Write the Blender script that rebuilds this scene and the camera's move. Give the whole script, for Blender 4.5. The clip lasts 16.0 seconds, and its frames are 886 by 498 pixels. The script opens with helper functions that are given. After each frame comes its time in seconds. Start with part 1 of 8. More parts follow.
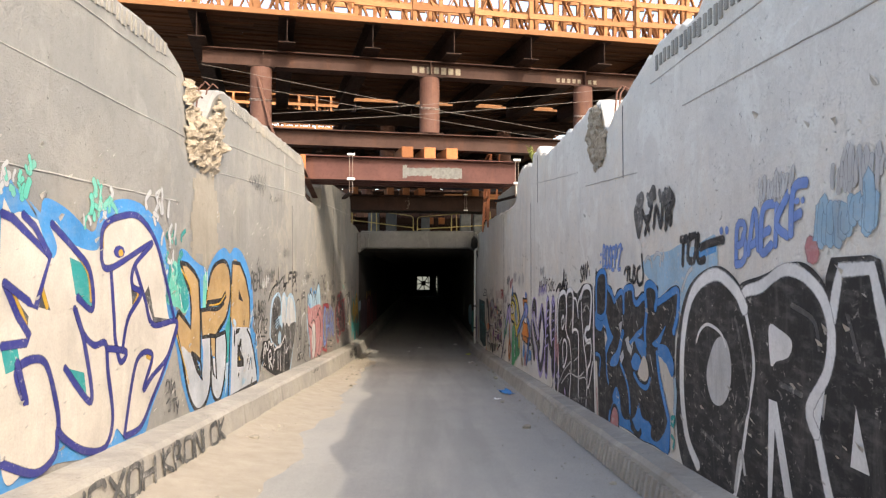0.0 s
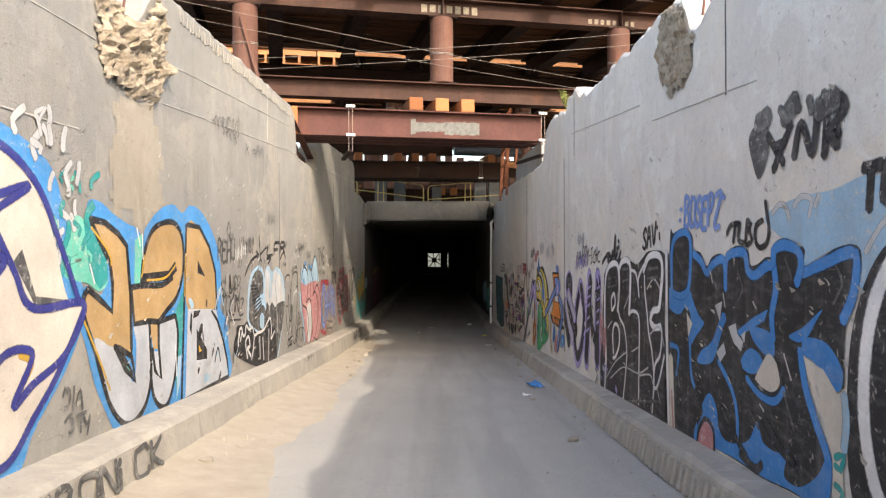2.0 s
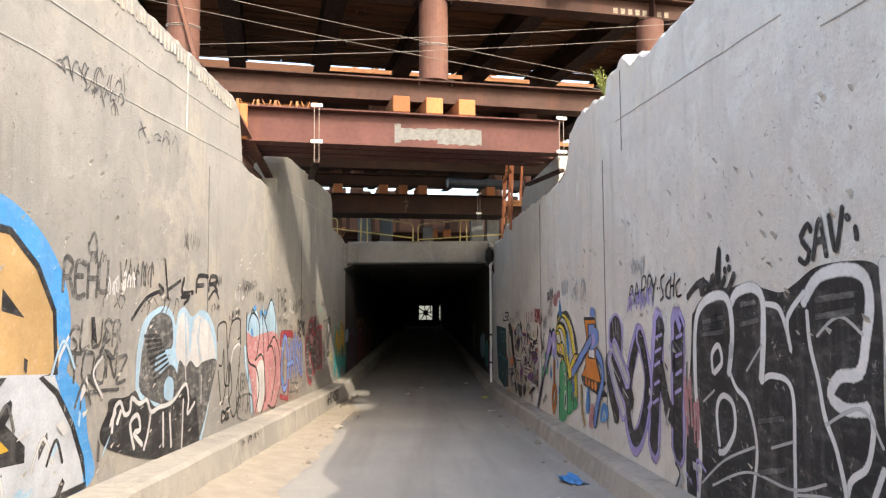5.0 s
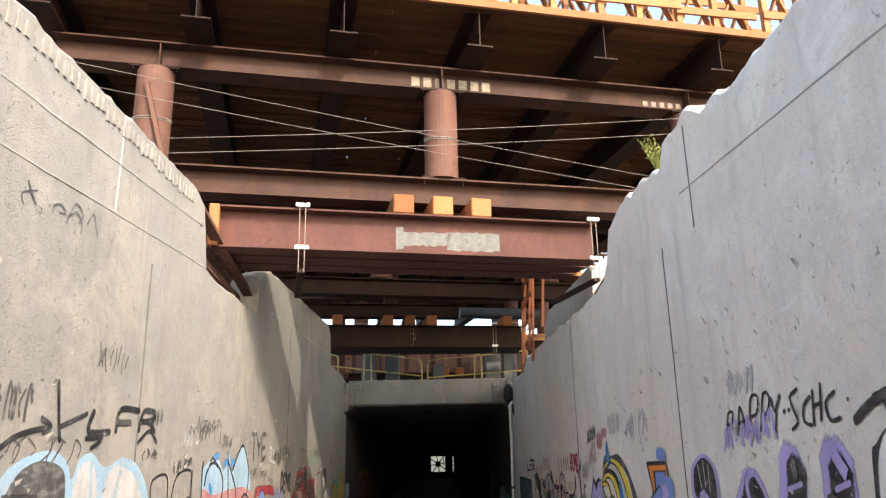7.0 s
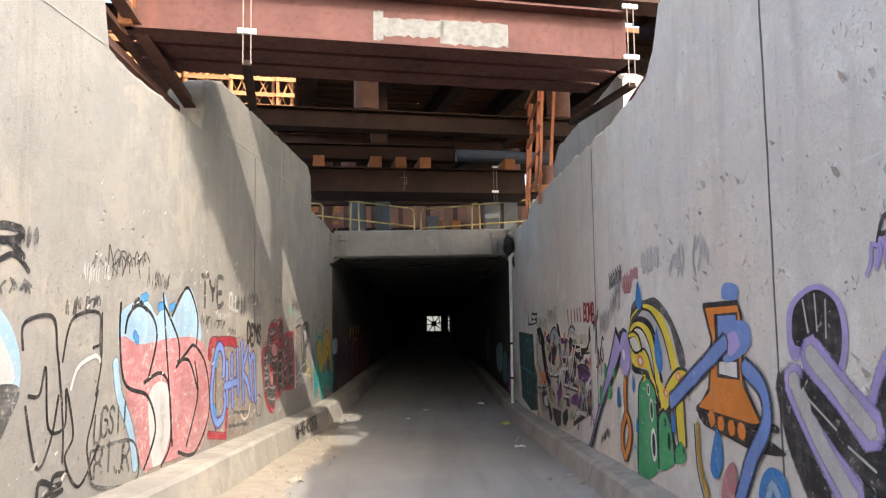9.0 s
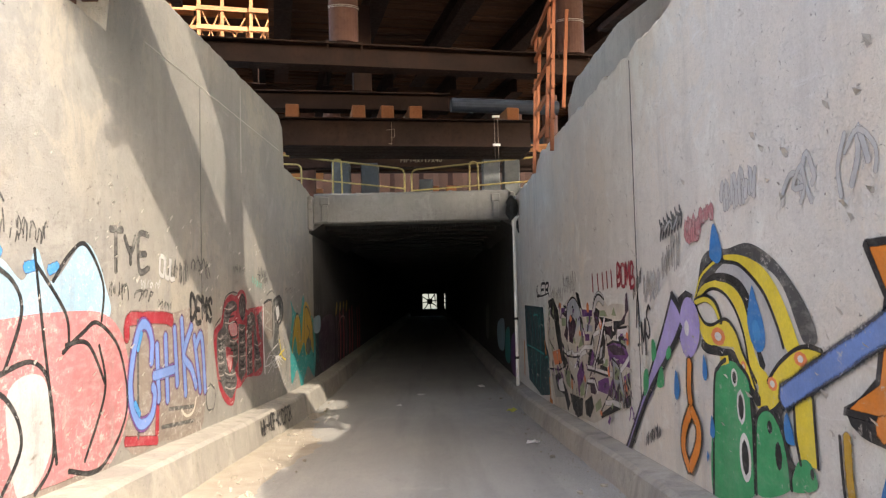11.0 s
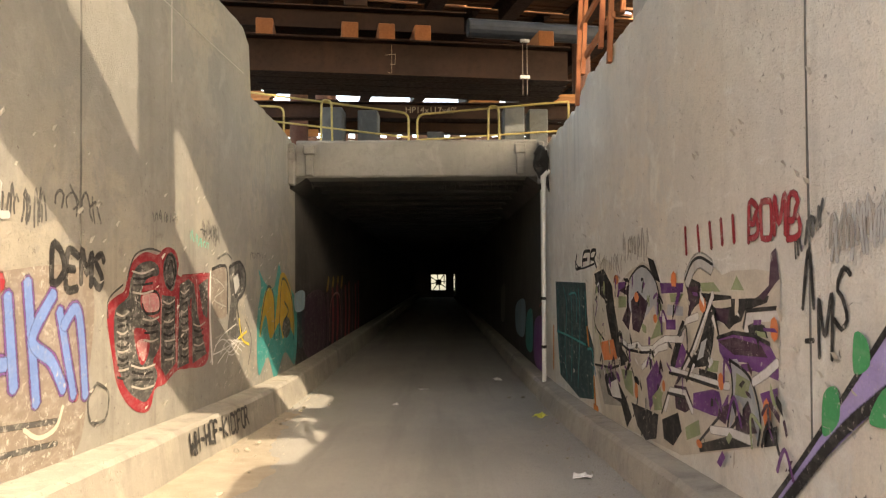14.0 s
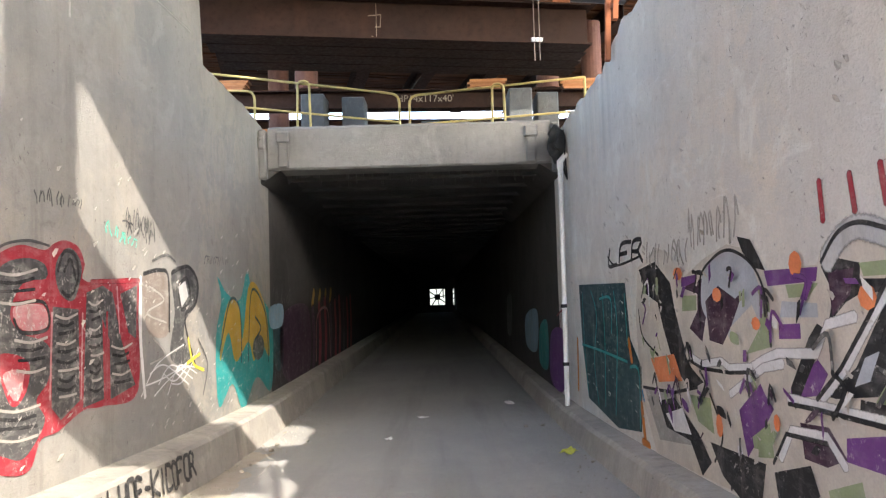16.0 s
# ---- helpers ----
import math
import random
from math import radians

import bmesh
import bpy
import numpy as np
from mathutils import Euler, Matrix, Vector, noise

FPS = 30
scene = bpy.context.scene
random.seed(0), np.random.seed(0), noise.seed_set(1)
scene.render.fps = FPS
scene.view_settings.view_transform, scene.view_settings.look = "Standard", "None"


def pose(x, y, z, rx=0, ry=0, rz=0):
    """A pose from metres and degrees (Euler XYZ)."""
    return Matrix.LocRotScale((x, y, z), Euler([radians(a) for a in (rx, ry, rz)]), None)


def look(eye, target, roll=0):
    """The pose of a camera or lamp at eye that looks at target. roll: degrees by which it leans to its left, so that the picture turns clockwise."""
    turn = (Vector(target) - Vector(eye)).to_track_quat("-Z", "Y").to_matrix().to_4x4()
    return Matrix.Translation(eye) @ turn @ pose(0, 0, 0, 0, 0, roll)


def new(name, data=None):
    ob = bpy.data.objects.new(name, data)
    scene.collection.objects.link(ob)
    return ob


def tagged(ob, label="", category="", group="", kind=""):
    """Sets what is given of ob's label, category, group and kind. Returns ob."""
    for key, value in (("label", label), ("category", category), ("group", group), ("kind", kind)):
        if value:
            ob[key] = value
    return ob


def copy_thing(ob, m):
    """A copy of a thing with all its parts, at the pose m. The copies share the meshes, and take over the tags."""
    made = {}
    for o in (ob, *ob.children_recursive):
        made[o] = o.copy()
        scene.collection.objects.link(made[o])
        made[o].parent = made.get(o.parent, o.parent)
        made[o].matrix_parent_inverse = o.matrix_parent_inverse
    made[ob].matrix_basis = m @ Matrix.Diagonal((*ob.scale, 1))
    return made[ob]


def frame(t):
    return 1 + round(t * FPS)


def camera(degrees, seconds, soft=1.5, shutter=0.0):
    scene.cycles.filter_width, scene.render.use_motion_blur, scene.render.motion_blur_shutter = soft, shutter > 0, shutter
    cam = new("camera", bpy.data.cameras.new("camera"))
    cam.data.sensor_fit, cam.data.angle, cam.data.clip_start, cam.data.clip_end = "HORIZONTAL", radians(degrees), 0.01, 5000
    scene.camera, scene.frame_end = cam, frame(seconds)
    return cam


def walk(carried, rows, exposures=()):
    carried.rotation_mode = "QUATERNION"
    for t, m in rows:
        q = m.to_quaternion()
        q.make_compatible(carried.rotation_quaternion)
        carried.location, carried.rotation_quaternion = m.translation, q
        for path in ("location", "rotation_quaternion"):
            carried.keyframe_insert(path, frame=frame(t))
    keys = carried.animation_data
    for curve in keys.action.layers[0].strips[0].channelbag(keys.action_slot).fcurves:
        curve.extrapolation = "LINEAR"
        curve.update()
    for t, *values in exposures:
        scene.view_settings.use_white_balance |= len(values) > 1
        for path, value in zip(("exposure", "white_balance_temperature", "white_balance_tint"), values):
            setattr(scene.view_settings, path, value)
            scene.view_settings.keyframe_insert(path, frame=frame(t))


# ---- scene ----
cam = camera(63.2, 16.0, 1.3)
METRES, EYE, TILT, LEAN, TURN = 16.5, 1.45, 1.0, 0.0, -1.62
ROWS = [
    (0.0, 0.0, 0.0, 0.0, -0.0, 0.0, 0.0),
    (0.5, -0.0017, 0.0338, -0.0036, -0.17, -0.82, 0.32),
    (1.0, -0.0033, 0.0678, -0.007, 0.59, -1.76, 0.28),
    (1.5, -0.0057, 0.1011, -0.0095, 0.92, -2.09, 0.75),
    (2.0, -0.0051, 0.1342, -0.0121, 0.84, -1.78, 0.19),
    (2.5, -0.0074, 0.1666, -0.0141, 0.39, -1.27, 0.28),
    (3.0, -0.0074, 0.1985, -0.0161, 0.3, 0.27, 0.54),
    (3.5, -0.0083, 0.2312, -0.0199, 0.02, 1.46, 0.28),
    (6.0, -0.0091, 0.3901, -0.0358, 0.69, 4.43, 0.62),
    (6.5, -0.0093, 0.4209, -0.0377, 1.46, 9.36, 0.52),
    (7.0, -0.0108, 0.4506, -0.0396, 1.15, 14.1, 1.18),
    (7.5, -0.0103, 0.4807, -0.0417, 0.86, 15.04, 0.87),
    (8.0, -0.0106, 0.5109, -0.0454, 0.6, 10.68, 0.69),
    (8.5, -0.0091, 0.5419, -0.05, 1.14, 6.25, 0.41),
    (9.0, -0.0098, 0.5734, -0.0538, 0.87, 3.49, 0.85),
    (11.5, -0.0111, 0.7296, -0.0687, 0.65, 1.33, 1.66),
    (12.0, -0.0114, 0.7605, -0.0722, 1.77, 0.46, 0.86),
    (12.5, -0.0113, 0.7914, -0.0744, 1.9, -0.23, 0.88),
    (13.0, -0.011, 0.8206, -0.0771, 1.7, -0.21, 0.35),
    (13.5, -0.0132, 0.8477, -0.0784, 1.15, 0.04, 0.6),
    (14.0, -0.0136, 0.8775, -0.0814, 1.31, 0.4, 0.46),
    (14.5, -0.0155, 0.9065, -0.0838, 1.19, 0.97, 0.65),
    (15.0, -0.0139, 0.9364, -0.0866, 1.36, 1.91, 0.64),
    (15.5, -0.0162, 0.9659, -0.0902, 1.27, 2.14, 0.84),
    (16.0, -0.018, 0.9943, -0.0933, 1.17, 1.65, 1.7),
]
walk(cam, [(t, pose(0, 0, EYE, TILT, LEAN, TURN) @ pose(METRES * x, METRES * y, METRES * z, 90 + pitch, roll, yaw)) for t, x, y, z, yaw, pitch, roll in ROWS],
     exposures=[(0.0, 0.77, 7150, 10), (3.5, 1.04, 7150, 10), (6.0, 1.14, 7000, 10), (7.3, 1.07, 6950, 10), (9.0, 1.37, 6700, 10), (12.0, 1.70, 7150, 10), (13.0, 1.81, 7300, 10),
                (14.5, 2.03, 9400, 10), (15.3, 2.24, 7500, 10), (16.0, 2.51, 6450, 10)])

# ---- world and sun ----
SUN_TO = Vector((0.75, -1.25, 1.0)).normalized()      # towards the sun
world = bpy.data.worlds.new("world")
scene.world = world
world.use_nodes = True
wn = world.node_tree
sky = wn.nodes.new("ShaderNodeTexSky")
sky.sky_type, sky.sun_disc = "NISHITA", False
sky.sun_elevation = math.asin(SUN_TO.z)
sky.sun_rotation = math.atan2(SUN_TO.x, SUN_TO.y)
sky.dust_density = 3.0
wn.links.new(sky.outputs[0], wn.nodes["Background"].inputs[0])
wn.nodes["Background"].inputs[1].default_value = 0.34
sun = new("sun", bpy.data.lights.new("sun", "SUN"))
sun.data.energy, sun.data.angle, sun.data.color = 2.3, radians(0.55), (1.0, 0.92, 0.8)
sun.matrix_world = look((20, -30, 40), Vector((20, -30, 40)) - SUN_TO)

# ---- helpers of this scene ----
def part(name, bm, material, parent=None, label="", smooth=False):
    me = bpy.data.meshes.new(name)
    bm.normal_update()
    bm.to_mesh(me)
    bm.free()
    me.materials.append(material)
    if smooth:
        me.shade_smooth()
    ob = new(name, me)
    if parent is not None:
        ob.parent = parent
    if label:
        ob["label"] = label
    return ob


def empty(name, m=Matrix()):
    ob = new(name)
    ob.empty_display_size = 0.2
    ob.matrix_world = m
    return ob


def box(bm, x0, x1, y0, y1, z0, z1, m=None, bevel=0.0):
    r = bmesh.ops.create_cube(bm, size=1.0)
    vs = r["verts"]
    t = Matrix.Translation(((x0 + x1) / 2, (y0 + y1) / 2, (z0 + z1) / 2)) @ Matrix.Diagonal((x1 - x0, y1 - y0, z1 - z0, 1))
    bmesh.ops.transform(bm, matrix=(m @ t if m is not None else t), verts=vs)
    if bevel:
        es = list({e for v in vs for e in v.link_edges})
        bmesh.ops.bevel(bm, geom=es, offset=bevel, segments=1, affect="EDGES")
    return bm


def tube(bm, a, b, r, seg=8, r2=None):
    a, b = Vector(a), Vector(b)
    d = b - a
    m = Matrix.Translation((a + b) / 2) @ d.to_track_quat("Z", "Y").to_matrix().to_4x4()
    bmesh.ops.create_cone(bm, cap_ends=True, segments=seg, radius1=r, radius2=r if r2 is None else r2, depth=d.length, matrix=m)
    return bm


def plank(bm, a, b, w, h, up=(0, 0, 1)):
    """A square-edged bar from a to b, w wide and h high."""
    a, b = Vector(a), Vector(b)
    d = (b - a)
    y = d.normalized()
    x = y.cross(Vector(up))
    x = x.normalized() if x.length > 1e-4 else Vector((1, 0, 0))
    z = x.cross(y)
    m = Matrix((x, y, z)).transposed().to_4x4()
    m.translation = (a + b) / 2
    return box(bm, -w / 2, w / 2, -d.length / 2, d.length / 2, -h / 2, h / 2, m)


def sweep(bm, pts, r, seg=6):
    """One unbroken round bar along pts."""
    pts = [Vector(p) for p in pts]
    last = None
    for i, p in enumerate(pts):
        d = (pts[min(len(pts) - 1, i + 1)] - pts[max(0, i - 1)]).normalized()
        x = d.cross(Vector((0.31, 0.17, 0.93)) if abs(d.z) < 0.9 else Vector((0.2, 0.95, 0.1))).normalized()
        y = d.cross(x)
        ring = [bm.verts.new(p + (x * math.cos(6.2832 * k / seg) + y * math.sin(6.2832 * k / seg)) * r) for k in range(seg)]
        if last:
            for k in range(seg):
                bm.faces.new((last[k], last[(k + 1) % seg], ring[(k + 1) % seg], ring[k]))
        else:
            bm.faces.new(ring[::-1])
        last = ring
    bm.faces.new(last)
    return bm


# ---- materials ----
class Nodes:
    """Small wrapper for building node materials."""

    def __init__(self, name, rough=0.8, metal=0.0):
        self.mat = bpy.data.materials.new(name)
        self.mat.use_nodes = True
        self.t = self.mat.node_tree
        self.b = self.t.nodes["Principled BSDF"]
        self.b.inputs["Roughness"].default_value, self.b.inputs["Metallic"].default_value = rough, metal
        self.b.inputs["Specular IOR Level"].default_value = 0.3
        self.pos = self.t.nodes.new("ShaderNodeNewGeometry").outputs["Position"]

    def scaled(self, sx, sy, sz):
        n = self.t.nodes.new("ShaderNodeMapping")
        n.inputs["Scale"].default_value = (sx, sy, sz)
        self.t.links.new(self.pos, n.inputs["Vector"])
        return n.outputs[0]

    def noise(self, scale, detail=5.0, rough=0.6, vec=None, distort=0.0):
        n = self.t.nodes.new("ShaderNodeTexNoise")
        n.inputs["Scale"].default_value, n.inputs["Detail"].default_value = scale, detail
        n.inputs["Roughness"].default_value, n.inputs["Distortion"].default_value = rough, distort
        self.t.links.new(vec if vec is not None else self.pos, n.inputs["Vector"])
        return n.outputs["Fac"]

    def ramp(self, fac, *stops):
        n = self.t.nodes.new("ShaderNodeValToRGB")
        e = n.color_ramp.elements
        while len(e) < len(stops):
            e.new(0.5)
        for el, (p, c) in zip(e, stops):
            el.position = p
            el.color = (*c, 1) if len(c) == 3 else c
        self.t.links.new(fac, n.inputs[0])
        return n.outputs[0]

    def grey(self, fac, lo, hi, a=0.0, b=1.0):
        return self.ramp(fac, (lo, (a, a, a)), (hi, (b, b, b)))

    def mix(self, fac, a, b, mode="MIX"):
        n = self.t.nodes.new("ShaderNodeMix")
        n.data_type, n.blend_type = "RGBA", mode
        for i, v in ((0, fac), (6, a), (7, b)):
            if isinstance(v, (int, float)):
                n.inputs[i].default_value = v
            elif isinstance(v, tuple):
                n.inputs[i].default_value = (*v, 1)
            else:
                self.t.links.new(v, n.inputs[i])
        return n.outputs[2]

    def colour(self, c):
        if isinstance(c, tuple):
            self.b.inputs["Base Color"].default_value = (*c, 1)
        else:
            self.t.links.new(c, self.b.inputs["Base Color"])
        return self

    def rough(self, f):
        self.t.links.new(f, self.b.inputs["Roughness"])
        return self

    def bump(self, h, strength=0.4, distance=0.02):
        n = self.t.nodes.new("ShaderNodeBump")
        n.inputs["Strength"].default_value, n.inputs["Distance"].default_value = strength, distance
        self.t.links.new(h, n.inputs["Height"])
        self.t.links.new(n.outputs[0], self.b.inputs["Normal"])
        return self

    def random(self):
        return self.t.nodes.new("ShaderNodeObjectInfo").outputs["Random"]

    def island(self):
        return self.t.nodes.new("ShaderNodeNewGeometry").outputs["Random Per Island"]


def concrete(name, base, warm, dark=0.62, skim=None):
    """Weathered cast concrete: broad stains, pale patches, streaks that run down, flakes and pits."""
    n = Nodes(name, 0.88)
    broad = n.noise(0.45, 7, 0.66)
    mid = n.noise(1.7, 7, 0.68, None, 0.8)
    fine = n.noise(9.0, 8, 0.72)
    grit = n.noise(70.0, 4, 0.6)
    runs = n.noise(1.0, 7, 0.68, n.scaled(3.4, 3.4, 0.22))
    thin = n.noise(1.0, 5, 0.6, n.scaled(11.0, 11.0, 0.5))
    c = n.mix(n.grey(broad, 0.36, 0.66), tuple(v * 0.9 for v in base), warm)
    if skim:                                              # ragged remains of a beige skim coat
        coat = n.mix(n.grey(n.noise(0.5, 3, 0.5), 0.42, 0.6), (0.0, 0.0, 0.0), n.grey(n.noise(1.3, 10, 0.74, None, 0.6), 0.48, 0.54, 0.0, 0.75))
        c = n.mix(coat, c, skim)
    c = n.mix(n.grey(mid, 0.54, 0.62, 0.0, 0.5), c, tuple(min(0.8, v * 1.14) for v in warm))
    c = n.mix(n.grey(mid, 0.3, 0.44, 0.4, 0.0), c, tuple(v * 0.78 for v in base))
    where = n.grey(n.noise(0.6, 5, 0.62, None, 0.5), 0.46, 0.62)
    wet = n.mix(where, (0.0, 0.0, 0.0), n.grey(runs, 0.5, 0.72, 0.0, 0.7))
    c = n.mix(wet, c, tuple(v * dark for v in base))
    wet = n.mix(where, n.grey(thin, 0.6, 0.74, 0.0, 0.22), (0.0, 0.0, 0.0))
    c = n.mix(wet, c, (base[0] * 0.7, base[1] * 0.64, base[2] * 0.56))
    c = n.mix(n.grey(fine, 0.3, 0.5, 0.35, 0.0), c, tuple(v * 0.68 for v in base))
    flakes = n.grey(n.noise(5.5, 8, 0.75, None, 1.2), 0.645, 0.68)
    spread = n.grey(n.noise(0.8, 4, 0.6), 0.48, 0.62)
    flakes = n.mix(spread, (0.0, 0.0, 0.0), flakes)
    c = n.mix(flakes, c, (base[0] * 0.72, base[1] * 0.67, base[2] * 0.6))
    peel = n.grey(n.noise(13.0, 9, 0.8, None, 1.8), 0.61, 0.64)
    peel = n.mix(n.grey(n.noise(0.7, 5, 0.65, None, 0.7), 0.47, 0.56), (0.0, 0.0, 0.0), peel)
    c = n.mix(peel, c, (base[0] * 0.52, base[1] * 0.48, base[2] * 0.43))
    rim = n.grey(n.noise(13.0, 9, 0.8, None, 1.8), 0.57, 0.61, 0.0, 0.4)
    c = n.mix(n.mix(n.grey(n.noise(0.7, 5, 0.65, None, 0.7), 0.47, 0.56), (0.0, 0.0, 0.0), n.mix(peel, rim, (0.0, 0.0, 0.0))), c, tuple(min(0.8, v * 1.25) for v in warm))
    pits = n.grey(n.noise(26.0, 3, 0.55, None, 0.6), 0.69, 0.74)
    c = n.mix(pits, c, tuple(v * 0.5 for v in base))
    smudge = n.grey(n.noise(3.2, 9, 0.78, None, 1.6), 0.56, 0.68, 0.0, 0.5)
    c = n.mix(n.mix(n.grey(n.noise(0.9, 4, 0.6), 0.42, 0.6), (0.0, 0.0, 0.0), smudge), c, (base[0] * 0.55, base[1] * 0.53, base[2] * 0.5))
    scuff = n.grey(n.noise(1.0, 8, 0.74, n.scaled(2.0, 1.6, 9.0), 1.0), 0.6, 0.68, 0.0, 0.45)
    c = n.mix(scuff, c, tuple(min(0.8, v * 1.2) for v in warm))
    c = n.mix(n.grey(grit, 0.3, 0.75, 0.16, 0.0), c, (0.12, 0.11, 0.1))
    h = n.mix(0.35, n.mix(0.5, fine, mid), grit)
    h = n.mix(flakes, h, (0.1, 0.1, 0.1))
    h = n.mix(peel, h, (0.15, 0.15, 0.15))
    h = n.mix(pits, h, (0.0, 0.0, 0.0))
    return n.colour(c).bump(h, 0.9, 0.03).mat


# Left wall toned down, shaded right wall made paler: light put into colour.
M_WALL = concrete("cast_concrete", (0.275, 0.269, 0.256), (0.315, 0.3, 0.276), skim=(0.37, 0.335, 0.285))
M_WALL_BUFF_LIFTED = concrete("shade_lifted_buff_concrete", (0.69, 0.66, 0.615), (0.74, 0.71, 0.655), skim=(0.72, 0.65, 0.56))
M_WALL_UP = concrete("smooth_concrete", (0.44, 0.43, 0.415), (0.5, 0.485, 0.46))
M_CURB = concrete("kerb_concrete", (0.33, 0.31, 0.28), (0.42, 0.39, 0.345), 0.4, skim=(0.46, 0.42, 0.355))
# Tunnel gloom is put into this near-black base colour.
M_TUNNEL = concrete("shade_darkened_tunnel_concrete", (0.05, 0.049, 0.047), (0.08, 0.078, 0.075), 0.4)
M_SEAM = concrete("pale_seam_concrete", (0.45, 0.43, 0.395), (0.5, 0.47, 0.43))
M_SEAM_DK = concrete("grey_seam_concrete", (0.1, 0.097, 0.093), (0.16, 0.153, 0.145))
# The blocks' shaded look is put into this dark blue-grey base.
M_BLOCK_DK = concrete("shade_darkened_block_concrete", (0.09, 0.1, 0.105), (0.13, 0.14, 0.145), 0.5)
M_STAIN = concrete("stained_concrete", (0.33, 0.29, 0.235), (0.4, 0.355, 0.29), 0.55)
M_LINTEL = concrete("portal_concrete", (0.18, 0.18, 0.173), (0.24, 0.236, 0.226), 0.4)


def _rubble():
    n = Nodes("broken_concrete", 0.95)
    a = n.noise(14.0, 8, 0.7)
    c = n.ramp(a, (0.3, (0.16, 0.125, 0.088)), (0.5, (0.33, 0.275, 0.21)), (0.7, (0.43, 0.38, 0.31)))
    return n.colour(c).bump(a, 0.9, 0.05).mat


M_RUBBLE = _rubble()


def _road():
    n = Nodes("dusty_asphalt", 0.93)
    broad = n.noise(0.5, 6, 0.6)
    dust = n.noise(1.6, 7, 0.66, n.scaled(1.0, 0.35, 1.0))
    grit = n.noise(120.0, 3, 0.6)
    c = n.mix(n.grey(broad, 0.35, 0.7), (0.35, 0.342, 0.322), (0.42, 0.408, 0.382))
    c = n.mix(n.grey(dust, 0.5, 0.74, 0.0, 0.5), c, (0.5, 0.47, 0.42))
    tracks = n.noise(1.0, 6, 0.62, n.scaled(2.2, 0.1, 1.0))
    c = n.mix(n.grey(tracks, 0.56, 0.74, 0.0, 0.3), c, (0.4, 0.385, 0.355))
    c = n.mix(n.grey(tracks, 0.34, 0.5, 0.35, 0.0), c, (0.2, 0.195, 0.185))
    scrape = n.grey(n.noise(1.0, 7, 0.7, n.scaled(1.5, 5.0, 1.0), 1.4), 0.62, 0.69, 0.0, 0.55)
    c = n.mix(scrape, c, (0.5, 0.48, 0.44))
    spots = n.grey(n.noise(7.0, 7, 0.75), 0.6, 0.68, 0.0, 0.35)
    c = n.mix(spots, c, (0.15, 0.145, 0.14))
    crumbs = n.grey(n.noise(28.0, 6, 0.75), 0.56, 0.66, 0.0, 0.5)
    c = n.mix(crumbs, c, (0.43, 0.41, 0.375))
    c = n.mix(n.grey(n.noise(18.0, 7, 0.8, None, 0.8), 0.6, 0.66, 0.0, 0.45), c, (0.13, 0.127, 0.12))
    c = n.mix(n.grey(grit, 0.35, 0.65, 0.5, 0.0), c, (0.13, 0.125, 0.118))
    return n.colour(c).bump(n.mix(0.6, grit, dust), 0.35, 0.01).mat


M_ROAD = _road()


def _sand():
    n = Nodes("pale_sand", 0.97)
    a = n.noise(4.0, 8, 0.65)
    g = n.noise(90.0, 4, 0.6)
    c = n.mix(n.grey(a, 0.35, 0.68), (0.35, 0.305, 0.245), (0.44, 0.39, 0.325))
    c = n.mix(n.grey(g, 0.3, 0.7, 0.3, 0.0), c, (0.22, 0.19, 0.15))
    return n.colour(c).bump(n.mix(0.5, a, g), 0.6, 0.03).mat


M_SAND = _sand()


def _dirt():
    n = Nodes("trampled_dirt", 0.97)
    a = n.noise(0.3, 8, 0.65)
    g = n.noise(20.0, 5, 0.6)
    return n.colour(n.mix(n.grey(g, 0.3, 0.7, 0.3, 0.0), n.mix(n.grey(a, 0.35, 0.68), (0.16, 0.135, 0.105), (0.25, 0.215, 0.17)), (0.1, 0.085, 0.07))).bump(g, 0.5, 0.03).mat


M_DIRT = _dirt()


def steel(name, a, b, spots=(0.3, 0.14, 0.07)):
    n = Nodes(name, 0.7, 0.0)
    n.b.inputs["Specular IOR Level"].default_value = 0.12
    f = n.noise(1.4, 7, 0.65)
    g = n.noise(16.0, 6, 0.65)
    r = n.noise(1.0, 5, 0.6, n.scaled(2.5, 2.5, 0.5))
    c = n.mix(n.grey(f, 0.35, 0.68), a, b)
    c = n.mix(n.grey(r, 0.55, 0.78, 0.0, 0.5), c, spots)
    c = n.mix(n.grey(g, 0.52, 0.75, 0.0, 0.4), c, tuple(v * 0.6 for v in a))
    return n.colour(c).rough(n.grey(g, 0.3, 0.7, 0.5, 0.8)).bump(g, 0.25, 0.006).mat


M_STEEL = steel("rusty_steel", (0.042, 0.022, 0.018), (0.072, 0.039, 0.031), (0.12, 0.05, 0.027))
# Darker copy of the rusty steel; shade under the decks is put into it.
M_STEEL_DK = steel("shade_dark_rusty_steel", (0.017, 0.009, 0.007), (0.032, 0.016, 0.012), (0.055, 0.023, 0.013))
M_TUBE = steel("rusted_pipe_steel", (0.095, 0.047, 0.037), (0.145, 0.078, 0.062), (0.22, 0.1, 0.055))
M_PRIMER = steel("red_oxide_steel", (0.32, 0.11, 0.06), (0.4, 0.16, 0.08))


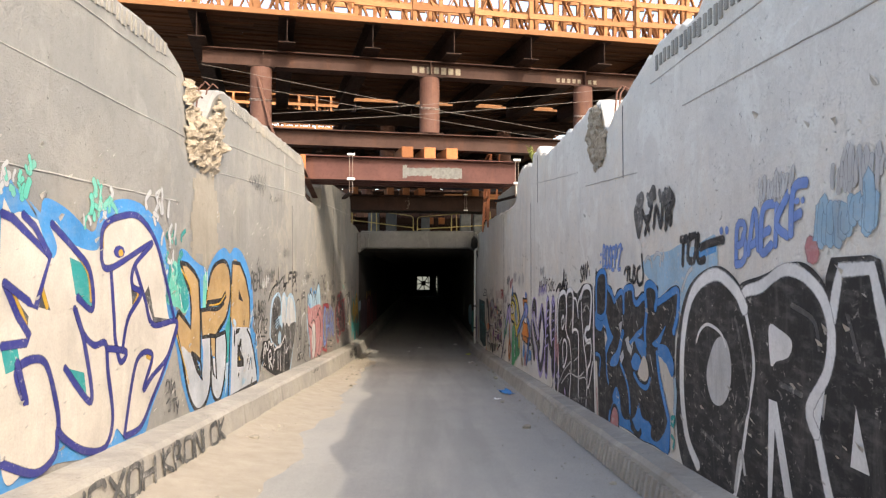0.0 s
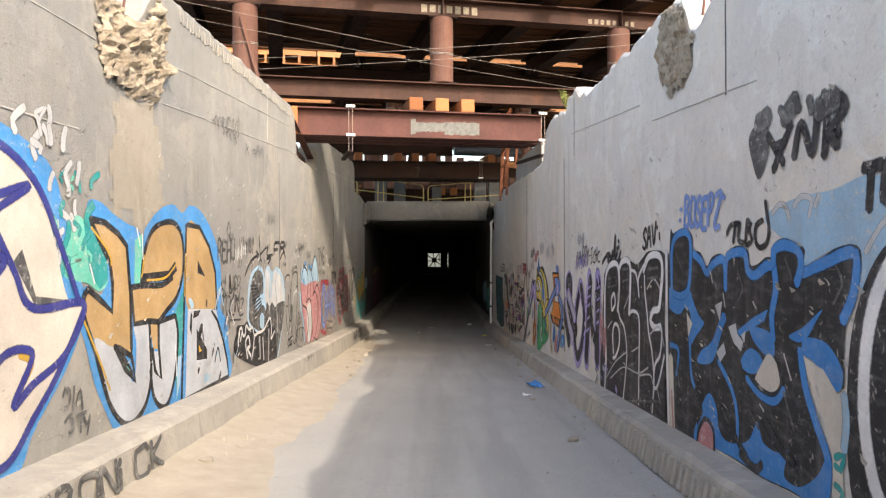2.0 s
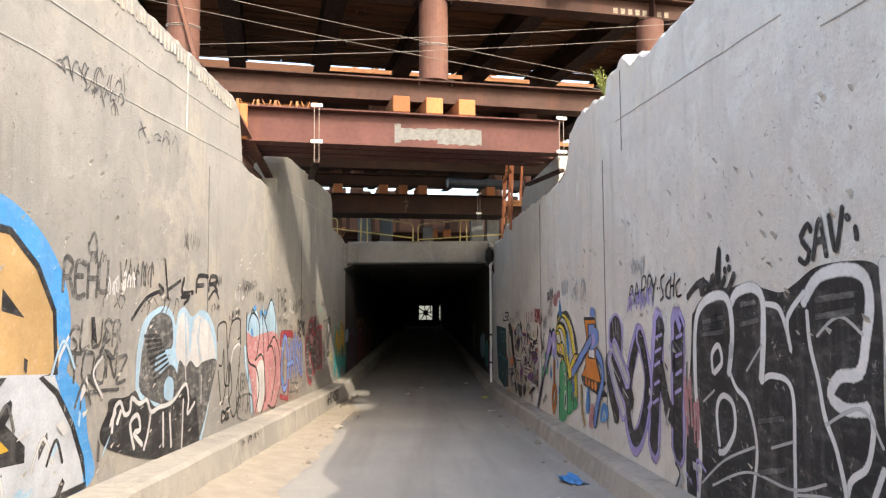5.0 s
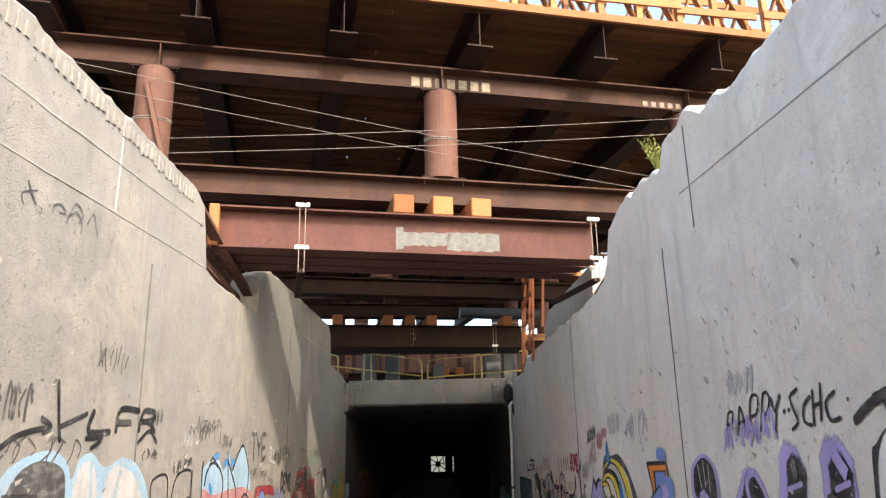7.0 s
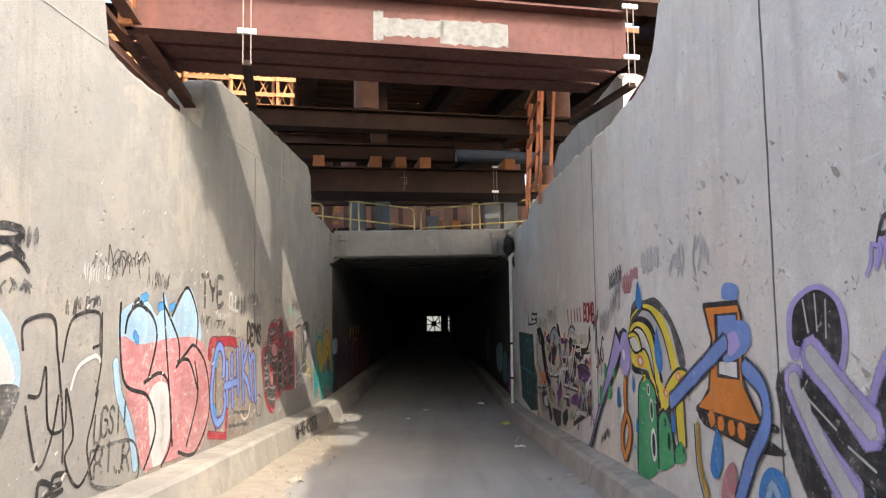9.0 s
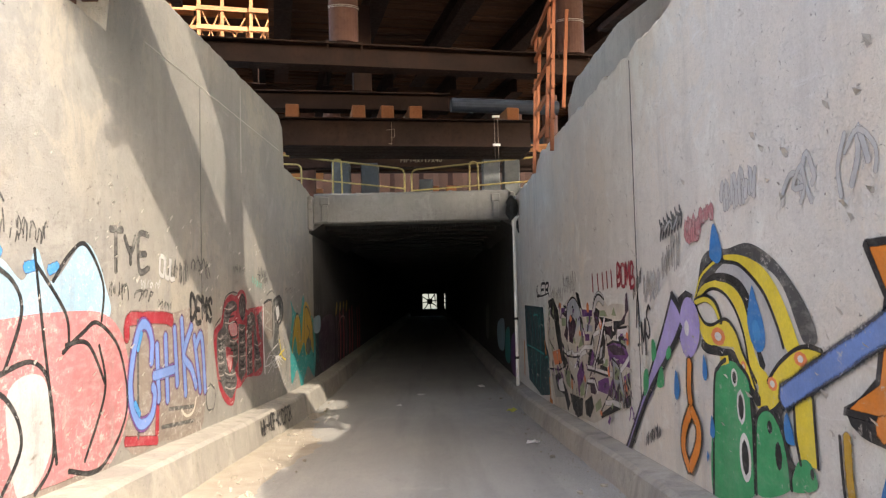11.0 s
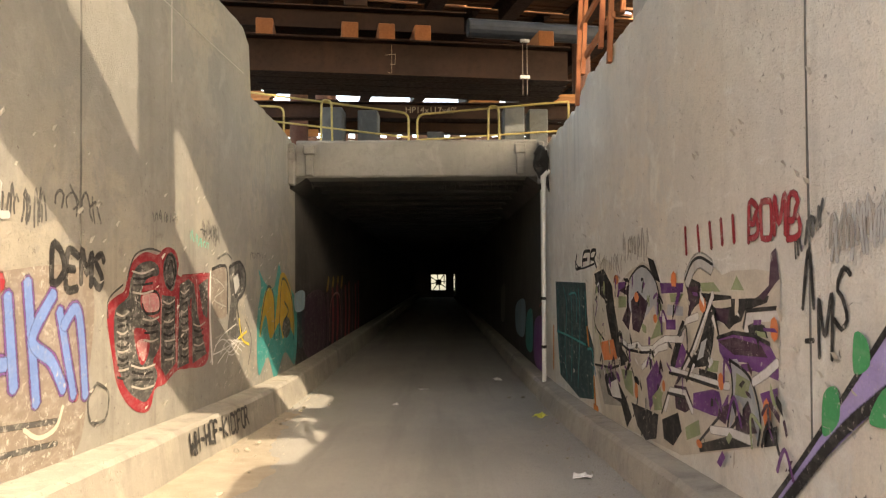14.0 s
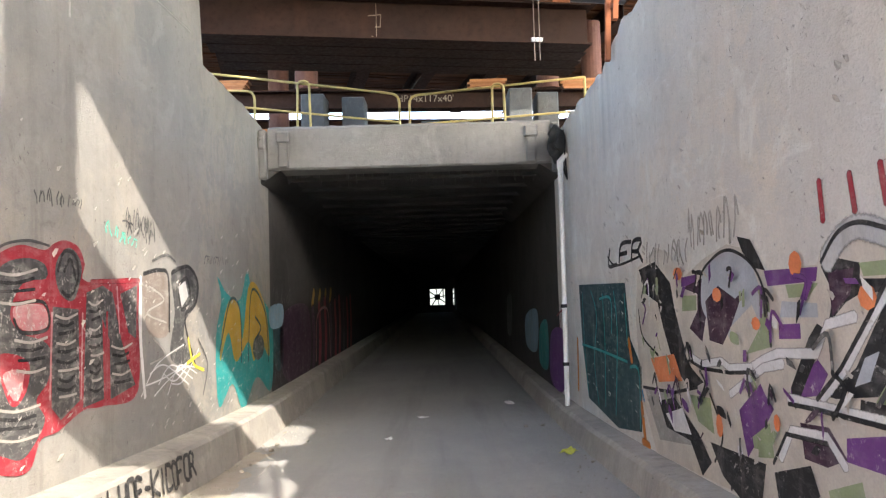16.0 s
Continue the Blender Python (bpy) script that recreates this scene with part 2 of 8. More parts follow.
def timber(name, a, b, vec):
    n = Nodes(name, 0.78)
    g = n.noise(5.0, 6, 0.6, n.scaled(*vec))
    s = n.noise(1.3, 4, 0.6)
    c = n.mix(n.grey(g, 0.32, 0.7), a, b)
    c = n.mix(n.grey(s, 0.5, 0.8, 0.0, 0.35), c, tuple(v * 0.5 for v in a))
    c = n.mix(n.grey(n.random(), 0.0, 1.0, 0.0, 0.65), c, tuple(v * 0.35 for v in a))
    return n.colour(c).bump(g, 0.3, 0.008).mat


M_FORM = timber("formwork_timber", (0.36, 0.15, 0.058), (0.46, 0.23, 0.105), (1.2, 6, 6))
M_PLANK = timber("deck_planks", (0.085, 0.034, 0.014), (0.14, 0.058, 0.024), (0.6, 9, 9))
M_BLOCK = timber("timber_blocks", (0.32, 0.115, 0.042), (0.42, 0.165, 0.065), (6, 1.2, 6))


def plain(name, c, rough=0.7, metal=0.0, var=0.25, scale=6.0):
    n = Nodes(name, rough, metal)
    f = n.noise(scale, 6, 0.65)
    return n.colour(n.mix(n.grey(f, 0.3, 0.75), tuple(v * (1 - var) for v in c), tuple(min(1, v * (1 + var)) for v in c))).bump(f, 0.15, 0.005).mat


M_PVC = plain("white_plastic_pipe", (0.72, 0.71, 0.68), 0.45, 0, 0.1)
M_YELLOW = plain("yellow_rail_paint", (0.46, 0.37, 0.14), 0.55, 0, 0.3)
M_BLACK = plain("black_rubber", (0.02, 0.02, 0.02), 0.6)
M_WIRE = plain("bare_wire", (0.55, 0.5, 0.46), 0.4, 0.6)
M_CLAMP = plain("white_clamps", (0.75, 0.74, 0.72), 0.6)
M_DARKPIPE = plain("dark_blue_pipe", (0.05, 0.06, 0.08), 0.4)
M_LEAF = plain("dry_green_leaf", (0.2, 0.22, 0.06), 0.8, 0, 0.4)
M_LITTER = plain("yellow_litter", (0.6, 0.6, 0.1), 0.6)
M_STONE = plain("broken_stone", (0.29, 0.26, 0.215), 0.95)
M_STEEL_RED = steel("reddish_steel", (0.066, 0.03, 0.027), (0.105, 0.047, 0.041), (0.14, 0.058, 0.034))
M_GREYPAINT = plain("grey_overpaint", (0.13, 0.13, 0.125), 0.75, 0, 0.3, 14.0)
M_MARK = plain("worn_pale_marking", (0.24, 0.205, 0.16), 0.8, 0, 0.4, 20.0)
M_CABLE = plain("dull_cable", (0.25, 0.2, 0.17), 0.6, 0.3)
M_FLAKE = concrete("flaking_skim", (0.5, 0.47, 0.43), (0.6, 0.57, 0.52), 0.5)
M_WIRE_DULL = plain("dull_wire", (0.16, 0.14, 0.125), 0.6, 0.0)

# ---- ground, road, walls ----
XL, XR = -2.45, 2.05          # inner faces of the trench walls
Y0, YP, YE = -34.0, 27.2, 94.0   # ramp head, tunnel portal, tunnel end
GROUND = 2.35


def smoothz(y):
    """Height of the road: the ramp falls seven in a hundred, the tunnel just under two."""
    a, b, k0, k1 = 22.5, 28.5, -0.07, -0.018
    if y < a:
        return k0 * y
    if y < b:
        u = y - a
        return k0 * a + k0 * u + (k1 - k0) * u * u / (2 * (b - a))
    return k0 * a + (k0 + k1) / 2 * (b - a) + k1 * (y - b)


def build_road():
    bm = bmesh.new()
    xs = [XL - 0.3 + i * (XR - XL + 0.6) / 24 for i in range(25)]
    ys = [Y0 + i * 0.5 for i in range(int((YE + 14 - Y0) / 0.5) + 1)]
    rows = []
    for y in ys:
        row = []
        for x in xs:
            mid = (x - (XL + XR) / 2) / 2.25
            z = smoothz(y) - 0.03 * mid * mid + 0.012 * noise.noise((x * 0.9, y * 0.5, 3.0))
            row.append(bm.verts.new((x, y, z)))
        rows.append(row)
    for a, b in zip(rows, rows[1:]):
        for i in range(len(xs) - 1):
            bm.faces.new((a[i], a[i + 1], b[i + 1], b[i]))
    return tagged(part("road", bm, M_ROAD, smooth=True), "worn dusty grey asphalt ramp running down into the tunnel", "road", kind="structure")


build_road()


def build_ground():
    bm = bmesh.new()
    f = 1500.0
    g = GROUND
    for x0, x1, y0, y1 in ((-f, XL - 0.4, -f, f), (XR + 0.4, f, -f, f), (XL - 0.4, XR + 0.4, -f, Y0), (XL - 0.4, XR + 0.4, YP + 0.55, YE)):
        vs = [bm.verts.new(p) for p in ((x0, y0, g), (x1, y0, g), (x1, y1, g), (x0, y1, g))]
        bm.faces.new(vs)
    return tagged(part("ground", bm, M_DIRT), "bare sandy ground level with the top of the trench", "ground", kind="structure")


build_ground()


def wall_sheet(bm, inner, outer, top, y0, y1, step=0.1, rows=26, rough=0.003, ragged=0.03, seed=0.0, low=-0.4):
    """A wall with a ragged top: inner face, top and outer face as one sheet."""
    n = int((y1 - y0) / step) + 1
    sgn = 1 if inner > outer else -1
    last = None
    for i in range(n):
        y = y0 + (y1 - y0) * i / (n - 1)
        t = top(y) + ragged * noise.noise((y * 3.1, seed, 1.0)) + ragged * 0.6 * noise.noise((y * 9.0, seed, 4.0))
        b = smoothz(y) + low
        col = []
        for j in range(rows):
            z = b + (t - b) * j / (rows - 1)
            d = rough * noise.noise((y * 1.1, z * 1.3, seed)) + rough * 0.4 * noise.noise((y * 5.0, z * 5.0, seed))
            if j == rows - 1:
                d -= 0.025 + 0.03 * abs(noise.noise((y * 6.0, seed, 9.0)))
                z += 0.0
            if j == rows - 2:
                z = t - 0.04
            col.append(bm.verts.new((inner + sgn * d, y, z)))
        for k in (0.35, 0.7, 1.0):
            col.append(bm.verts.new((inner + (outer - inner) * k, y + 0.02 * noise.noise((y * 4, k, seed)), t + 0.02 * noise.noise((y * 5.0, k * 3, seed)) - (0.05 if k == 1.0 else 0))))
        col.append(bm.verts.new((outer, y, b)))
        if last:
            for a in range(len(col) - 1):
                f = (last[a], col[a], col[a + 1], last[a + 1])
                bm.faces.new(f if sgn > 0 else f[::-1])
        else:
            first = list(col)
        last = col
    bm.faces.new(first if sgn < 0 else first[::-1])
    bm.faces.new(last if sgn > 0 else last[::-1])
    return bm


def steps(*pts):
    ys, zs = [p[0] for p in pts], [p[1] for p in pts]
    return lambda y: float(np.interp(y, ys, zs))


LEFT_TOP = steps((-40, 3.58), (6.9, 3.58), (7.15, 3.5), (7.42, 3.4), (7.52, 3.22), (7.75, 3.12), (8.0, 3.02), (8.25, 3.15), (8.45, 3.38), (8.6, 3.48), (9.0, 3.56), (14.6, 3.6), (14.95, 3.5), (15.08, 2.85), (15.5, 2.77), (17.45, 2.75),
                 (17.5, 3.25), (17.8, 3.42), (18.2, 3.52), (24.2, 3.66), (24.5, 3.5), (24.6, 2.8), (26.6, 2.74), (28, 2.6))
RIGHT_TOP = steps((-40, 3.3), (1.2, 3.26), (1.6, 3.25), (1.75, 3.16), (2.22, 3.15), (2.4, 3.5), (2.82, 3.55), (3.2, 3.43), (3.5, 3.46), (3.72, 3.24), (3.85, 3.39), (4.2, 3.43), (4.42, 3.27), (4.6, 3.42), (5.1, 3.43), (5.48, 3.27), (5.6, 3.39), (6.1, 3.38), (6.6, 3.3), (7.4, 3.12), (7.7, 3.02), (7.98, 2.98), (8.15, 3.26), (8.4, 3.34), (12.0, 3.25), (12.6, 3.44), (13.35, 3.48), (13.4, 3.28), (14.7, 3.42), (15.45, 3.3), (15.55, 2.95), (15.9, 2.76), (17.3, 2.7),
                  (22.2, 2.74), (23.5, 2.72), (24.4, 2.5), (28, 2.45))

bm = bmesh.new()
wall_sheet(bm, XL, XL - 0.42, LEFT_TOP, Y0, YP + 0.5, seed=2.0)
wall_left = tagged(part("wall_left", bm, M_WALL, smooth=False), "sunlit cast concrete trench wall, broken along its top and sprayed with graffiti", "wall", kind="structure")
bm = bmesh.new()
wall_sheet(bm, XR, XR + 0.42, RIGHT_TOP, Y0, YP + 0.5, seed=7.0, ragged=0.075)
wall_right = tagged(part("wall_right", bm, M_WALL_BUFF_LIFTED, smooth=False), "shaded cast concrete trench wall with broken top and graffiti", "wall", kind="structure")


def kerb(name, x_wall, x_toe, h, label):
    bm = bmesh.new()
    sgn = 1 if x_toe > x_wall else -1
    n = int((YE - Y0) / 0.2)
    last = None
    for i in range(n + 1):
        y = Y0 + (YE - Y0) * i / n
        w = 0.018 * noise.noise((y * 1.7, x_wall, 0)) + 0.012 * noise.noise((y * 6, x_wall, 2))
        z = smoothz(y)
        prof = [(x_wall - sgn * 0.02, h + 0.02), (x_toe - sgn * 0.09 + w, h + w * 0.4), (x_toe - sgn * 0.05 + w, h - 0.035), (x_toe + w, -0.05), (x_toe + w, -0.2)]
        col = [bm.verts.new((px, y, z + pz)) for px, pz in prof]
        if last:
            for a in range(len(col) - 1):
                f = (last[a], last[a + 1], col[a + 1], col[a])
                bm.faces.new(f if sgn < 0 else f[::-1])
        last = col
    return tagged(part(name, bm, M_CURB), label, "kerb", kind="structure")


kerb("kerb_left", XL, -2.08, 0.38, "low worn concrete kerb along the sunlit wall")
kerb("kerb_right", XR, 1.76, 0.23, "low concrete kerb along the shaded wall, its face grooved")

# ---- tunnel ----
TC = 1.95                      # ceiling at the mouth; it falls with the floor


def sloped(x0, x1, y0, y1, top, bottom):
    """A long block whose top and bottom follow the tunnel's fall."""
    bm = bmesh.new()
    n = 12
    last = None
    for i in range(n + 1):
        y = y0 + (y1 - y0) * i / n
        z = -0.018 * (y - YP)
        col = [bm.verts.new(c) for c in ((x0, y, z + bottom), (x1, y, z + bottom), (x1, y, z + top), (x0, y, z + top))]
        if last:
            for k in range(4):
                bm.faces.new((last[k], last[(k + 1) % 4], col[(k + 1) % 4], col[k]))
        else:
            bm.faces.new(col)
        last = col
    bm.faces.new(last)
    bmesh.ops.recalc_face_normals(bm, faces=bm.faces)
    return bm


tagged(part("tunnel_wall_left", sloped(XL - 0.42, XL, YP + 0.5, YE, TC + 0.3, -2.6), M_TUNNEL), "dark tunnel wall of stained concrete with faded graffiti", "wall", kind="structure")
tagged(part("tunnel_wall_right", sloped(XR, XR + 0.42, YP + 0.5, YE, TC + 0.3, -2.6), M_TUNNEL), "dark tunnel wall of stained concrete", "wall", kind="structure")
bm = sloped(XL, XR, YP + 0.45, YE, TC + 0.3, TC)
for i in range(55):
    y = YP + 0.8 + i * 1.15
    box(bm, XL, XR, y, y + 0.14, TC - 0.05 - 0.018 * (y - YP), TC - 0.018 * (y - YP) + 0.02)
for k in range(150):                                  # lime icicles under the mouth
    x, y = random.uniform(XL + 0.15, XR - 0.1), YP + 0.46 + random.random() ** 2 * 0.8
    tube(bm, (x, y, TC), (x + 0.01, y, TC - random.uniform(0.03, 0.16)), 0.012, 5, 0.002)
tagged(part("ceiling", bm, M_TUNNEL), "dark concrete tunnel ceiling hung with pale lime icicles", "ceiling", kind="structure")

# far end: boarded up but for a braced opening
zf = smoothz(YE)
bm = bmesh.new()
box(bm, XL - 0.4, -0.7, YE, YE + 0.3, zf - 0.5, 1.2)
box(bm, 0.9, 1.78, YE, YE + 0.3, zf - 0.5, 1.2)
box(bm, 1.9, XR + 0.4, YE, YE + 0.3, zf - 0.5, 1.2)
box(bm, -0.7, 2.0, YE + 0.004, YE + 0.3, zf + 2.5, 1.2)
box(bm, -0.7, 2.0, YE + 0.004, YE + 0.3, zf - 0.5, zf + 0.8)
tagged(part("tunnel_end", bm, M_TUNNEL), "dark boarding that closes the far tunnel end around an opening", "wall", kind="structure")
gate = tagged(empty("timber_gate", Matrix.Translation((0.1, YE - 0.1, zf))), "dark braced timber gate in the lit far opening", "gate")
for k in range(4):
    ang = math.pi * k / 4 + 0.16
    dx, dz = math.cos(ang), math.sin(ang)
    f = 1.02 / max(abs(dx), abs(dz))
    part("brace", plank(bmesh.new(), (-dx * f, 0.01 * k, 1.65 - dz * f), (dx * f, 0.01 * k, 1.65 + dz * f), 0.1, 0.36, (0, 1, 0)), M_BLACK, gate)
for a, b, w in (((-1.0, 0.3), (-1.0, 2.95), 0.3), ((1.0, 0.3), (1.0, 2.95), 0.34), ((-1.0, 0.75), (1.0, 0.75), 0.5), ((-1.0, 2.6), (1.0, 2.6), 0.4), ((0.62, 1.5), (0.62, 2.9), 0.16)):
    part("brace", plank(bmesh.new(), (a[0], 0.05, a[1]), (b[0], 0.05, b[1]), 0.1, w, (0, 1, 0)), M_BLACK, gate)
for z in (0.95, 1.45, 1.95, 2.35):
    part("brace", plank(bmesh.new(), (1.5, 0, z), (2.0, 0, z + 0.05), 0.1, 0.28, (0, 1, 0)), M_BLACK, gate)
part("hub", box(bmesh.new(), -0.3, 0.3, -0.07, 0.07, 1.35, 1.95), M_BLACK, gate)

# portal
lintel = tagged(empty("portal_lintel", Matrix.Translation((0, YP, 0))), "grey concrete lintel with chipped corner brackets over the tunnel mouth", "lintel", kind="structure")
bm = bmesh.new()
n = 40
rows = []
for i in range(n + 1):
    x = XL + 0.12 + (XR - XL - 0.24) * i / n
    w = 0.012 * noise.noise((x * 4, 1, 0))
    e = 0.02 * noise.noise((x * 7, 5, 0))
    rows.append([bm.verts.new(c) for c in ((x, 0.45, TC - 0.02), (x, 0.03, TC + e * 0.5), (x, w, TC + 0.03), (x, w, TC + 0.62 + e), (x, 0.04, TC + 0.66 + e), (x, 0.45, TC + 0.66))])
for a, b in zip(rows, rows[1:]):
    for k in range(5):
        bm.faces.new((a[k], b[k], b[k + 1], a[k + 1]))
bm.faces.new(rows[0]), bm.faces.new(rows[-1][::-1])
bmesh.ops.recalc_face_normals(bm, faces=bm.faces)
part("beam", bm, M_LINTEL, lintel)
for x in (XL + 0.36, XR - 0.42):
    part("bracket", box(box(bmesh.new(), x - 0.07, x + 0.07, -0.07, 0.02, TC + 0.03, TC + 0.4, bevel=0.015), x - 0.1, x + 0.1, -0.1, 0.02, TC + 0.4, TC + 0.57, bevel=0.02), M_LINTEL, lintel)
for x0, x1 in ((XL, XL + 0.115), (XR - 0.115, XR)):
    part("side_post", box(box(bmesh.new(), x0 + 0.002, x1, -0.12, 0.4, TC - 0.14, TC + 0.6, bevel=0.02), x0 + 0.002, x1 + 0.0, -0.16, 0.35, TC + 0.3, TC + 0.5, bevel=0.02), M_LINTEL, lintel)
for sx, x in ((1, XL), (-1, XR)):                     # haunches in the upper corners
    bm = bmesh.new()
    vs = [bm.verts.new(c) for c in ((x + sx * 0.004, 0.02, TC - 0.2), (x + sx * 0.3, 0.02, TC - 0.004), (x + sx * 0.004, 0.02, TC - 0.004), (x + sx * 0.004, 7, TC - 0.33), (x + sx * 0.3, 7, TC - 0.14), (x + sx * 0.004, 7, TC - 0.14))]
    for f in ((0, 1, 2), (3, 5, 4), (0, 3, 4, 1), (1, 4, 5, 2), (2, 5, 3, 0)):
        bm.faces.new([vs[k] for k in f])
    bmesh.ops.recalc_face_normals(bm, faces=bm.faces)
    part("haunch", bm, M_TUNNEL, lintel)

# set-back wall above the shaded wall
bm = bmesh.new()
wall_sheet(bm, XR + 0.22, XR + 0.5, steps((17, 3.1), (17.6, 3.38), (21.6, 3.42), (22.1, 3.2)), 17.4, 22.1, seed=11.0, rows=12, low=3.4)
tagged(part("wall_right_upper", bm, M_WALL_UP), "set-back broken stub of concrete above the shaded wall", "wall", kind="structure")


# ---- joints, broken patches and sand on the structure ----
def wall_strip(wall, side, pts, w, mat, name="form_joint"):
    """A thin raised seam left by the formwork."""
    bm = bmesh.new()
    line = []
    for a, b in zip(pts, pts[1:]):
        k = max(2, int(math.dist(a, b) / 0.15))
        line += [(a[0] + (b[0] - a[0]) * i / k, a[1] + (b[1] - a[1]) * i / k) for i in range(k)]
    line.append(pts[-1])
    last = None
    for i, (u, v) in enumerate(line):
        a, b = line[max(0, i - 1)], line[min(len(line) - 1, i + 1)]
        t = Vector((b[0] - a[0], b[1] - a[1])).normalized()
        ww = w * (0.7 + 0.9 * abs(noise.noise((u * 7, v * 7, 2))))
        jit = 0.008 * noise.noise((u * 3, v * 3, 5))
        x = XL if side == "L" else XR
        s = 1 if side == "L" else -1
        col = [bm.verts.new((x + s * d, u - t.y * (o + jit), v + t.x * (o + jit))) for o, d in ((-ww / 2, 0.001), (-ww / 4, 0.0065), (ww / 4, 0.0065), (ww / 2, 0.001))]
        if last:
            for k in range(3):
                bm.faces.new((last[k], col[k], col[k + 1], last[k + 1]))
        last = col
    bmesh.ops.recalc_face_normals(bm, faces=bm.faces)
    part(name, bm, mat, wall)


for pts in (((-12, 2.66), (7.45, 2.74)), ((8.75, 2.9), (14.9, 3.24)), ((8.75, 2.52), (15.0, 2.82)), ((-12, 3.2), (7.2, 3.3)), ((18.2, 2.9), (24.2, 3.0)), ((0, 2.0), (7.2, 2.05))):
    wall_strip(wall_left, "L", pts, 0.015, M_SEAM)
for pts in (((12.82, 2.72), (12.84, 3.55)), ((13.6, -0.3), (13.62, 2.5)), ((19.8, -0.6), (19.8, 2.9)), ((21.6, 2.2), (21.6, 3.4))):
    wall_strip(wall_left, "L", pts, 0.03, M_SEAM if pts[0][1] > 1 else M_SEAM_DK)
for pts in (((-8, 2.4), (5.6, 2.68)), ((6.8, 2.3), (9.0, 2.4)), ((9.4, 2.62), (13.0, 2.86)), ((-4, 2.95), (6.4, 3.05))):
    wall_strip(wall_right, "R", pts, 0.014, M_SEAM)
for pts in (((13.55, -0.5), (13.57, 2.55)), ((7.29, 2.3), (7.3, 3.05)), ((12.76, 2.5), (12.77, 3.35)), ((18.12, -0.6), (18.1, 2.6))):
    wall_strip(wall_right, "R", pts, 0.02, M_SEAM_DK)


def patch(wall, side, y0, y1, z0, z1, mat, depth, scale, seed, name, step=0.03, out=0.004, power=2.5, top=None):
    """A ragged patch on a wall, broken rough or merely stained."""
    bm = bmesh.new()
    s, x = (1, XL) if side == "L" else (-1, XR)
    ny, nz = int((y1 - y0) / step), int((z1 - z0) / step)
    grid = {}
    for i in range(ny + 1):
        for j in range(nz + 1):
            u, v = i / ny * 2 - 1, j / nz * 2 - 1
            r = abs(u) ** power + abs(v) ** power + 0.5 * noise.noise((i * step * 4, j * step * 4, seed)) + 0.3 * noise.noise((i * step * 13, j * step * 13, seed))
            if r > 0.95:
                continue
            y, z = y0 + (y1 - y0) * i / ny, z0 + (z1 - z0) * j / nz
            if top and z > top(y) - 0.03:
                continue
            edge = max(0.0, min(1.0, (0.95 - r) * 2.2))
            d = out + edge * depth * (0.5 + noise.noise((y * scale, z * scale, seed)) + 0.6 * noise.noise((y * scale * 2.7, z * scale * 2.7, seed)))
            grid[i, j] = bm.verts.new((x + s * max(out, d), y, z))
    for (i, j), v in list(grid.items()):
        q = [grid.get(k) for k in ((i, j), (i + 1, j), (i + 1, j + 1), (i, j + 1))]
        if all(q):
            bm.faces.new(q)
    bmesh.ops.recalc_face_normals(bm, faces=bm.faces)
    part(name, bm, mat, wall)


patch(wall_left, "L", 7.35, 8.85, 2.4, 3.6, M_RUBBLE, 0.12, 7.0, 3.0, "broken_patch", top=LEFT_TOP)
patch(wall_right, "R", 7.85, 8.8, 2.5, 3.45, M_RUBBLE, 0.05, 8.0, 5.0, "broken_patch", top=RIGHT_TOP)
patch(wall_left, "L", 7.6, 8.75, 1.35, 2.6, M_STAIN, 0.002, 4.0, 9.0, "water_stain", 0.06, 0.0045)
for wall, side, y, z in ((wall_left, "L", 7.9, 3.1), (wall_left, "L", 8.2, 3.3), (wall_left, "L", 8.5, 3.35), (wall_right, "R", 7.6, 3.05), (wall_right, "R", 7.9, 3.2), (wall_right, "R", 8.05, 3.25), (wall_right, "R", 7.3, 3.1)):
    x = XL - 0.12 if side == "L" else XR + 0.12
    bm = bmesh.new()
    p = [Vector((x, y, z - 0.15)), Vector((x + 0.03, y + 0.02, z + 0.12)), Vector((x + 0.09, y + 0.05, z + 0.2)), Vector((x + 0.16, y + 0.02, z + 0.14))]
    sweep(bm, p, 0.011, 6)
    part("bent_bar", bm, M_TUBE, wall)

# toothed edge along the top of both walls
for wall, side, y0, y1, top in ((wall_left, "L", 1.5, 6.9, 3.55), (wall_left, "L", 9.2, 14.5, 3.53), (wall_right, "R", 2.0, 6.2, 3.28)):
    bm = bmesh.new()
    y = y0
    while y < y1:
        x = XL if side == "L" else XR
        s = 1 if side == "L" else -1
        h = random.uniform(0.1, 0.15)
        box(bm, min(x - s * 0.02, x + s * 0.014), max(x - s * 0.02, x + s * 0.014), y, y + 0.045, top - h - 0.03, top - 0.03 + random.uniform(-0.01, 0.01))
        y += random.uniform(0.085, 0.105)
    tagged(part("toothed_edge", bm, M_WALL, wall), kind="stuff")


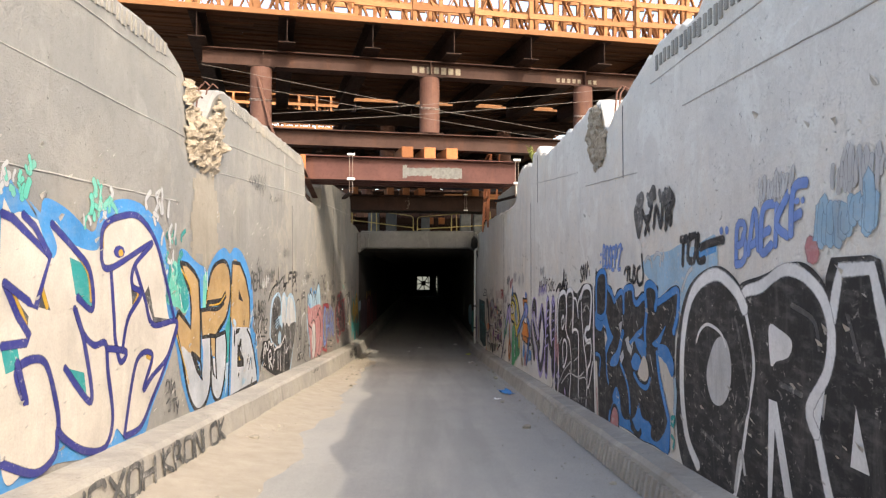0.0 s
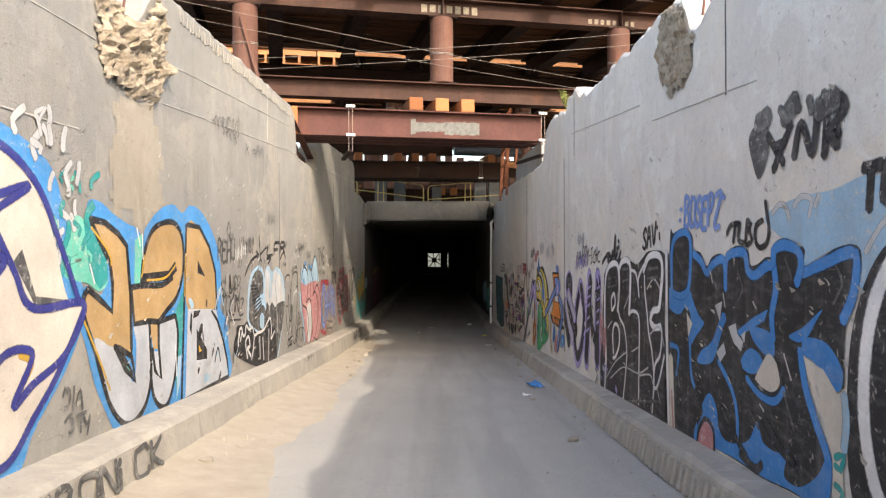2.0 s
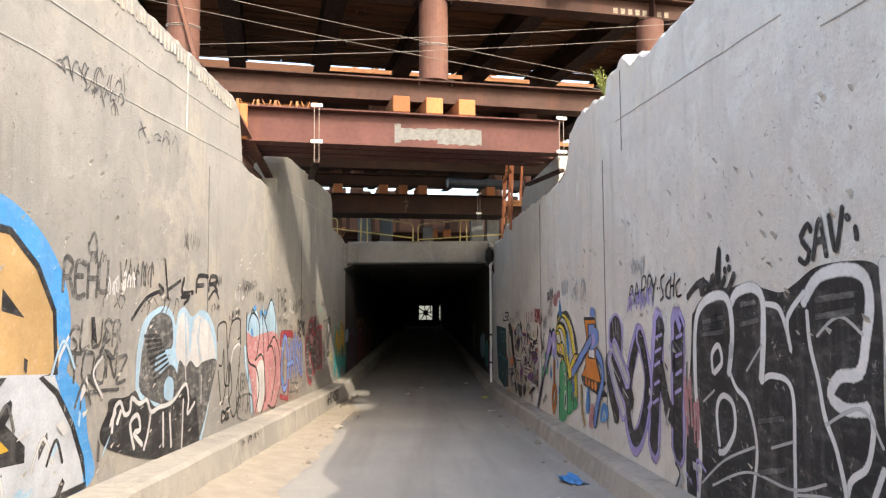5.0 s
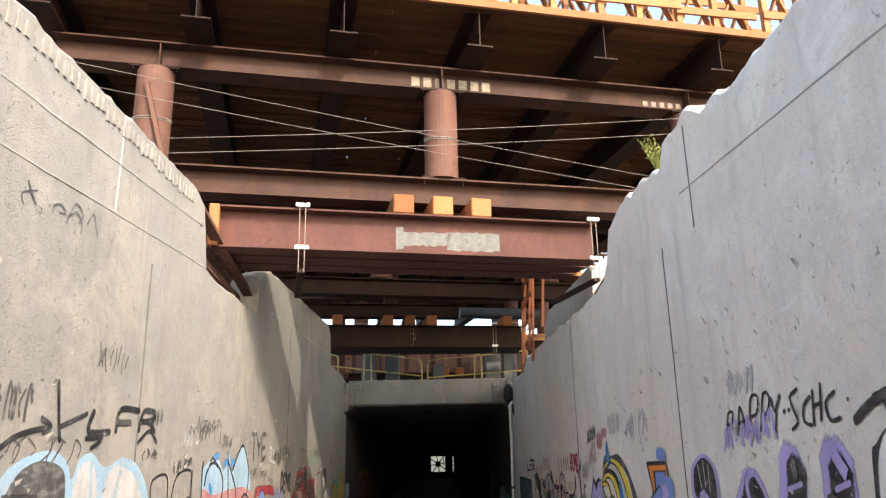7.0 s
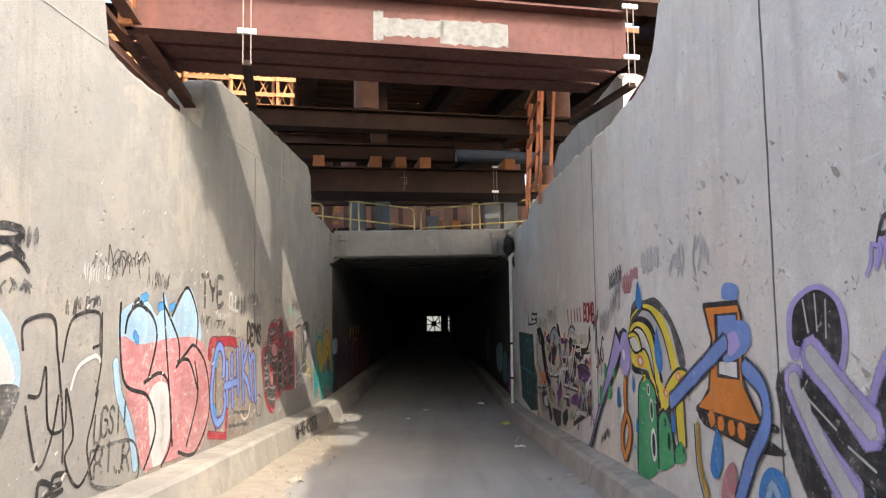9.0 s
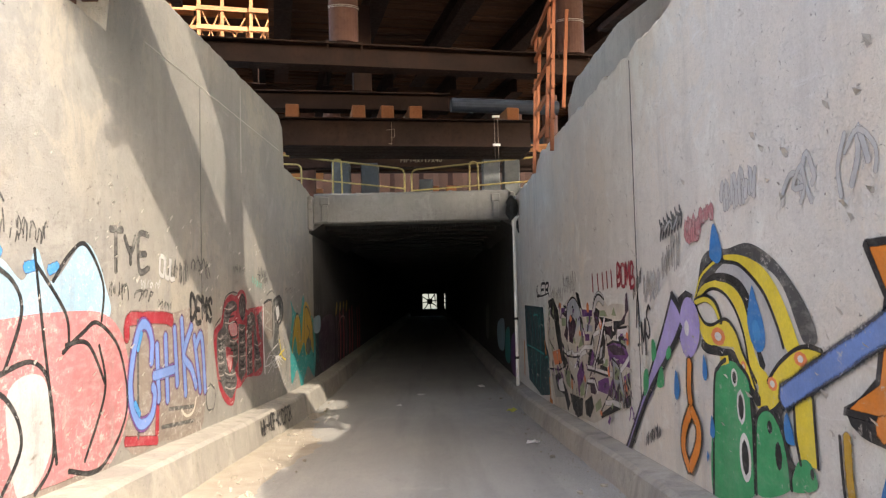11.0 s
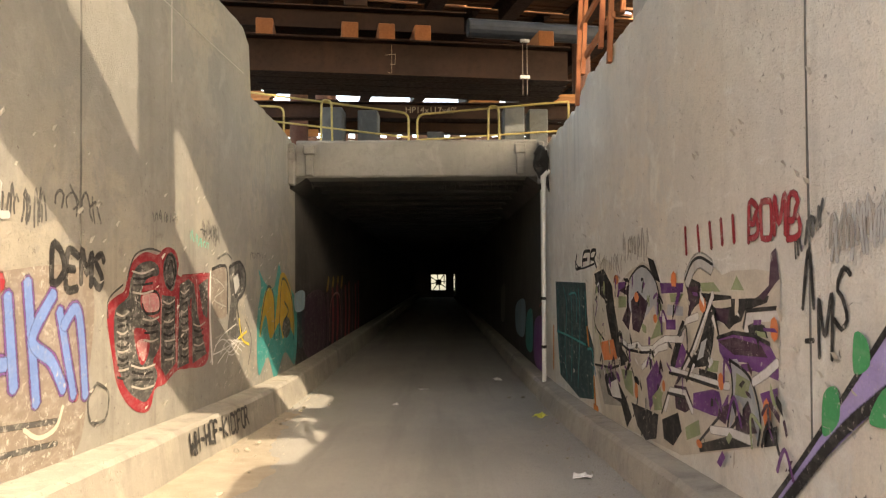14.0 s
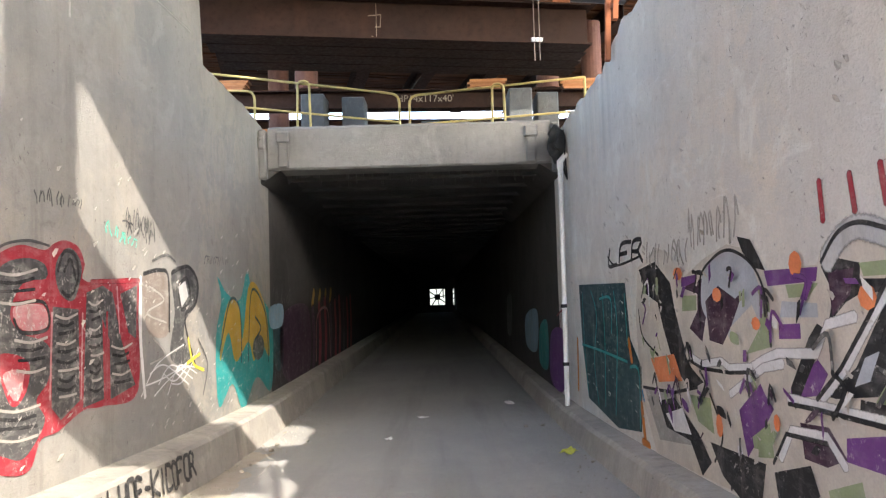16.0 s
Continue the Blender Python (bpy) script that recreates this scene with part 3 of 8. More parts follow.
def sand_berm():
    """Sand and grit banked against the sunlit kerb."""
    bm = bmesh.new()
    last = None
    for i in range(260):
        y = -6 + i * 0.12
        k = 1.0 if y < 11 else max(0.25, 1 - (y - 11) / 9)
        k *= 1.0 if y < 21 else max(0.0, 1 - (y - 21) / 3)
        wob = 0.22 * noise.noise((y * 0.5, 3, 1)) + 0.1 * noise.noise((y * 2.0, 3, 1))
        col = []
        for j in range(10):
            u = j / 9
            x = -2.12 + u * (1.1 + 1.6 * wob)
            h = 0.14 * k * (1 - u) ** 1.6 + 0.012 * noise.noise((x * 6, y * 3, 2)) * (1 - u) + 0.006 - 0.03 * u
            mid = (x - (XL + XR) / 2) / 2.25
            col.append(bm.verts.new((x, y, smoothz(y) - 0.03 * mid * mid + h)))
        if last:
            for a in range(9):
                bm.faces.new((last[a], last[a + 1], col[a + 1], col[a]))
        last = col
    tagged(part("sand_bank", bm, M_SAND, smooth=True), "pale sand and grit banked along the sunlit kerb", "sand", kind="structure")


sand_berm()

# ---- steelwork and decks ----
SK = radians(12.0)                      # the crossing stands askew to the trench


def skew(x, y, z):
    """A place on the crossing: x along it, y behind its front, z up; its front line passes (0.16, 16.9)."""
    return Matrix.Translation((0.16, 16.9, 0)) @ Matrix.Rotation(SK, 4, "Z") @ Matrix.Translation((x, y, z))


def beam(name, m, length, depth, width, mat, label, group="", stiff=()):
    """An I-section: flanges and web are parts."""
    b = tagged(empty(name, m), label, "steel beam", group)
    h, tf, tw = length / 2, 0.022, 0.016
    part("bottom_flange", box(bmesh.new(), -h, h, -width / 2, width / 2, 0, tf), mat, b)
    part("top_flange", box(bmesh.new(), -h, h, -width / 2, width / 2, depth - tf, depth), mat, b)
    part("web", box(bmesh.new(), -h, h, -tw / 2, tw / 2, tf, depth - tf), mat, b)
    for x in stiff:
        part("stiffener", box(bmesh.new(), x - 0.008, x + 0.008, -width / 2 + 0.01, -tw / 2, tf, depth - tf), mat, b)
    return b


beam("steel_beam", skew(0.6, 0, 5.77), 11.4, 0.36, 0.36, M_STEEL, "long brown rusty steel beam carrying the deck girders", "", (-4.4, -0.6, 3.3))
beam("steel_beam", skew(0, 0, 4.06), 11.0, 0.37, 0.36, M_STEEL, "brown rusty steel beam under the feet of the columns")


def pipe_column(m, h, group):
    c = tagged(empty("steel_column", m), "round rusty steel pipe column with bolted end plates", "column", group)
    part("pipe", tube(bmesh.new(), (0, 0, 0.02), (0, 0, h - 0.02), 0.235, 28), M_TUBE, c, smooth=False)
    part("base_plate", box(bmesh.new(), -0.31, 0.31, -0.17, 0.17, 0, 0.022), M_STEEL_DK, c)
    part("head_plate", box(bmesh.new(), -0.31, 0.31, -0.17, 0.17, h - 0.022, h), M_STEEL_DK, c)
    for x in (-0.27, 0.27):
        for z0, z1 in ((-0.09, 0.05), (h - 0.05, h + 0.04)):
            part("bolt", tube(bmesh.new(), (x, -0.13, z0), (x, -0.13, z1), 0.014, 6), M_STEEL_DK, c)
    for z in (h * 0.45, h * 0.47):
        bm = sweep(bmesh.new(), [(0.243 * math.cos(math.pi + i * math.pi / 14), 0.243 * math.sin(math.pi + i * math.pi / 14), z - 0.04 * math.sin(i * math.pi / 14)) for i in range(15)], 0.006, 4)
        part("wire_loop", bm, M_WIRE, c)
    return c


col = pipe_column(skew(-3.85, 0, 4.43), 1.34, "columns of the crossing")
for x in (0.0, 3.9):
    copy_thing(col, skew(x, 0, 4.43))
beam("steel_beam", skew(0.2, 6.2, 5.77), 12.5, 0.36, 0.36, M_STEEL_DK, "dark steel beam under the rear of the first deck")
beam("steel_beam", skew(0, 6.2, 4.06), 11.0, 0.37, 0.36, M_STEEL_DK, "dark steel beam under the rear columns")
for x in (-3.85, 0.0, 3.9):
    copy_thing(col, skew(x, 6.2, 4.43))
strut = tagged(empty("leaning_strut", skew(-3.85, -0.3, 4.43)), "rusty steel angle leaning against a pipe column", "strut")
part("bar", plank(bmesh.new(), (-0.06, 0.04, 1.05), (0.32, -0.02, -0.35), 0.07, 0.05), M_TUBE, strut)

# guy wires crossed between the columns
for a, b in (((-5.1, 5.7), (4.6, 4.42)), ((-5.1, 5.42), (4.2, 4.26)), ((4.9, 5.75), (-3.6, 4.7)), ((4.9, 5.5), (-3.6, 4.5))):
    bm = bmesh.new()
    n = 10
    p = [Vector((a[0] + (b[0] - a[0]) * i / n, -0.3, a[1] + (b[1] - a[1]) * i / n - 0.05 * math.sin(math.pi * i / n))) for i in range(n + 1)]
    sweep(bm, p, 0.0045, 5)
    w = part("guy_wire", bm, M_WIRE_DULL)
    w.matrix_world = skew(0, 0, 0)
    tagged(w, "thin pale wire stretched between the pipe columns", "wire", "guy wires")

# heavy beams across the trench
for i in range(3):
    beam("steel_beam", skew(-0.47, -0.32 + i * 0.43, 3.27), 5.0, 0.53, 0.35, M_STEEL_RED, "heavy reddish steel beam spanning the trench between the wall tops", "beams across the trench")
bm = bmesh.new()
box(bm, -3.06, -2.94, -0.56, -0.4, 3.27, 3.79, bevel=0.01)
ob = part("timber_post", bm, M_BLOCK)
ob.matrix_world = skew(0.05, 0, 0)
tagged(ob, "upright orange timber packed into the end of the beam", "timber")
for x in (-1.9, 1.98):
    s = tagged(empty("beam_clamp", skew(x, -0.53, 0)), "pair of thin rods with white plates clamping the beams", "clamp", "beam clamps")
    for dx in (-0.035, 0.035):
        part("rod", tube(bmesh.new(), (dx, 0, 2.98), (dx, 0, 3.86), 0.006, 6), M_CABLE, s)
    part("cross_bar", plank(bmesh.new(), (0, 0, 2.99), (0, 1.6, 2.99), 0.09, 0.05), M_STEEL_DK, s)
    for z in (3.83, 3.285):
        for dx in (-0.06, 0.0, 0.06):
            part("plate", box(bmesh.new(), dx - 0.026, dx + 0.026, -0.02, 0.02, z - 0.025, z + 0.025, bevel=0.006), M_CLAMP, s)
for x in (-0.62, -0.1, 0.42):
    bm = bmesh.new()
    box(bm, x - 0.135, x + 0.135, -0.5, 0.55, 3.803, 4.056, bevel=0.012)
    ob = part("timber_block", bm, M_BLOCK)
    ob.matrix_world = skew(0, 0, 0)
    tagged(ob, "square orange-brown timber packed between two steel beams", "timber", "packing timbers")
# grey overpaint on the beam's web, in two blotches
for x0, x1, z0, z1 in ((-0.62, 0.02, 3.42, 3.6), (-0.02, 0.7, 3.37, 3.62), (-0.7, -0.6, 3.36, 3.66)):
    bm = bmesh.new()
    n = 14
    top = [bm.verts.new((x0 + (x1 - x0) * i / n, 0, z1 + 0.03 * noise.noise((i * 0.7, x0, 1)))) for i in range(n + 1)]
    bot = [bm.verts.new((x0 + (x1 - x0) * i / n, 0, z0 + 0.04 * noise.noise((i * 0.9, x0, 2)))) for i in range(n + 1)]
    for i in range(n):
        bm.faces.new((bot[i], bot[i + 1], top[i + 1], top[i]))
    ob = part("overpaint", bm, M_GREYPAINT)
    ob.matrix_world = skew(0, -0.3325, 0)
    tagged(ob, "blotch of grey paint over the side of the steel beam", "paint", "overpaint")
# old lettering on the upper beam: plain pale bars
m_bar = tagged(empty("beam_marking", skew(0, -0.184, 0)), "row of worn pale painted bars on the upper beam", "marking")
for i in range(7):
    bm = bmesh.new()
    x = -0.42 + i * 0.175
    box(bm, x, x + 0.12, 0.166, 0.174, 5.87 + 0.01 * (i % 2), 6.03, bevel=0.003)
    part("bar", bm, M_MARK, m_bar)
for i in range(8):
    part("bar", box(bmesh.new(), 3.2 + i * 0.14, 3.28 + i * 0.14, 0.166, 0.174, 5.86, 5.96), M_MARK, m_bar)

# struts lying on the lowered wall tops
for a, b, w in (((-2.55, 14.9, 3.5), (-2.6, 17.5, 2.98), 0.13), ((-2.75, 15.0, 3.1), (-2.72, 17.6, 2.86), 0.12), ((-3.0, 14.9, 3.75), (-2.95, 17.9, 3.2), 0.1), ((2.3, 15.7, 3.05), (2.28, 17.4, 2.8), 0.11), ((2.5, 15.6, 3.3), (2.45, 17.5, 2.9), 0.1)):
    bm = bmesh.new()
    plank(bm, a, b, w, 0.02)
    plank(bm, (a[0], a[1], a[2] + w / 2), (b[0], b[1], b[2] + w / 2), 0.02, w)
    tagged(part("steel_strut", bm, M_TUBE), "rusty steel angle strut resting on the broken wall top", "strut", "struts")


# ---- timber deck on girders ----
def deck(x0, x1, y0, y1, girders, mark):
    g = None
    ly = y1 - y0 - 0.12
    for x in girders:
        m = skew(x, (y0 + y1) / 2, 6.15) @ Matrix.Rotation(radians(-90), 4, "Z")
        if g is None:
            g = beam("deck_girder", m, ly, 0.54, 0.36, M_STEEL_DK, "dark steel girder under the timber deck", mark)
        else:
            copy_thing(g, m)
    d = tagged(empty("timber_deck", skew(0, 0, 0)), "brown timber plank deck laid across steel girders, seen from below", "deck")
    n = int((y1 - y0) / 0.155)
    for i in range(n):
        y = y0 + (y1 - y0) * i / n
        u, k = x0, 0
        while u < x1 - 0.5:
            l = min(random.uniform(3.2, 5.2), x1 - u)
            z = 6.692 + random.uniform(0, 0.06)
            bm = bmesh.new()
            box(bm, u, u + l - 0.012, y + random.uniform(0, 0.02), y + 0.145, z, z + random.uniform(0.05, 0.09))
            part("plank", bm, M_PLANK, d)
            u += l
    part("edge_board", box(bmesh.new(), x0, x1, y0 - 0.06, y0 - 0.01, 6.69, 6.8), M_FORM, d)


# First and far decks run unseen to x 15 to cut eastern sky light.
deck(-9.0, 15.0, -0.85, 6.6, [-7.0 + 1.85 * i for i in range(12)], "girders of the first deck")
deck(-10.0, 15.0, 14.65, 24.0, [-8.9 + 1.85 * i for i in range(13)], "girders of the far deck")
# Middle deck widened unseen to x 8.2 to keep sun off the blocks.
deck(-1.2, 8.2, 7.0, 14.55, [-0.9 + 1.85 * i for i in range(5)], "girders of the middle deck")


# ---- sunlit timber formwork on the decks ----
def formwork_frame():
    f = tagged(empty("formwork_frame"), "orange timber formwork frame with crossed braces on the deck", "formwork", "formwork frames")
    for x in (-0.6, 0.0):
        part("post", box(bmesh.new(), x - 0.045, x + 0.045, -0.045, 0.045, 0, 1.75), M_FORM, f)
    for z in (0.3, 0.78, 1.3):
        part("rail", box(bmesh.new(), -0.66, 0.66, -0.085, -0.047, z, z + 0.12), M_FORM, f)
    for a, b in (((-0.6, 0.1, 0.05), (0.0, 0.1, 1.5)), ((0.0, 0.06, 0.05), (-0.6, 0.06, 1.5)), ((0.05, 0.1, 0.1), (0.6, 0.1, 1.2)), ((0.6, 0.06, 0.1), (0.05, 0.06, 1.2))):
        part("brace", plank(bmesh.new(), a, b, 0.03, 0.1, (0, 1, 0)), M_FORM, f)
    part("sole", box(bmesh.new(), -0.66, 0.66, -0.07, 0.07, 0.0, 0.06), M_FORM, f)
    part("joist", box(bmesh.new(), -0.66, 0.66, -0.05, 0.05, 1.75, 1.95), M_FORM, f)
    return f


frame_one = formwork_frame()
frame_one.matrix_world = skew(-8.0, -0.72, 6.8)
for row, (y, x0, n) in enumerate(((-0.72, -6.65, 12), (0.5, -8.0, 13), (1.9, -7.6, 13), (3.5, -8.2, 13), (14.8, -9.2, 14), (16.4, -9.4, 14), (7.8, 0.2, 3))):
    for i in range(n):
        copy_thing(frame_one, skew(x0 + i * 1.36 + random.uniform(-0.05, 0.05), y + random.uniform(-0.08, 0.08), 6.8) @ Matrix.Rotation(random.uniform(-0.05, 0.05), 4, "Z"))
# bundles of boards that carry the formwork
for y, x, l in ((0.2, -5.0, 5.5), (1.1, 1.5, 6.0), (2.6, -1.0, 7.0), (15.6, -4.0, 8.0), (17.4, 2.0, 6.0)):
    st = tagged(empty("board_stack", skew(x, y, 6.8)), "stack of orange formwork boards lying on the deck", "boards", "board stacks")
    for k in range(4):
        part("board", box(bmesh.new(), -l / 2 + random.uniform(0, 0.3), l / 2 + random.uniform(0, 0.3), -0.15 + random.uniform(-0.03, 0.03), 0.15, k * 0.055, k * 0.055 + 0.05), M_FORM, st)

# Unseen slab added above the far formwork to shut out bright sky.
bm = bmesh.new()
box(bm, -10, 10, 14.7, 22.4, 8.76, 9.25, skew(0, 0, 0), 0.03)
tagged(part("bridge_slab", bm, M_PLANK), "added timber-coloured slab over the far formwork, closing out the sky", "slab")

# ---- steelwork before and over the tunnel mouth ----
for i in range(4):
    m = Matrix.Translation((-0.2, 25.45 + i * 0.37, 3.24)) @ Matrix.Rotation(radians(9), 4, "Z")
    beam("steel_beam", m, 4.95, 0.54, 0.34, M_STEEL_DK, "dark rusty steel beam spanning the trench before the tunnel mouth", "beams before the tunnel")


def near(x, y, z):
    return Matrix.Translation((-0.2, 25.45, 0)) @ Matrix.Rotation(radians(9), 4, "Z") @ Matrix.Translation((x, y, z))


for x in (-0.95, -0.4, 0.15, 2.1, -2.2):
    bm = bmesh.new()
    box(bm, x - 0.125, x + 0.125, -0.1, 0.9, 3.783, 4.04, bevel=0.012)
    ob = part("timber_block", bm, M_BLOCK)
    ob.matrix_world = near(0, 0, 0)
    tagged(ob, "square timber block packed on top of the steel beams", "timber", "packing timbers at the mouth")
beam("steel_beam", near(-1.4, 0.45, 4.045), 4.6, 0.36, 0.36, M_STEEL_DK, "dark steel beam resting on timber blocks before the tunnel")
bm = bmesh.new()
tube(bm, (0.95, 0.4, 4.2), (3.2, 0.4, 4.17), 0.15, 16)
ob = part("dark_pipe", bm, M_DARKPIPE)
ob.matrix_world = near(0, 0, 0)
tagged(ob, "thick dark blue-black pipe lying along the beam line", "pipe")
bm = bmesh.new()
box(bm, -1.02, -0.66, 0.25, 0.61, 4.41, 6.13, bevel=0.008)
ob = part("square_column", bm, M_STEEL_DK)
ob.matrix_world = near(0, 0, 0)
tagged(ob, "dark square steel column standing on the beam", "column")
s = tagged(empty("beam_clamp", near(1.72, -0.2, 0)), "thin rods with white plates clamping the dark beams", "clamp", "beam clamps")
for dx in (-0.035, 0.035):
    part("rod", tube(bmesh.new(), (dx, 0, 3.0), (dx, 0, 3.86), 0.006, 6), M_CABLE, s)
for z in (3.83, 3.27):
    for dx in (-0.05, 0.0, 0.05):
        part("plate", box(bmesh.new(), dx - 0.022, dx + 0.022, -0.02, 0.02, z - 0.022, z + 0.022), M_CLAMP, s)
# chalked hook mark on the dark beam
mk = tagged(empty("chalk_mark", near(-0.32, -0.0, 3.24)), "pale chalked hook mark on the dark beam", "marking")
for a, b in (((0, 0.5), (0.0, 0.06)), ((0.0, 0.06), (-0.06, 0.08)), ((-0.1, 0.34), (0.06, 0.36)), ((0.06, 0.36), (0.05, 0.2)), ((0.05, 0.2), (-0.02, 0.2))):
    part("stroke", plank(bmesh.new(), (a[0], -0.0125, a[1]), (b[0], -0.0125, b[1]), 0.006, 0.018, (0, 1, 0)), M_MARK, mk)
# far beams, seen over the portal
beam("steel_beam", Matrix.Translation((-0.2, 31.2, 3.78)) @ Matrix.Rotation(radians(4), 4, "Z"), 13.0, 0.38, 0.36, M_STEEL_DK, "dark steel beam behind the portal, marked with its size")
# This beam and the next are added to darken the sky gap.
beam("steel_beam", Matrix.Translation((-0.2, 37.0, 3.2)) @ Matrix.Rotation(radians(6), 4, "Z"), 15.0, 0.5, 0.4, M_STEEL_DK, "dark steel beam added in the gap under the rear of the far deck")
beam("steel_beam", Matrix.Translation((-0.2, 38.2, 4.75)) @ Matrix.Rotation(radians(6), 4, "Z"), 15.0, 0.4, 0.4, M_STEEL_DK, "dark steel cross beam added to fill the gap far under the deck")
beam("steel_beam", Matrix.Translation((-0.2, 32.6, 2.75)) @ Matrix.Rotation(radians(4), 4, "Z"), 13.0, 0.38, 0.36, M_STEEL_DK, "dark steel beam lying low behind the portal")
beam("steel_beam", skew(-0.4, 15.4, 5.77), 12.0, 0.36, 0.36, M_STEEL, "brown steel beam under the far deck")
for x in (-5.0, -2.4, 2.6, 5.2):
    copy_thing(col, Matrix.Translation((x * 1.0, 31.2 + x * 0.07, 4.17)) @ Matrix.Diagonal((1, 1, 1, 1)))
for x in (-6.2, -3.4, 3.9, 6.5):
    pc = tagged(empty("steel_column", Matrix.Translation((x, 33.0, GROUND))), "rusty steel pipe column standing on the ground behind the portal", "column", "rear columns")
    part("pipe", tube(bmesh.new(), (0, 0, 0), (0, 0, 3.8), 0.235, 20), M_TUBE, pc)
    part("base_plate", box(bmesh.new(), -0.3, 0.3, -0.3, 0.3, 0, 0.025), M_STEEL_DK, pc)
for x in (0.35, 0.85):
    bm = bmesh.new()
    box(bm, x - 0.14, x + 0.14, 32.3, 33.1, 3.133, 3.42, bevel=0.012)
    tagged(part("timber_block", bm, M_BLOCK), "square timber block on the low beam behind the portal", "timber", "packing timbers at the rear")
txt = bpy.data.curves.new("beam_text", "FONT")
txt.body, txt.size, txt.extrude, txt.align_x = "HP14x117x40'", 0.2, 0.002, "CENTER"
tob = new("beam_text", txt)
tme = bpy.data.meshes.new_from_object(tob.evaluated_get(bpy.context.evaluated_depsgraph_get()))
bpy.data.objects.remove(tob)
tme.materials.append(M_MARK)
tob = new("beam_text", tme)
tob.matrix_world = Matrix.Translation((0.02, 31.012, 3.9)) @ Matrix.Rotation(radians(4), 4, "Z") @ Matrix.Rotation(radians(90), 4, "X")
tagged(tob, "white stencilled size marking on the dark beam", "marking")

for x, l in ((1.25, 0.7), (-4.1, 0.9), (3.3, 0.9)):
    st = tagged(empty("board_stack", Matrix.Translation((x, 31.2 + x * 0.07, 4.165))), "short stack of orange boards on the dark beam", "boards", "board stacks")
    for k in range(4):
        part("board", box(bmesh.new(), -l / 2 + 0.05 * (k % 2), l / 2 + 0.04 * k, -0.14, 0.14, k * 0.055, k * 0.055 + 0.05), M_FORM, st)
for x in (-5.3, -3.9, 4.6):
    copy_thing(frame_one, Matrix.Translation((x, 35.0, GROUND)))

# concrete blocks behind the railing
for x, y, w, h in ((-2.0, 29.6, 0.42, 1.32), (-1.3, 29.9, 0.42, 1.32), (0.12, 30.4, 0.36, 0.95), (1.75, 29.5, 0.42, 1.3), (2.3, 29.9, 0.4, 1.32)):
    bm = bmesh.new()
    box(bm, x - w / 2, x + w / 2, y - 0.3, y + 0.3, GROUND, GROUND + h, bevel=0.02)
    tagged(part("concrete_block", bm, M_BLOCK_DK), "dark grey concrete block standing on the tunnel roof", "block", "concrete blocks")


def bent_rail(name, pts, r, mat, label):
    bm = bmesh.new()
    p = curve_line(pts)
    sweep(bm, p, r, 8)
    return part(name, bm, mat, rail)


def curve_line(pts, k=5):
    """Rounds the corners of a polyline."""
    p = [Vector(a) for a in pts]
    out = [p[0]]
    for a, b, c in zip(p, p[1:], p[2:]):
        d = min(0.14, (b - a).length / 2, (c - b).length / 2)
        s, e = b + (a - b).normalized() * d, b + (c - b).normalized() * d
        for i in range(k + 1):
            t = i / k
            out.append((1 - t) ** 2 * s + 2 * t * (1 - t) * b + t * t * e)
    return out + [p[-1]]


RY = 27.75
for top, mid in ((((-3.4, RY, 3.62), (-0.36, RY, 3.2), (-0.36, RY, 2.36)), ((-3.3, RY, 3.12), (-0.36, RY, 2.75))),
                 (((2.6, RY, 3.4), (-0.2, RY, 3.17), (-0.2, RY, 2.36)), ((2.6, RY, 2.86), (-0.2, RY, 2.7))),
                 (((-4.4, RY + 0.4, 3.5), (-2.75, RY + 0.4, 3.42), (-2.75, RY + 0.4, 2.36)), ((-4.4, RY + 0.4, 3.0), (-2.75, RY + 0.4, 2.95)))):
    rail = tagged(empty("guard_rail"), "yellow tubular guard rail with rounded corners behind the lintel", "railing", "guard rails")
    bent_rail("top_rail", top, 0.02, M_YELLOW, "")
    bent_rail("mid_rail", mid, 0.018, M_YELLOW, "")
    x = (top[0][0] + top[1][0]) / 2
    zt = (top[0][2] + top[1][2]) / 2
    bent_rail("post_hoop", ((x - 0.1, top[0][1] - 0.03, 2.36), (x - 0.08, top[0][1] - 0.03, zt + 0.04), (x + 0.1, top[0][1] - 0.03, zt + 0.03), (x + 0.12, top[0][1] - 0.03, 2.36)), 0.02, M_YELLOW, "")
    bent_rail("post", ((top[0][0], top[0][1], 2.36), (top[0][0], top[0][1], 3.0), top[0]), 0.02, M_YELLOW, "")

# red-brown ladder frame fixed over the shaded wall's edge
lad = tagged(empty("ladder_frame", Matrix.Translation((XR - 0.07, 0, 0))), "red-brown timber ladder frame hung on the shaded wall", "ladder")
for y, z0, z1, dx in ((23.72, 2.42, 4.9, 0.0), (23.45, 2.75, 4.7, 0.02), (22.35, 2.75, 4.8, 0.0), (22.05, 2.5, 4.9, 0.02), (22.75, 3.3, 4.9, 0.35)):
    part("upright", plank(bmesh.new(), (dx, y, z0), (dx + 0.12, y + 0.08, z1), 0.05, 0.07, (0, 1, 0)), M_PRIMER, lad)
for z in (3.0, 3.45, 3.9, 4.35, 4.75):
    part("rung", plank(bmesh.new(), (0.06, 22.0, z), (0.06, 23.9, z - 0.02), 0.04, 0.07), M_PRIMER, lad)

# white drain pipe with its black box beside the portal
pipe = tagged(empty("drain_pipe", Matrix.Translation((XR - 0.14, YP - 0.75, 0))), "white plastic drain pipe rising from the kerb to a black box", "pipe")
zb = smoothz(YP - 0.75) + 0.23
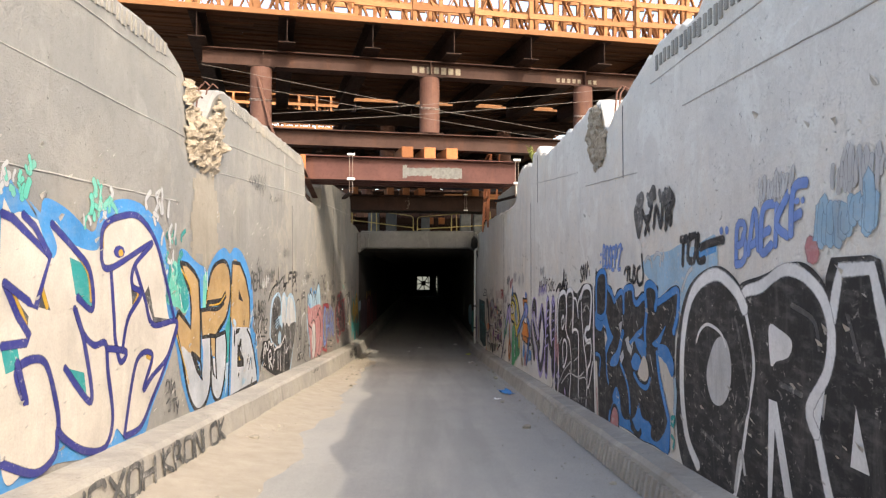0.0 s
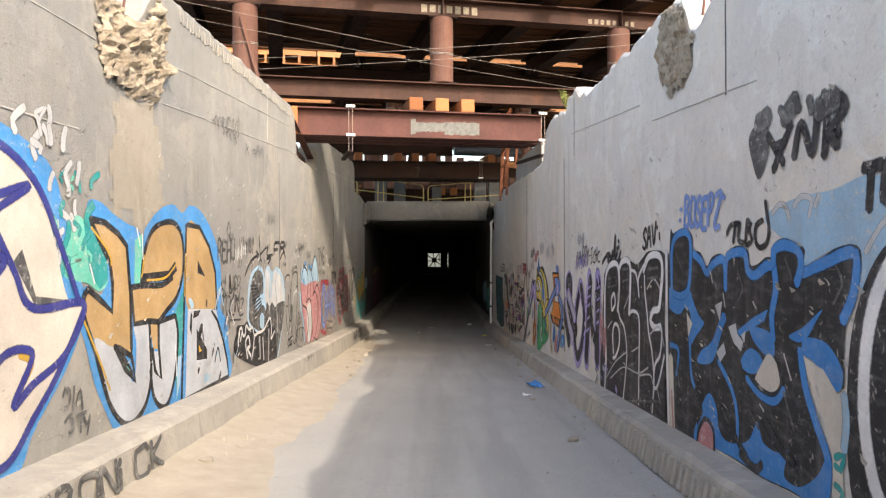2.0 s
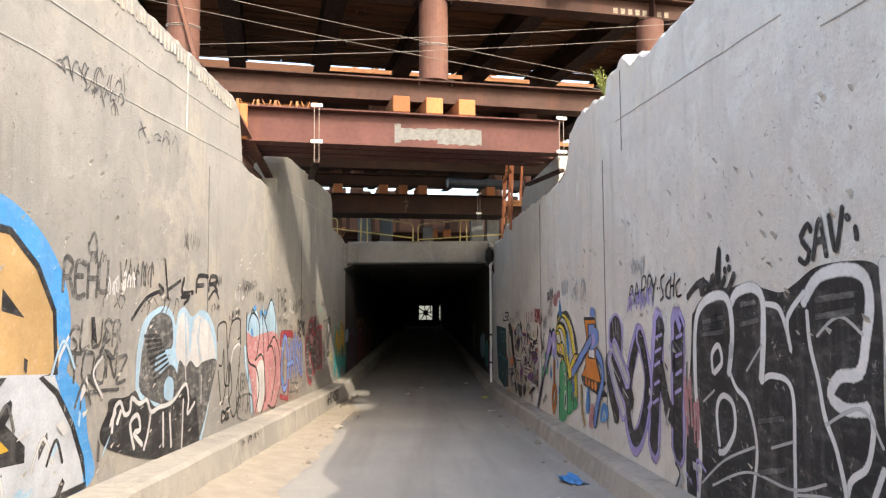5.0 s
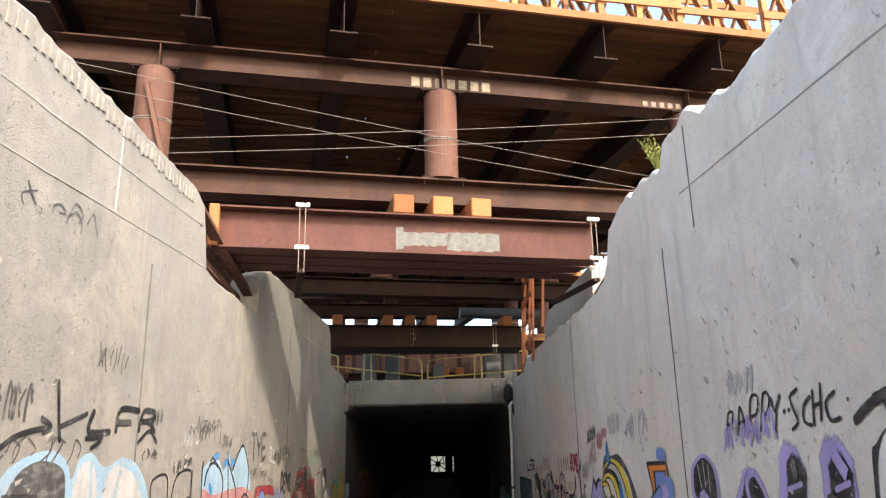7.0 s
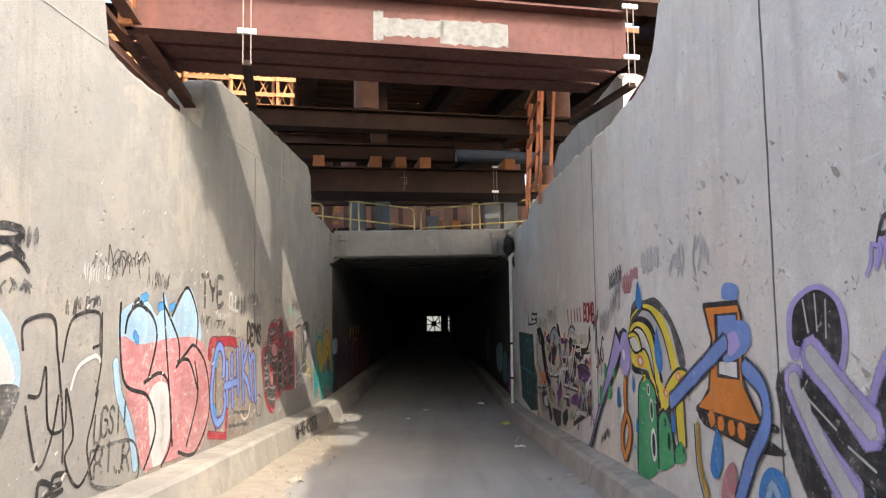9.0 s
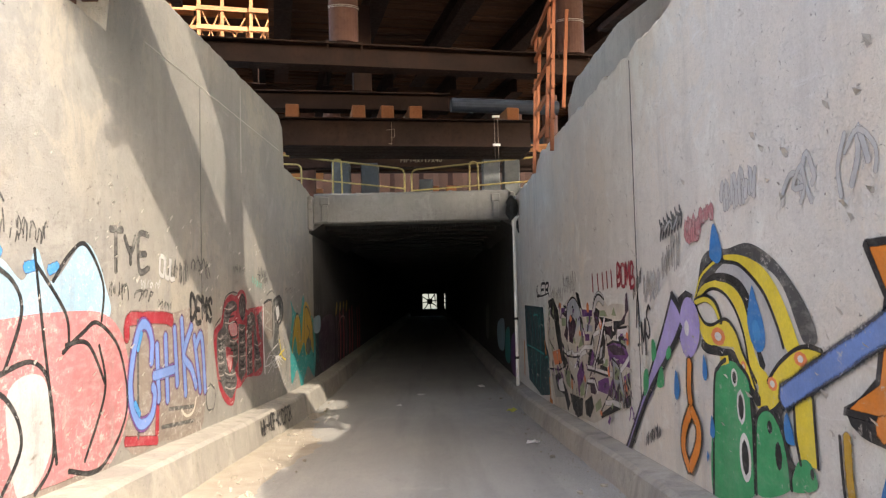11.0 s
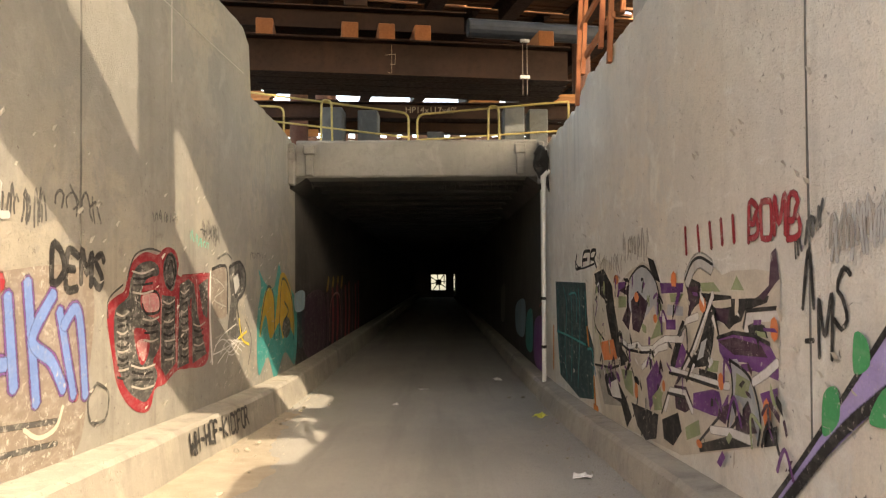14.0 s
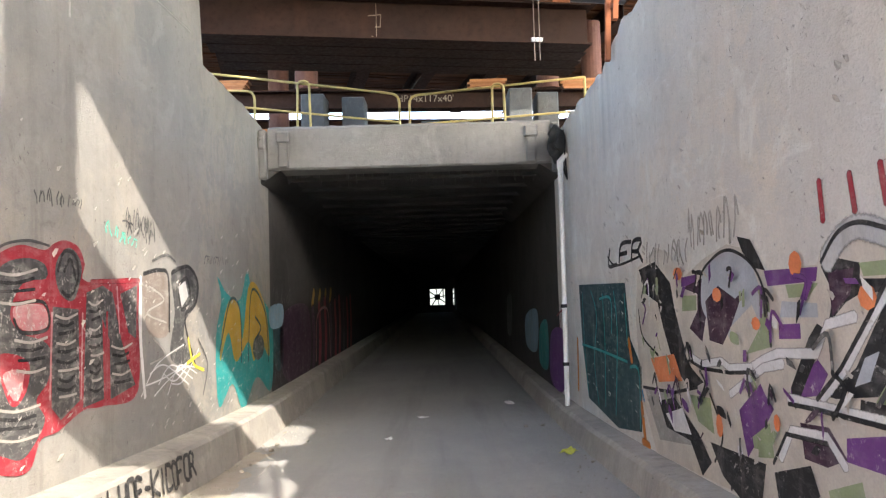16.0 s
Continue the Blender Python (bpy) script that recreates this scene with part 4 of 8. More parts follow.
part("tube", tube(bmesh.new(), (0, 0, zb), (0.02, 0, 1.75), 0.035, 14), M_PVC, pipe, smooth=False)
for z in (zb + 0.55, zb + 1.35):
    part("bracket", tube(bmesh.new(), (0, 0, z), (0, 0, z + 0.05), 0.045, 14), M_BLACK, pipe)
part("elbow", tube(tube(bmesh.new(), (0.02, 0, 1.74), (0.02, 0, 1.86), 0.045, 12), (0.02, 0, 1.84), (0.12, 0.05, 1.95), 0.04, 12), M_PVC, pipe)
bag = bmesh.new()
bmesh.ops.create_icosphere(bag, subdivisions=3, radius=1, matrix=Matrix.Translation((0.0, 0.12, 2.12)) @ Matrix.Diagonal((0.13, 0.13, 0.28, 1)))
for v in bag.verts:
    v.co += Vector((1, 1, 1)) * 0.05 * noise.noise(v.co * 9)
part("black_box", bag, M_BLACK, pipe)
for k in range(4):
    bm = bmesh.new()
    p = curve_line([(0.03 + k * 0.02, 0.05, 2.3), (0.1, 0.0, 2.0 - 0.05 * k), (0.06 + 0.02 * k, 0.02, 1.75 - 0.04 * k), (0.13, 0.1, 1.6)])
    sweep(bm, p, 0.008, 5)
    part("cable", bm, M_BLACK, pipe)

# sheet piles added to close the view and darken the gap under the far deck
piles = tagged(empty("sheet_pile_wall", Matrix.Translation((0, 46.0, GROUND))), "row of dark rusty sheet piles added to fill the sky gap beyond the far deck", "wall")
for i in range(44):
    x = -15.4 + i * 0.7
    d = 0.18 if i % 2 else 0.0
    bm = bmesh.new()
    box(bm, x, x + 0.46, d, d + 0.014, 0, 4.1 + 1.0 * noise.noise((i * 0.37, 0.3, 0)))
    plank(bm, (x + 0.46, d + 0.007, 1.85), (x + 0.7, 0.187 - d, 1.85), 0.014, 3.7, (0, 0, 1))
    part("pile", bm, M_STEEL_DK, piles)

# ---- spray paint on the walls ----
from mathutils.geometry import delaunay_2d_cdt


def spray(name, c, wear=0.3):
    """Sprayed paint on concrete: uneven coverage, and chips down to the wall."""
    n = Nodes("spray_" + name, 0.62)
    big = n.noise(2.2, 6, 0.65)
    chips = n.noise(19.0, 8, 0.74, None, 0.5)
    drag = n.noise(6.0, 5, 0.6, n.scaled(1.0, 1.0, 3.0))
    col = n.mix(n.grey(big, 0.35, 0.7), tuple(v * 0.8 for v in c), tuple(min(1, v * 1.12 + 0.01) for v in c))
    col = n.mix(n.grey(drag, 0.5, 0.8, 0.0, wear), col, (0.46, 0.44, 0.41))
    col = n.mix(n.grey(n.noise(1.0, 6, 0.65, n.scaled(7.0, 7.0, 1.1)), 0.52, 0.7, 0.0, wear), col, (0.3, 0.28, 0.26))
    rub = n.mix(n.grey(n.noise(1.1, 5, 0.6), 0.42, 0.6), n.grey(chips, 0.66, 0.7), n.grey(chips, 0.62 - wear * 0.14, 0.67 - wear * 0.12, 0.0, 0.85))
    col = n.mix(rub, col, (0.52, 0.49, 0.45))
    col = n.mix(n.grey(n.noise(60.0, 4, 0.6), 0.3, 0.6, 0.25, 0.0), col, tuple(v * 0.5 for v in c))
    at = n.t.nodes.new("ShaderNodeAttribute")
    at.attribute_name = "fray"
    soft = n.mix(0.35, at.outputs["Fac"], n.noise(55.0, 4, 0.65))
    n.t.links.new(n.grey(soft, 0.5, 0.74, 1.0, 0.0), n.b.inputs["Alpha"])
    return n.colour(col).bump(chips, 0.25, 0.008).mat


PAINT = {k: spray(k, c, w) for k, c, w in (
    ("white", (0.7, 0.69, 0.68), 0.2), ("cream", (0.58, 0.525, 0.45), 0.2), ("black", (0.018, 0.018, 0.02), 0.22), ("soot", (0.07, 0.07, 0.07), 0.5),
    ("navy", (0.03, 0.035, 0.2), 0.12), ("blue", (0.035, 0.2, 0.5), 0.2), ("sky", (0.055, 0.26, 0.56), 0.25), ("pale_blue", (0.29, 0.45, 0.58), 0.45),
    ("teal", (0.02, 0.28, 0.27), 0.25), ("green", (0.05, 0.35, 0.14), 0.2), ("mint", (0.12, 0.5, 0.38), 0.45), ("ochre", (0.5, 0.3, 0.03), 0.2),
    ("tan", (0.43, 0.28, 0.125), 0.12), ("silver", (0.42, 0.445, 0.48), 0.15), ("yellow", (0.75, 0.6, 0.06), 0.12), ("orange", (0.68, 0.22, 0.03), 0.15),
    ("coral", (0.8, 0.25, 0.1), 0.1), ("lilac", (0.38, 0.32, 0.62), 0.25), ("violet", (0.16, 0.05, 0.22), 0.2), ("plum", (0.06, 0.025, 0.05), 0.25),
    ("red", (0.32, 0.025, 0.04), 0.28), ("pink", (0.46, 0.19, 0.2), 0.6), ("sage", (0.3, 0.36, 0.2), 0.25), ("denim", (0.15, 0.25, 0.55), 0.15),
    ("grime", (0.24, 0.2, 0.17), 0.5), ("dark_teal", (0.02, 0.06, 0.07), 0.25), ("faded_grey", (0.37, 0.345, 0.31), 0.5), ("ghost", (0.48, 0.48, 0.48), 0.6))}

GLYPHS = {"A": "00-36-60/12-52", "B": "00-06-46-55-44-33-03/33-53-61-40-00", "C": "65-56-16-05-01-10-50-61", "D": "00-06-36-64-62-30-00", "E": "66-06-00-60/03-43",
          "F": "66-06-00/03-43", "G": "65-46-16-05-01-10-50-61-63-33", "H": "00-06/60-66/03-63", "I": "30-36", "J": "66-61-40-10-01", "K": "00-06/66-03-60",
          "L": "06-00-60", "M": "00-06-32-66-60", "N": "00-06-60-66", "O": "16-05-01-10-50-61-65-56-16", "P": "00-06-46-55-44-33-03", "R": "00-06-46-55-44-33-03/33-60",
          "S": "65-46-15-14-33-52-51-30-01", "T": "06-66/36-30", "U": "06-01-10-50-61-66", "V": "06-30-66", "W": "06-10-33-50-66", "X": "00-66/06-60",
          "Y": "06-33-66/33-30", "Z": "06-66-00-60", ".": "30-31", "-": "13-53", "i": "00-04/05-06", "1": "14-36-30", "4": "50-56-02-62", "0": "16-05-01-10-50-61-65-56-16", "7": "06-66-20", "|": "30-36"}


def curve_through(pts, step=0.07, closed=False):
    """Points along a smooth line through pts."""
    p = [Vector(a) for a in pts]
    if len(p) < 3:
        return p
    out = []
    n = len(p)
    for i in range(n if closed else n - 1):
        a, b = p[i], p[(i + 1) % n]
        z = p[i - 1] if (closed or i) else a
        c = p[(i + 2) % n] if (closed or i + 2 < n) else b
        k = max(1, min(10, int((b - a).length / step)))
        for j in range(k):
            t = j / k
            out.append(0.5 * (2 * a + (b - z) * t + (2 * z - 5 * a + 4 * b - c) * t * t + (3 * a - z - 3 * b + c) * t * t * t))
    if not closed:
        out.append(p[-1])
    return out


def pairs(text):
    return [tuple(float(v) for v in w.split(",")) for w in text.split()]


class Mural:
    """Paint on one surface: places are (along the trench, height)."""

    def __init__(self, name, label, side):
        self.side, self.n = side, 0
        self.thing = tagged(empty(name), label, "graffiti")

    def place(self, u, v, d):
        if self.side == "L":
            return (XL + d, u, v)
        if self.side == "R":
            return (XR - d, u, v)
        k = max(0.0, min(1.0, (v + 0.05) / 0.395))               # on the face of the kerb, v above the road
        w = 0.018 * noise.noise((u * 1.7, XL, 0)) + 0.012 * noise.noise((u * 6, XL, 2))
        return (-2.075 + d + 0.006 + w - 0.05 * k, u, smoothz(u) + v)

    def put(self, name, rings, colour):
        self.n += 1
        d = 0.0065 + 0.00011 * self.n
        bm = bmesh.new()
        fray = bm.verts.layers.float.new("fray")
        for vs, fs in rings:
            made = []
            for p in vs:
                v = bm.verts.new(self.place(p[0], p[1], d + (p[2] if len(p) > 2 else 0.0)))
                v[fray] = p[3] if len(p) > 3 else 0.0
                made.append(v)
            for f in fs:
                try:
                    bm.faces.new([made[i] for i in f])
                except ValueError:
                    pass
        bmesh.ops.recalc_face_normals(bm, faces=bm.faces)
        part(name, bm, PAINT[colour], self.thing)

    def fill(self, colour, text, smooth=True):
        pts = pairs(text)
        line = curve_through(pts, 0.03, True) if smooth else [Vector(p) for p in pts]
        vs, _, fs, _, _, _ = delaunay_2d_cdt([Vector((p[0], p[1])) for p in line], [], [list(range(len(line)))], 1, 1e-4)
        ring = ([tuple(v) for v in vs], [list(f) for f in fs])
        self.put("paint_fill", [ring], colour)
        return self

    def strip(self, line, w):
        """A sprayed band: full along its middle, fading over its edges (fray 1)."""
        rows, n, rim = [], len(line), min(0.03, w * 0.32)
        for i, p in enumerate(line):
            a, b = line[max(0, i - 1)], line[min(n - 1, i + 1)]
            t = (Vector(b) - Vector(a))
            t = t.normalized() if t.length > 1e-6 else Vector((1, 0))
            h = w * 0.5 * (1 + 0.18 * noise.noise((p[0] * 5, p[1] * 5, self.n)))
            x = Vector((-t.y, t.x))
            p = Vector(p)
            if i == 0:
                rows.append([(p - t * h + x * o, 1.0) for o in (h * 0.5, h * 0.2, -h * 0.2, -h * 0.5)])
            rows.append([(p + x * o, f) for o, f in ((h + rim, 1.0), (h - rim, 0.0), (rim - h, 0.0), (-h - rim, 1.0))])
            if i == n - 1:
                rows.append([(p + t * h + x * o, 1.0) for o in (h * 0.5, h * 0.2, -h * 0.2, -h * 0.5)])
        vs, fs = [], []
        for i, row in enumerate(rows):
            vs += [(q[0], q[1], 3e-5 * min(i, n), f) for q, f in row]
            if i:
                k = 4 * i
                fs += [(k - 4 + j, k - 3 + j, k + 1 + j, k + j) for j in range(3)]
        return vs, fs

    def line(self, colour, w, text, closed=False, smooth=True):
        pts = pairs(text)
        pts = curve_through(pts, 0.03, closed) if smooth else [Vector(p) for p in pts]
        if closed:
            pts = list(pts) + [pts[0]]
        self.put("paint_line", [self.strip(pts, w)], colour)
        return self

    def fat(self, inner, outer, w, rim, *texts):
        for t in texts:
            self.line(outer, w + 2 * rim, t)
        for t in texts:
            self.line(inner, w, t)
        return self

    def blob(self, colour, u, v, ru, rv):
        self.fill(colour, " ".join("%.3f,%.3f" % (u + ru * math.cos(a * math.pi / 4), v + rv * math.sin(a * math.pi / 4)) for a in range(8)))
        return self

    def tag(self, colour, w, text, u0, v0, u1, v1, h, slant=0.15, jitter=0.12):
        """Hand-sprayed capitals from (u0, v0) to (u1, v1), h high."""
        rng = random.Random(text + str(u0))
        n = len(text)
        for i, ch in enumerate(text):
            for st in GLYPHS.get(ch, "").split("/"):
                if not st:
                    continue
                line = []
                dz = rng.uniform(-jitter, jitter) * h
                for q in st.split("-"):
                    gx, gy = int(q[0]) / 6 * 0.8 + rng.uniform(-0.05, 0.05), int(q[1]) / 6 + rng.uniform(-0.05, 0.05)
                    f = (i + 0.1 + gx + slant * gy) / n
                    line.append(Vector((u0 + (u1 - u0) * f, v0 + (v1 - v0) * f + h * gy + dz)))
                self.put("letter_stroke", [self.strip(curve_through(line, 0.025), w)], colour)
        return self


def scribble(side, colour, w, u0, v0, u1, v1, h, n, seed):
    """Unreadable hand style: loops and spikes in one line."""
    rng = random.Random(seed)
    m = Mural("graffiti_tag", SCRIBBLE_LABEL % colour.replace("_", " "), side)
    for s in range(n):
        f = (s + rng.uniform(0.1, 0.9)) / n
        d = rng.choice((1, 1, -1)) * rng.uniform(0.6, 1.5) / n
        top, low = rng.uniform(0.6, 1.05), rng.uniform(-0.05, 0.3)
        q = [(f, low), (f + d * rng.uniform(-0.2, 0.5), (top + low) / 2), (f + d * 0.5, top), (f + d, rng.uniform(0.4, 0.8)), (f + d * rng.uniform(0.4, 1.0), rng.uniform(0.0, 0.4))][:rng.choice((3, 4, 5))]
        m.line(colour, w * rng.uniform(0.7, 1.1), " ".join("%.3f,%.3f" % (u0 + (u1 - u0) * g, v0 + (v1 - v0) * g + h * v) for g, v in q))
    return m


SCRIBBLE_LABEL = "scribbled %s spray tag on the concrete wall"

# ---- the murals ----
m = Mural("graffiti_mural", "large white letters outlined in navy with a blue glow", "L")
m.fill("sky", "4.22,1.84 4.40,1.89 4.65,1.73 4.72,1.86 5.02,1.81 5.40,1.67 5.54,1.83 5.85,1.95 6.31,1.95 6.79,1.78 6.97,1.52 7.10,1.14 7.27,0.85 7.04,0.49 6.61,0.14 6.41,-0.07 5.94,-0.05 5.48,-0.01 4.90,0.10 4.62,0.08 4.25,0.13")
m.line("mint", 0.04, "4.46,1.83 4.46,1.88 4.49,1.92")
m.line("mint", 0.023, "4.52,2.00 4.51,2.02 4.49,2.04")
m.line("mint", 0.032, "4.43,1.91 4.42,1.93 4.47,1.96")
m.line("mint", 0.039, "4.37,1.85 4.36,1.88 4.33,1.89")
m.line("mint", 0.046, "4.55,2.00 4.54,2.03 4.60,2.07")
m.line("mint", 0.026, "4.43,1.87 4.44,1.90 4.41,1.93")
m.line("ghost", 0.022, "4.25,1.88 4.24,1.93 4.25,1.98")
m.line("ghost", 0.031, "4.24,1.85 4.23,1.88 4.26,1.91")
m.line("ghost", 0.049, "4.30,1.91 4.28,1.93 4.32,1.97")
m.line("ghost", 0.031, "4.54,2.02 4.55,2.07 4.53,2.11")
m.line("mint", 0.043, "4.49,1.85 4.51,1.90 4.54,1.96")
m.line("ghost", 0.023, "4.36,1.93 4.36,1.96 4.38,2.00")
m.line("mint", 0.026, "4.55,2.00 4.55,2.06 4.53,2.11")
m.line("mint", 0.029, "4.29,1.93 4.28,1.97 4.26,2.01")
m.line("ghost", 0.025, "4.27,1.96 4.25,2.00 4.30,2.04")
m.line("mint", 0.03, "4.43,1.94 4.42,1.96 4.44,2.00")
m.line("mint", 0.03, "5.28,1.69 5.27,1.74 5.35,1.80")
m.line("mint", 0.023, "5.53,1.94 5.52,2.00 5.47,2.06")
m.line("ghost", 0.046, "5.71,1.94 5.74,1.99 5.70,2.03")
m.line("mint", 0.034, "5.49,1.79 5.51,1.84 5.43,1.87")
m.line("mint", 0.046, "5.69,1.88 5.68,1.92 5.69,1.95")
m.line("mint", 0.044, "5.50,1.84 5.52,1.89 5.53,1.94")
m.line("ghost", 0.04, "5.59,1.79 5.61,1.83 5.55,1.87")
m.line("mint", 0.039, "5.81,1.78 5.81,1.85 5.72,1.91")
m.line("mint", 0.029, "5.52,1.92 5.52,1.97 5.54,2.03")
m.line("mint", 0.031, "5.40,1.92 5.42,1.97 5.46,2.01")
m.line("ghost", 0.024, "5.62,1.69 5.64,1.76 5.57,1.82")
m.line("mint", 0.042, "5.42,1.76 5.42,1.80 5.36,1.83")
m.line("mint", 0.029, "5.67,1.83 5.67,1.89 5.73,1.94")
m.line("ghost", 0.033, "5.36,1.72 5.36,1.75 5.32,1.78")
m.line("mint", 0.049, "5.61,1.86 5.59,1.88 5.67,1.92")
m.line("ghost", 0.021, "5.26,1.71 5.26,1.75 5.25,1.79")
m.line("mint", 0.02, "5.56,1.85 5.55,1.89 5.52,1.92")
m.line("mint", 0.049, "5.44,1.94 5.44,2.00 5.40,2.06")
m.line("mint", 0.049, "5.37,1.81 5.39,1.88 5.36,1.94")
m.line("mint", 0.025, "5.69,1.84 5.68,1.88 5.68,1.92")
m.line("teal", 0.02, "6.96,1.67 6.92,1.70 6.98,1.74")
m.line("teal", 0.031, "7.19,1.62 7.18,1.69 7.12,1.75")
m.line("mint", 0.038, "7.02,1.07 6.99,1.13 7.15,1.17")
m.line("ghost", 0.035, "7.12,1.46 7.11,1.51 7.12,1.56")
m.line("ghost", 0.021, "6.93,1.31 6.90,1.36 6.89,1.42")
m.line("ghost", 0.043, "7.11,1.36 7.09,1.41 7.06,1.46")
m.line("teal", 0.05, "6.95,1.07 6.94,1.12 7.04,1.16")
m.line("mint", 0.029, "7.34,1.14 7.34,1.18 7.29,1.21")
m.line("ghost", 0.04, "7.02,1.36 7.05,1.42 6.92,1.48")
m.line("mint", 0.047, "6.87,1.33 6.86,1.40 6.75,1.47")
m.line("teal", 0.049, "7.27,1.42 7.29,1.49 7.37,1.55")
m.line("teal", 0.026, "7.32,1.38 7.29,1.45 7.40,1.53")
m.line("ghost", 0.037, "6.90,1.14 6.91,1.21 6.90,1.28")
m.line("ghost", 0.049, "7.03,1.59 7.03,1.66 6.99,1.73")
m.line("ghost", 0.045, "7.14,1.67 7.17,1.75 7.18,1.82")
m.line("ghost", 0.041, "6.88,1.19 6.84,1.28 6.96,1.36")
m.line("teal", 0.047, "6.97,1.25 7.02,1.33 7.03,1.41")
m.line("mint", 0.022, "7.09,1.63 7.06,1.67 7.10,1.72")
m.line("teal", 0.037, "7.21,1.23 7.24,1.28 7.32,1.33")
m.line("teal", 0.035, "6.94,1.45 6.92,1.49 6.97,1.54")
m.line("teal", 0.039, "7.35,1.66 7.35,1.71 7.47,1.77")
m.line("teal", 0.027, "7.16,1.32 7.19,1.37 7.09,1.41")
m.line("ghost", 0.042, "7.03,1.65 6.99,1.73 7.07,1.81")
m.line("ghost", 0.046, "6.79,2.01 6.81,2.07 6.79,2.13")
m.line("ghost", 0.044, "6.64,1.79 6.60,1.87 6.68,1.95")
m.line("ghost", 0.042, "6.43,1.92 6.40,1.99 6.52,2.08")
m.line("ghost", 0.031, "6.70,1.94 6.68,2.00 6.65,2.06")
m.line("ghost", 0.042, "6.78,1.90 6.77,1.95 6.72,2.00")
m.line("ghost", 0.038, "6.79,1.61 6.80,1.66 6.84,1.72")
m.line("ghost", 0.026, "6.64,2.04 6.64,2.07 6.74,2.11")
m.line("ghost", 0.047, "6.81,1.90 6.81,1.95 6.79,2.01")
m.line("ghost", 0.022, "6.68,2.03 6.71,2.07 6.76,2.12")
m.line("ghost", 0.043, "6.68,1.83 6.70,1.86 6.59,1.89")
m.line("ghost", 0.048, "6.96,1.88 6.97,1.96 7.00,2.03")
m.fill("cream", "4.23,1.71 4.34,1.73 4.46,1.75 4.78,1.68 4.84,1.72 5.10,1.57 5.47,1.54 5.54,1.71 5.79,1.81 6.25,1.82 6.58,1.66 6.79,1.40 7.00,0.91 7.22,0.84 7.06,0.64 6.81,0.41 6.54,0.15 6.28,-0.01 5.99,0.02 5.83,0.12 5.72,0.03 5.39,0.06 5.01,0.22 4.89,0.33 4.86,0.19 4.68,0.11 4.49,0.15 4.25,0.28")
m.fill("sky", "4.46,1.86 4.59,1.77 4.78,1.48 4.87,1.54 4.75,1.70")
m.fill("teal", "5.04,1.48 5.32,1.42 5.39,1.11 5.13,1.22", False)
m.fill("teal", "4.98,0.73 5.27,0.65 5.32,0.45", False)
m.fill("teal", "4.24,0.94 4.41,0.93 4.45,0.81 4.29,0.79", False)
m.fill("soot", "6.08,1.29 6.29,1.17 6.13,1.06", False)
m.fill("soot", "6.39,1.17 6.62,0.88 7.19,0.87 6.62,0.95 6.48,1.24", False)
m.fill("soot", "4.29,1.31 4.53,1.11 4.51,0.98 4.41,1.12", False)
m.fill("soot", "4.65,1.16 4.68,1.32 4.79,1.13", False)
m.line("ochre", 0.035, "4.82,1.69 5.09,1.54 5.31,1.38 5.37,1.16")
m.line("ochre", 0.035, "6.13,1.25 6.24,1.17 6.14,1.08")
m.line("ochre", 0.035, "4.34,1.28 4.50,1.06")
m.line("ochre", 0.035, "4.68,1.28 4.75,1.15")
m.line("ochre", 0.035, "6.44,0.62 6.57,0.55 6.44,0.42")
m.line("ochre", 0.035, "5.55,1.55 5.57,1.70 5.79,1.81")
m.line("navy", 0.045, "4.23,1.73 4.34,1.71 4.78,1.48 4.61,1.16 4.53,1.20 4.26,1.33", smooth=False)
m.line("navy", 0.045, "4.26,1.33 4.41,1.12 4.54,0.99 4.51,0.95 4.24,0.96", smooth=False)
m.line("navy", 0.045, "4.45,1.74 4.59,1.67 4.78,1.48", smooth=False)
m.line("navy", 0.045, "4.79,1.70 5.10,1.54 5.34,1.38 5.39,1.10 5.15,1.20")
m.line("navy", 0.045, "5.11,1.13 5.24,0.94 5.42,0.83 5.61,0.82 5.66,0.59 5.75,0.22 5.62,0.03 5.30,0.08 5.01,0.23 4.91,0.31")
m.line("navy", 0.045, "4.91,0.31 4.88,0.49 4.71,0.81 4.40,0.80 4.51,0.58 4.40,0.85")
m.line("navy", 0.045, "4.98,0.73 5.38,0.42 5.27,0.85 5.13,1.11")
m.line("navy", 0.045, "5.70,1.38 5.76,1.02 5.79,0.82 5.89,0.64 6.00,0.71 5.64,0.78")
m.line("navy", 0.045, "5.53,1.46 5.70,1.40 6.55,1.62 6.16,1.42 6.11,1.25 6.30,1.17 6.03,0.98 5.92,0.73")
m.line("navy", 0.045, "6.16,1.42 6.39,1.12 6.59,0.88 7.22,0.85 6.96,0.55 6.57,0.42 6.37,0.34 6.57,0.61 6.21,0.60 5.97,0.03")
m.line("navy", 0.045, "5.53,1.46 5.56,1.71 5.85,1.81 6.25,1.83 6.65,1.62 6.95,1.20 7.15,0.87")
m.line("navy", 0.045, "7.22,0.82 6.88,0.45 6.58,0.22 6.32,0.03 5.99,0.02")
m.line("navy", 0.045, "4.89,0.33 4.86,0.17 4.62,0.12 4.25,0.28")
m.blob("navy", 5.85, 1.53, 0.11, 0.05)
m.blob("ochre", 5.88, 1.52, 0.05, 0.03)
m.line("soot", 0.02, "6.92,0.27 6.95,0.32 7.01,0.29 7.00,0.21 6.94,0.19")
m.line("soot", 0.02, "7.07,0.31 7.06,0.16 7.15,0.27 7.18,0.13")
m.line("soot", 0.02, "6.94,0.10 7.03,0.13 7.06,0.03 6.99,0.02")
m.line("soot", 0.02, "7.10,0.10 7.24,0.10")
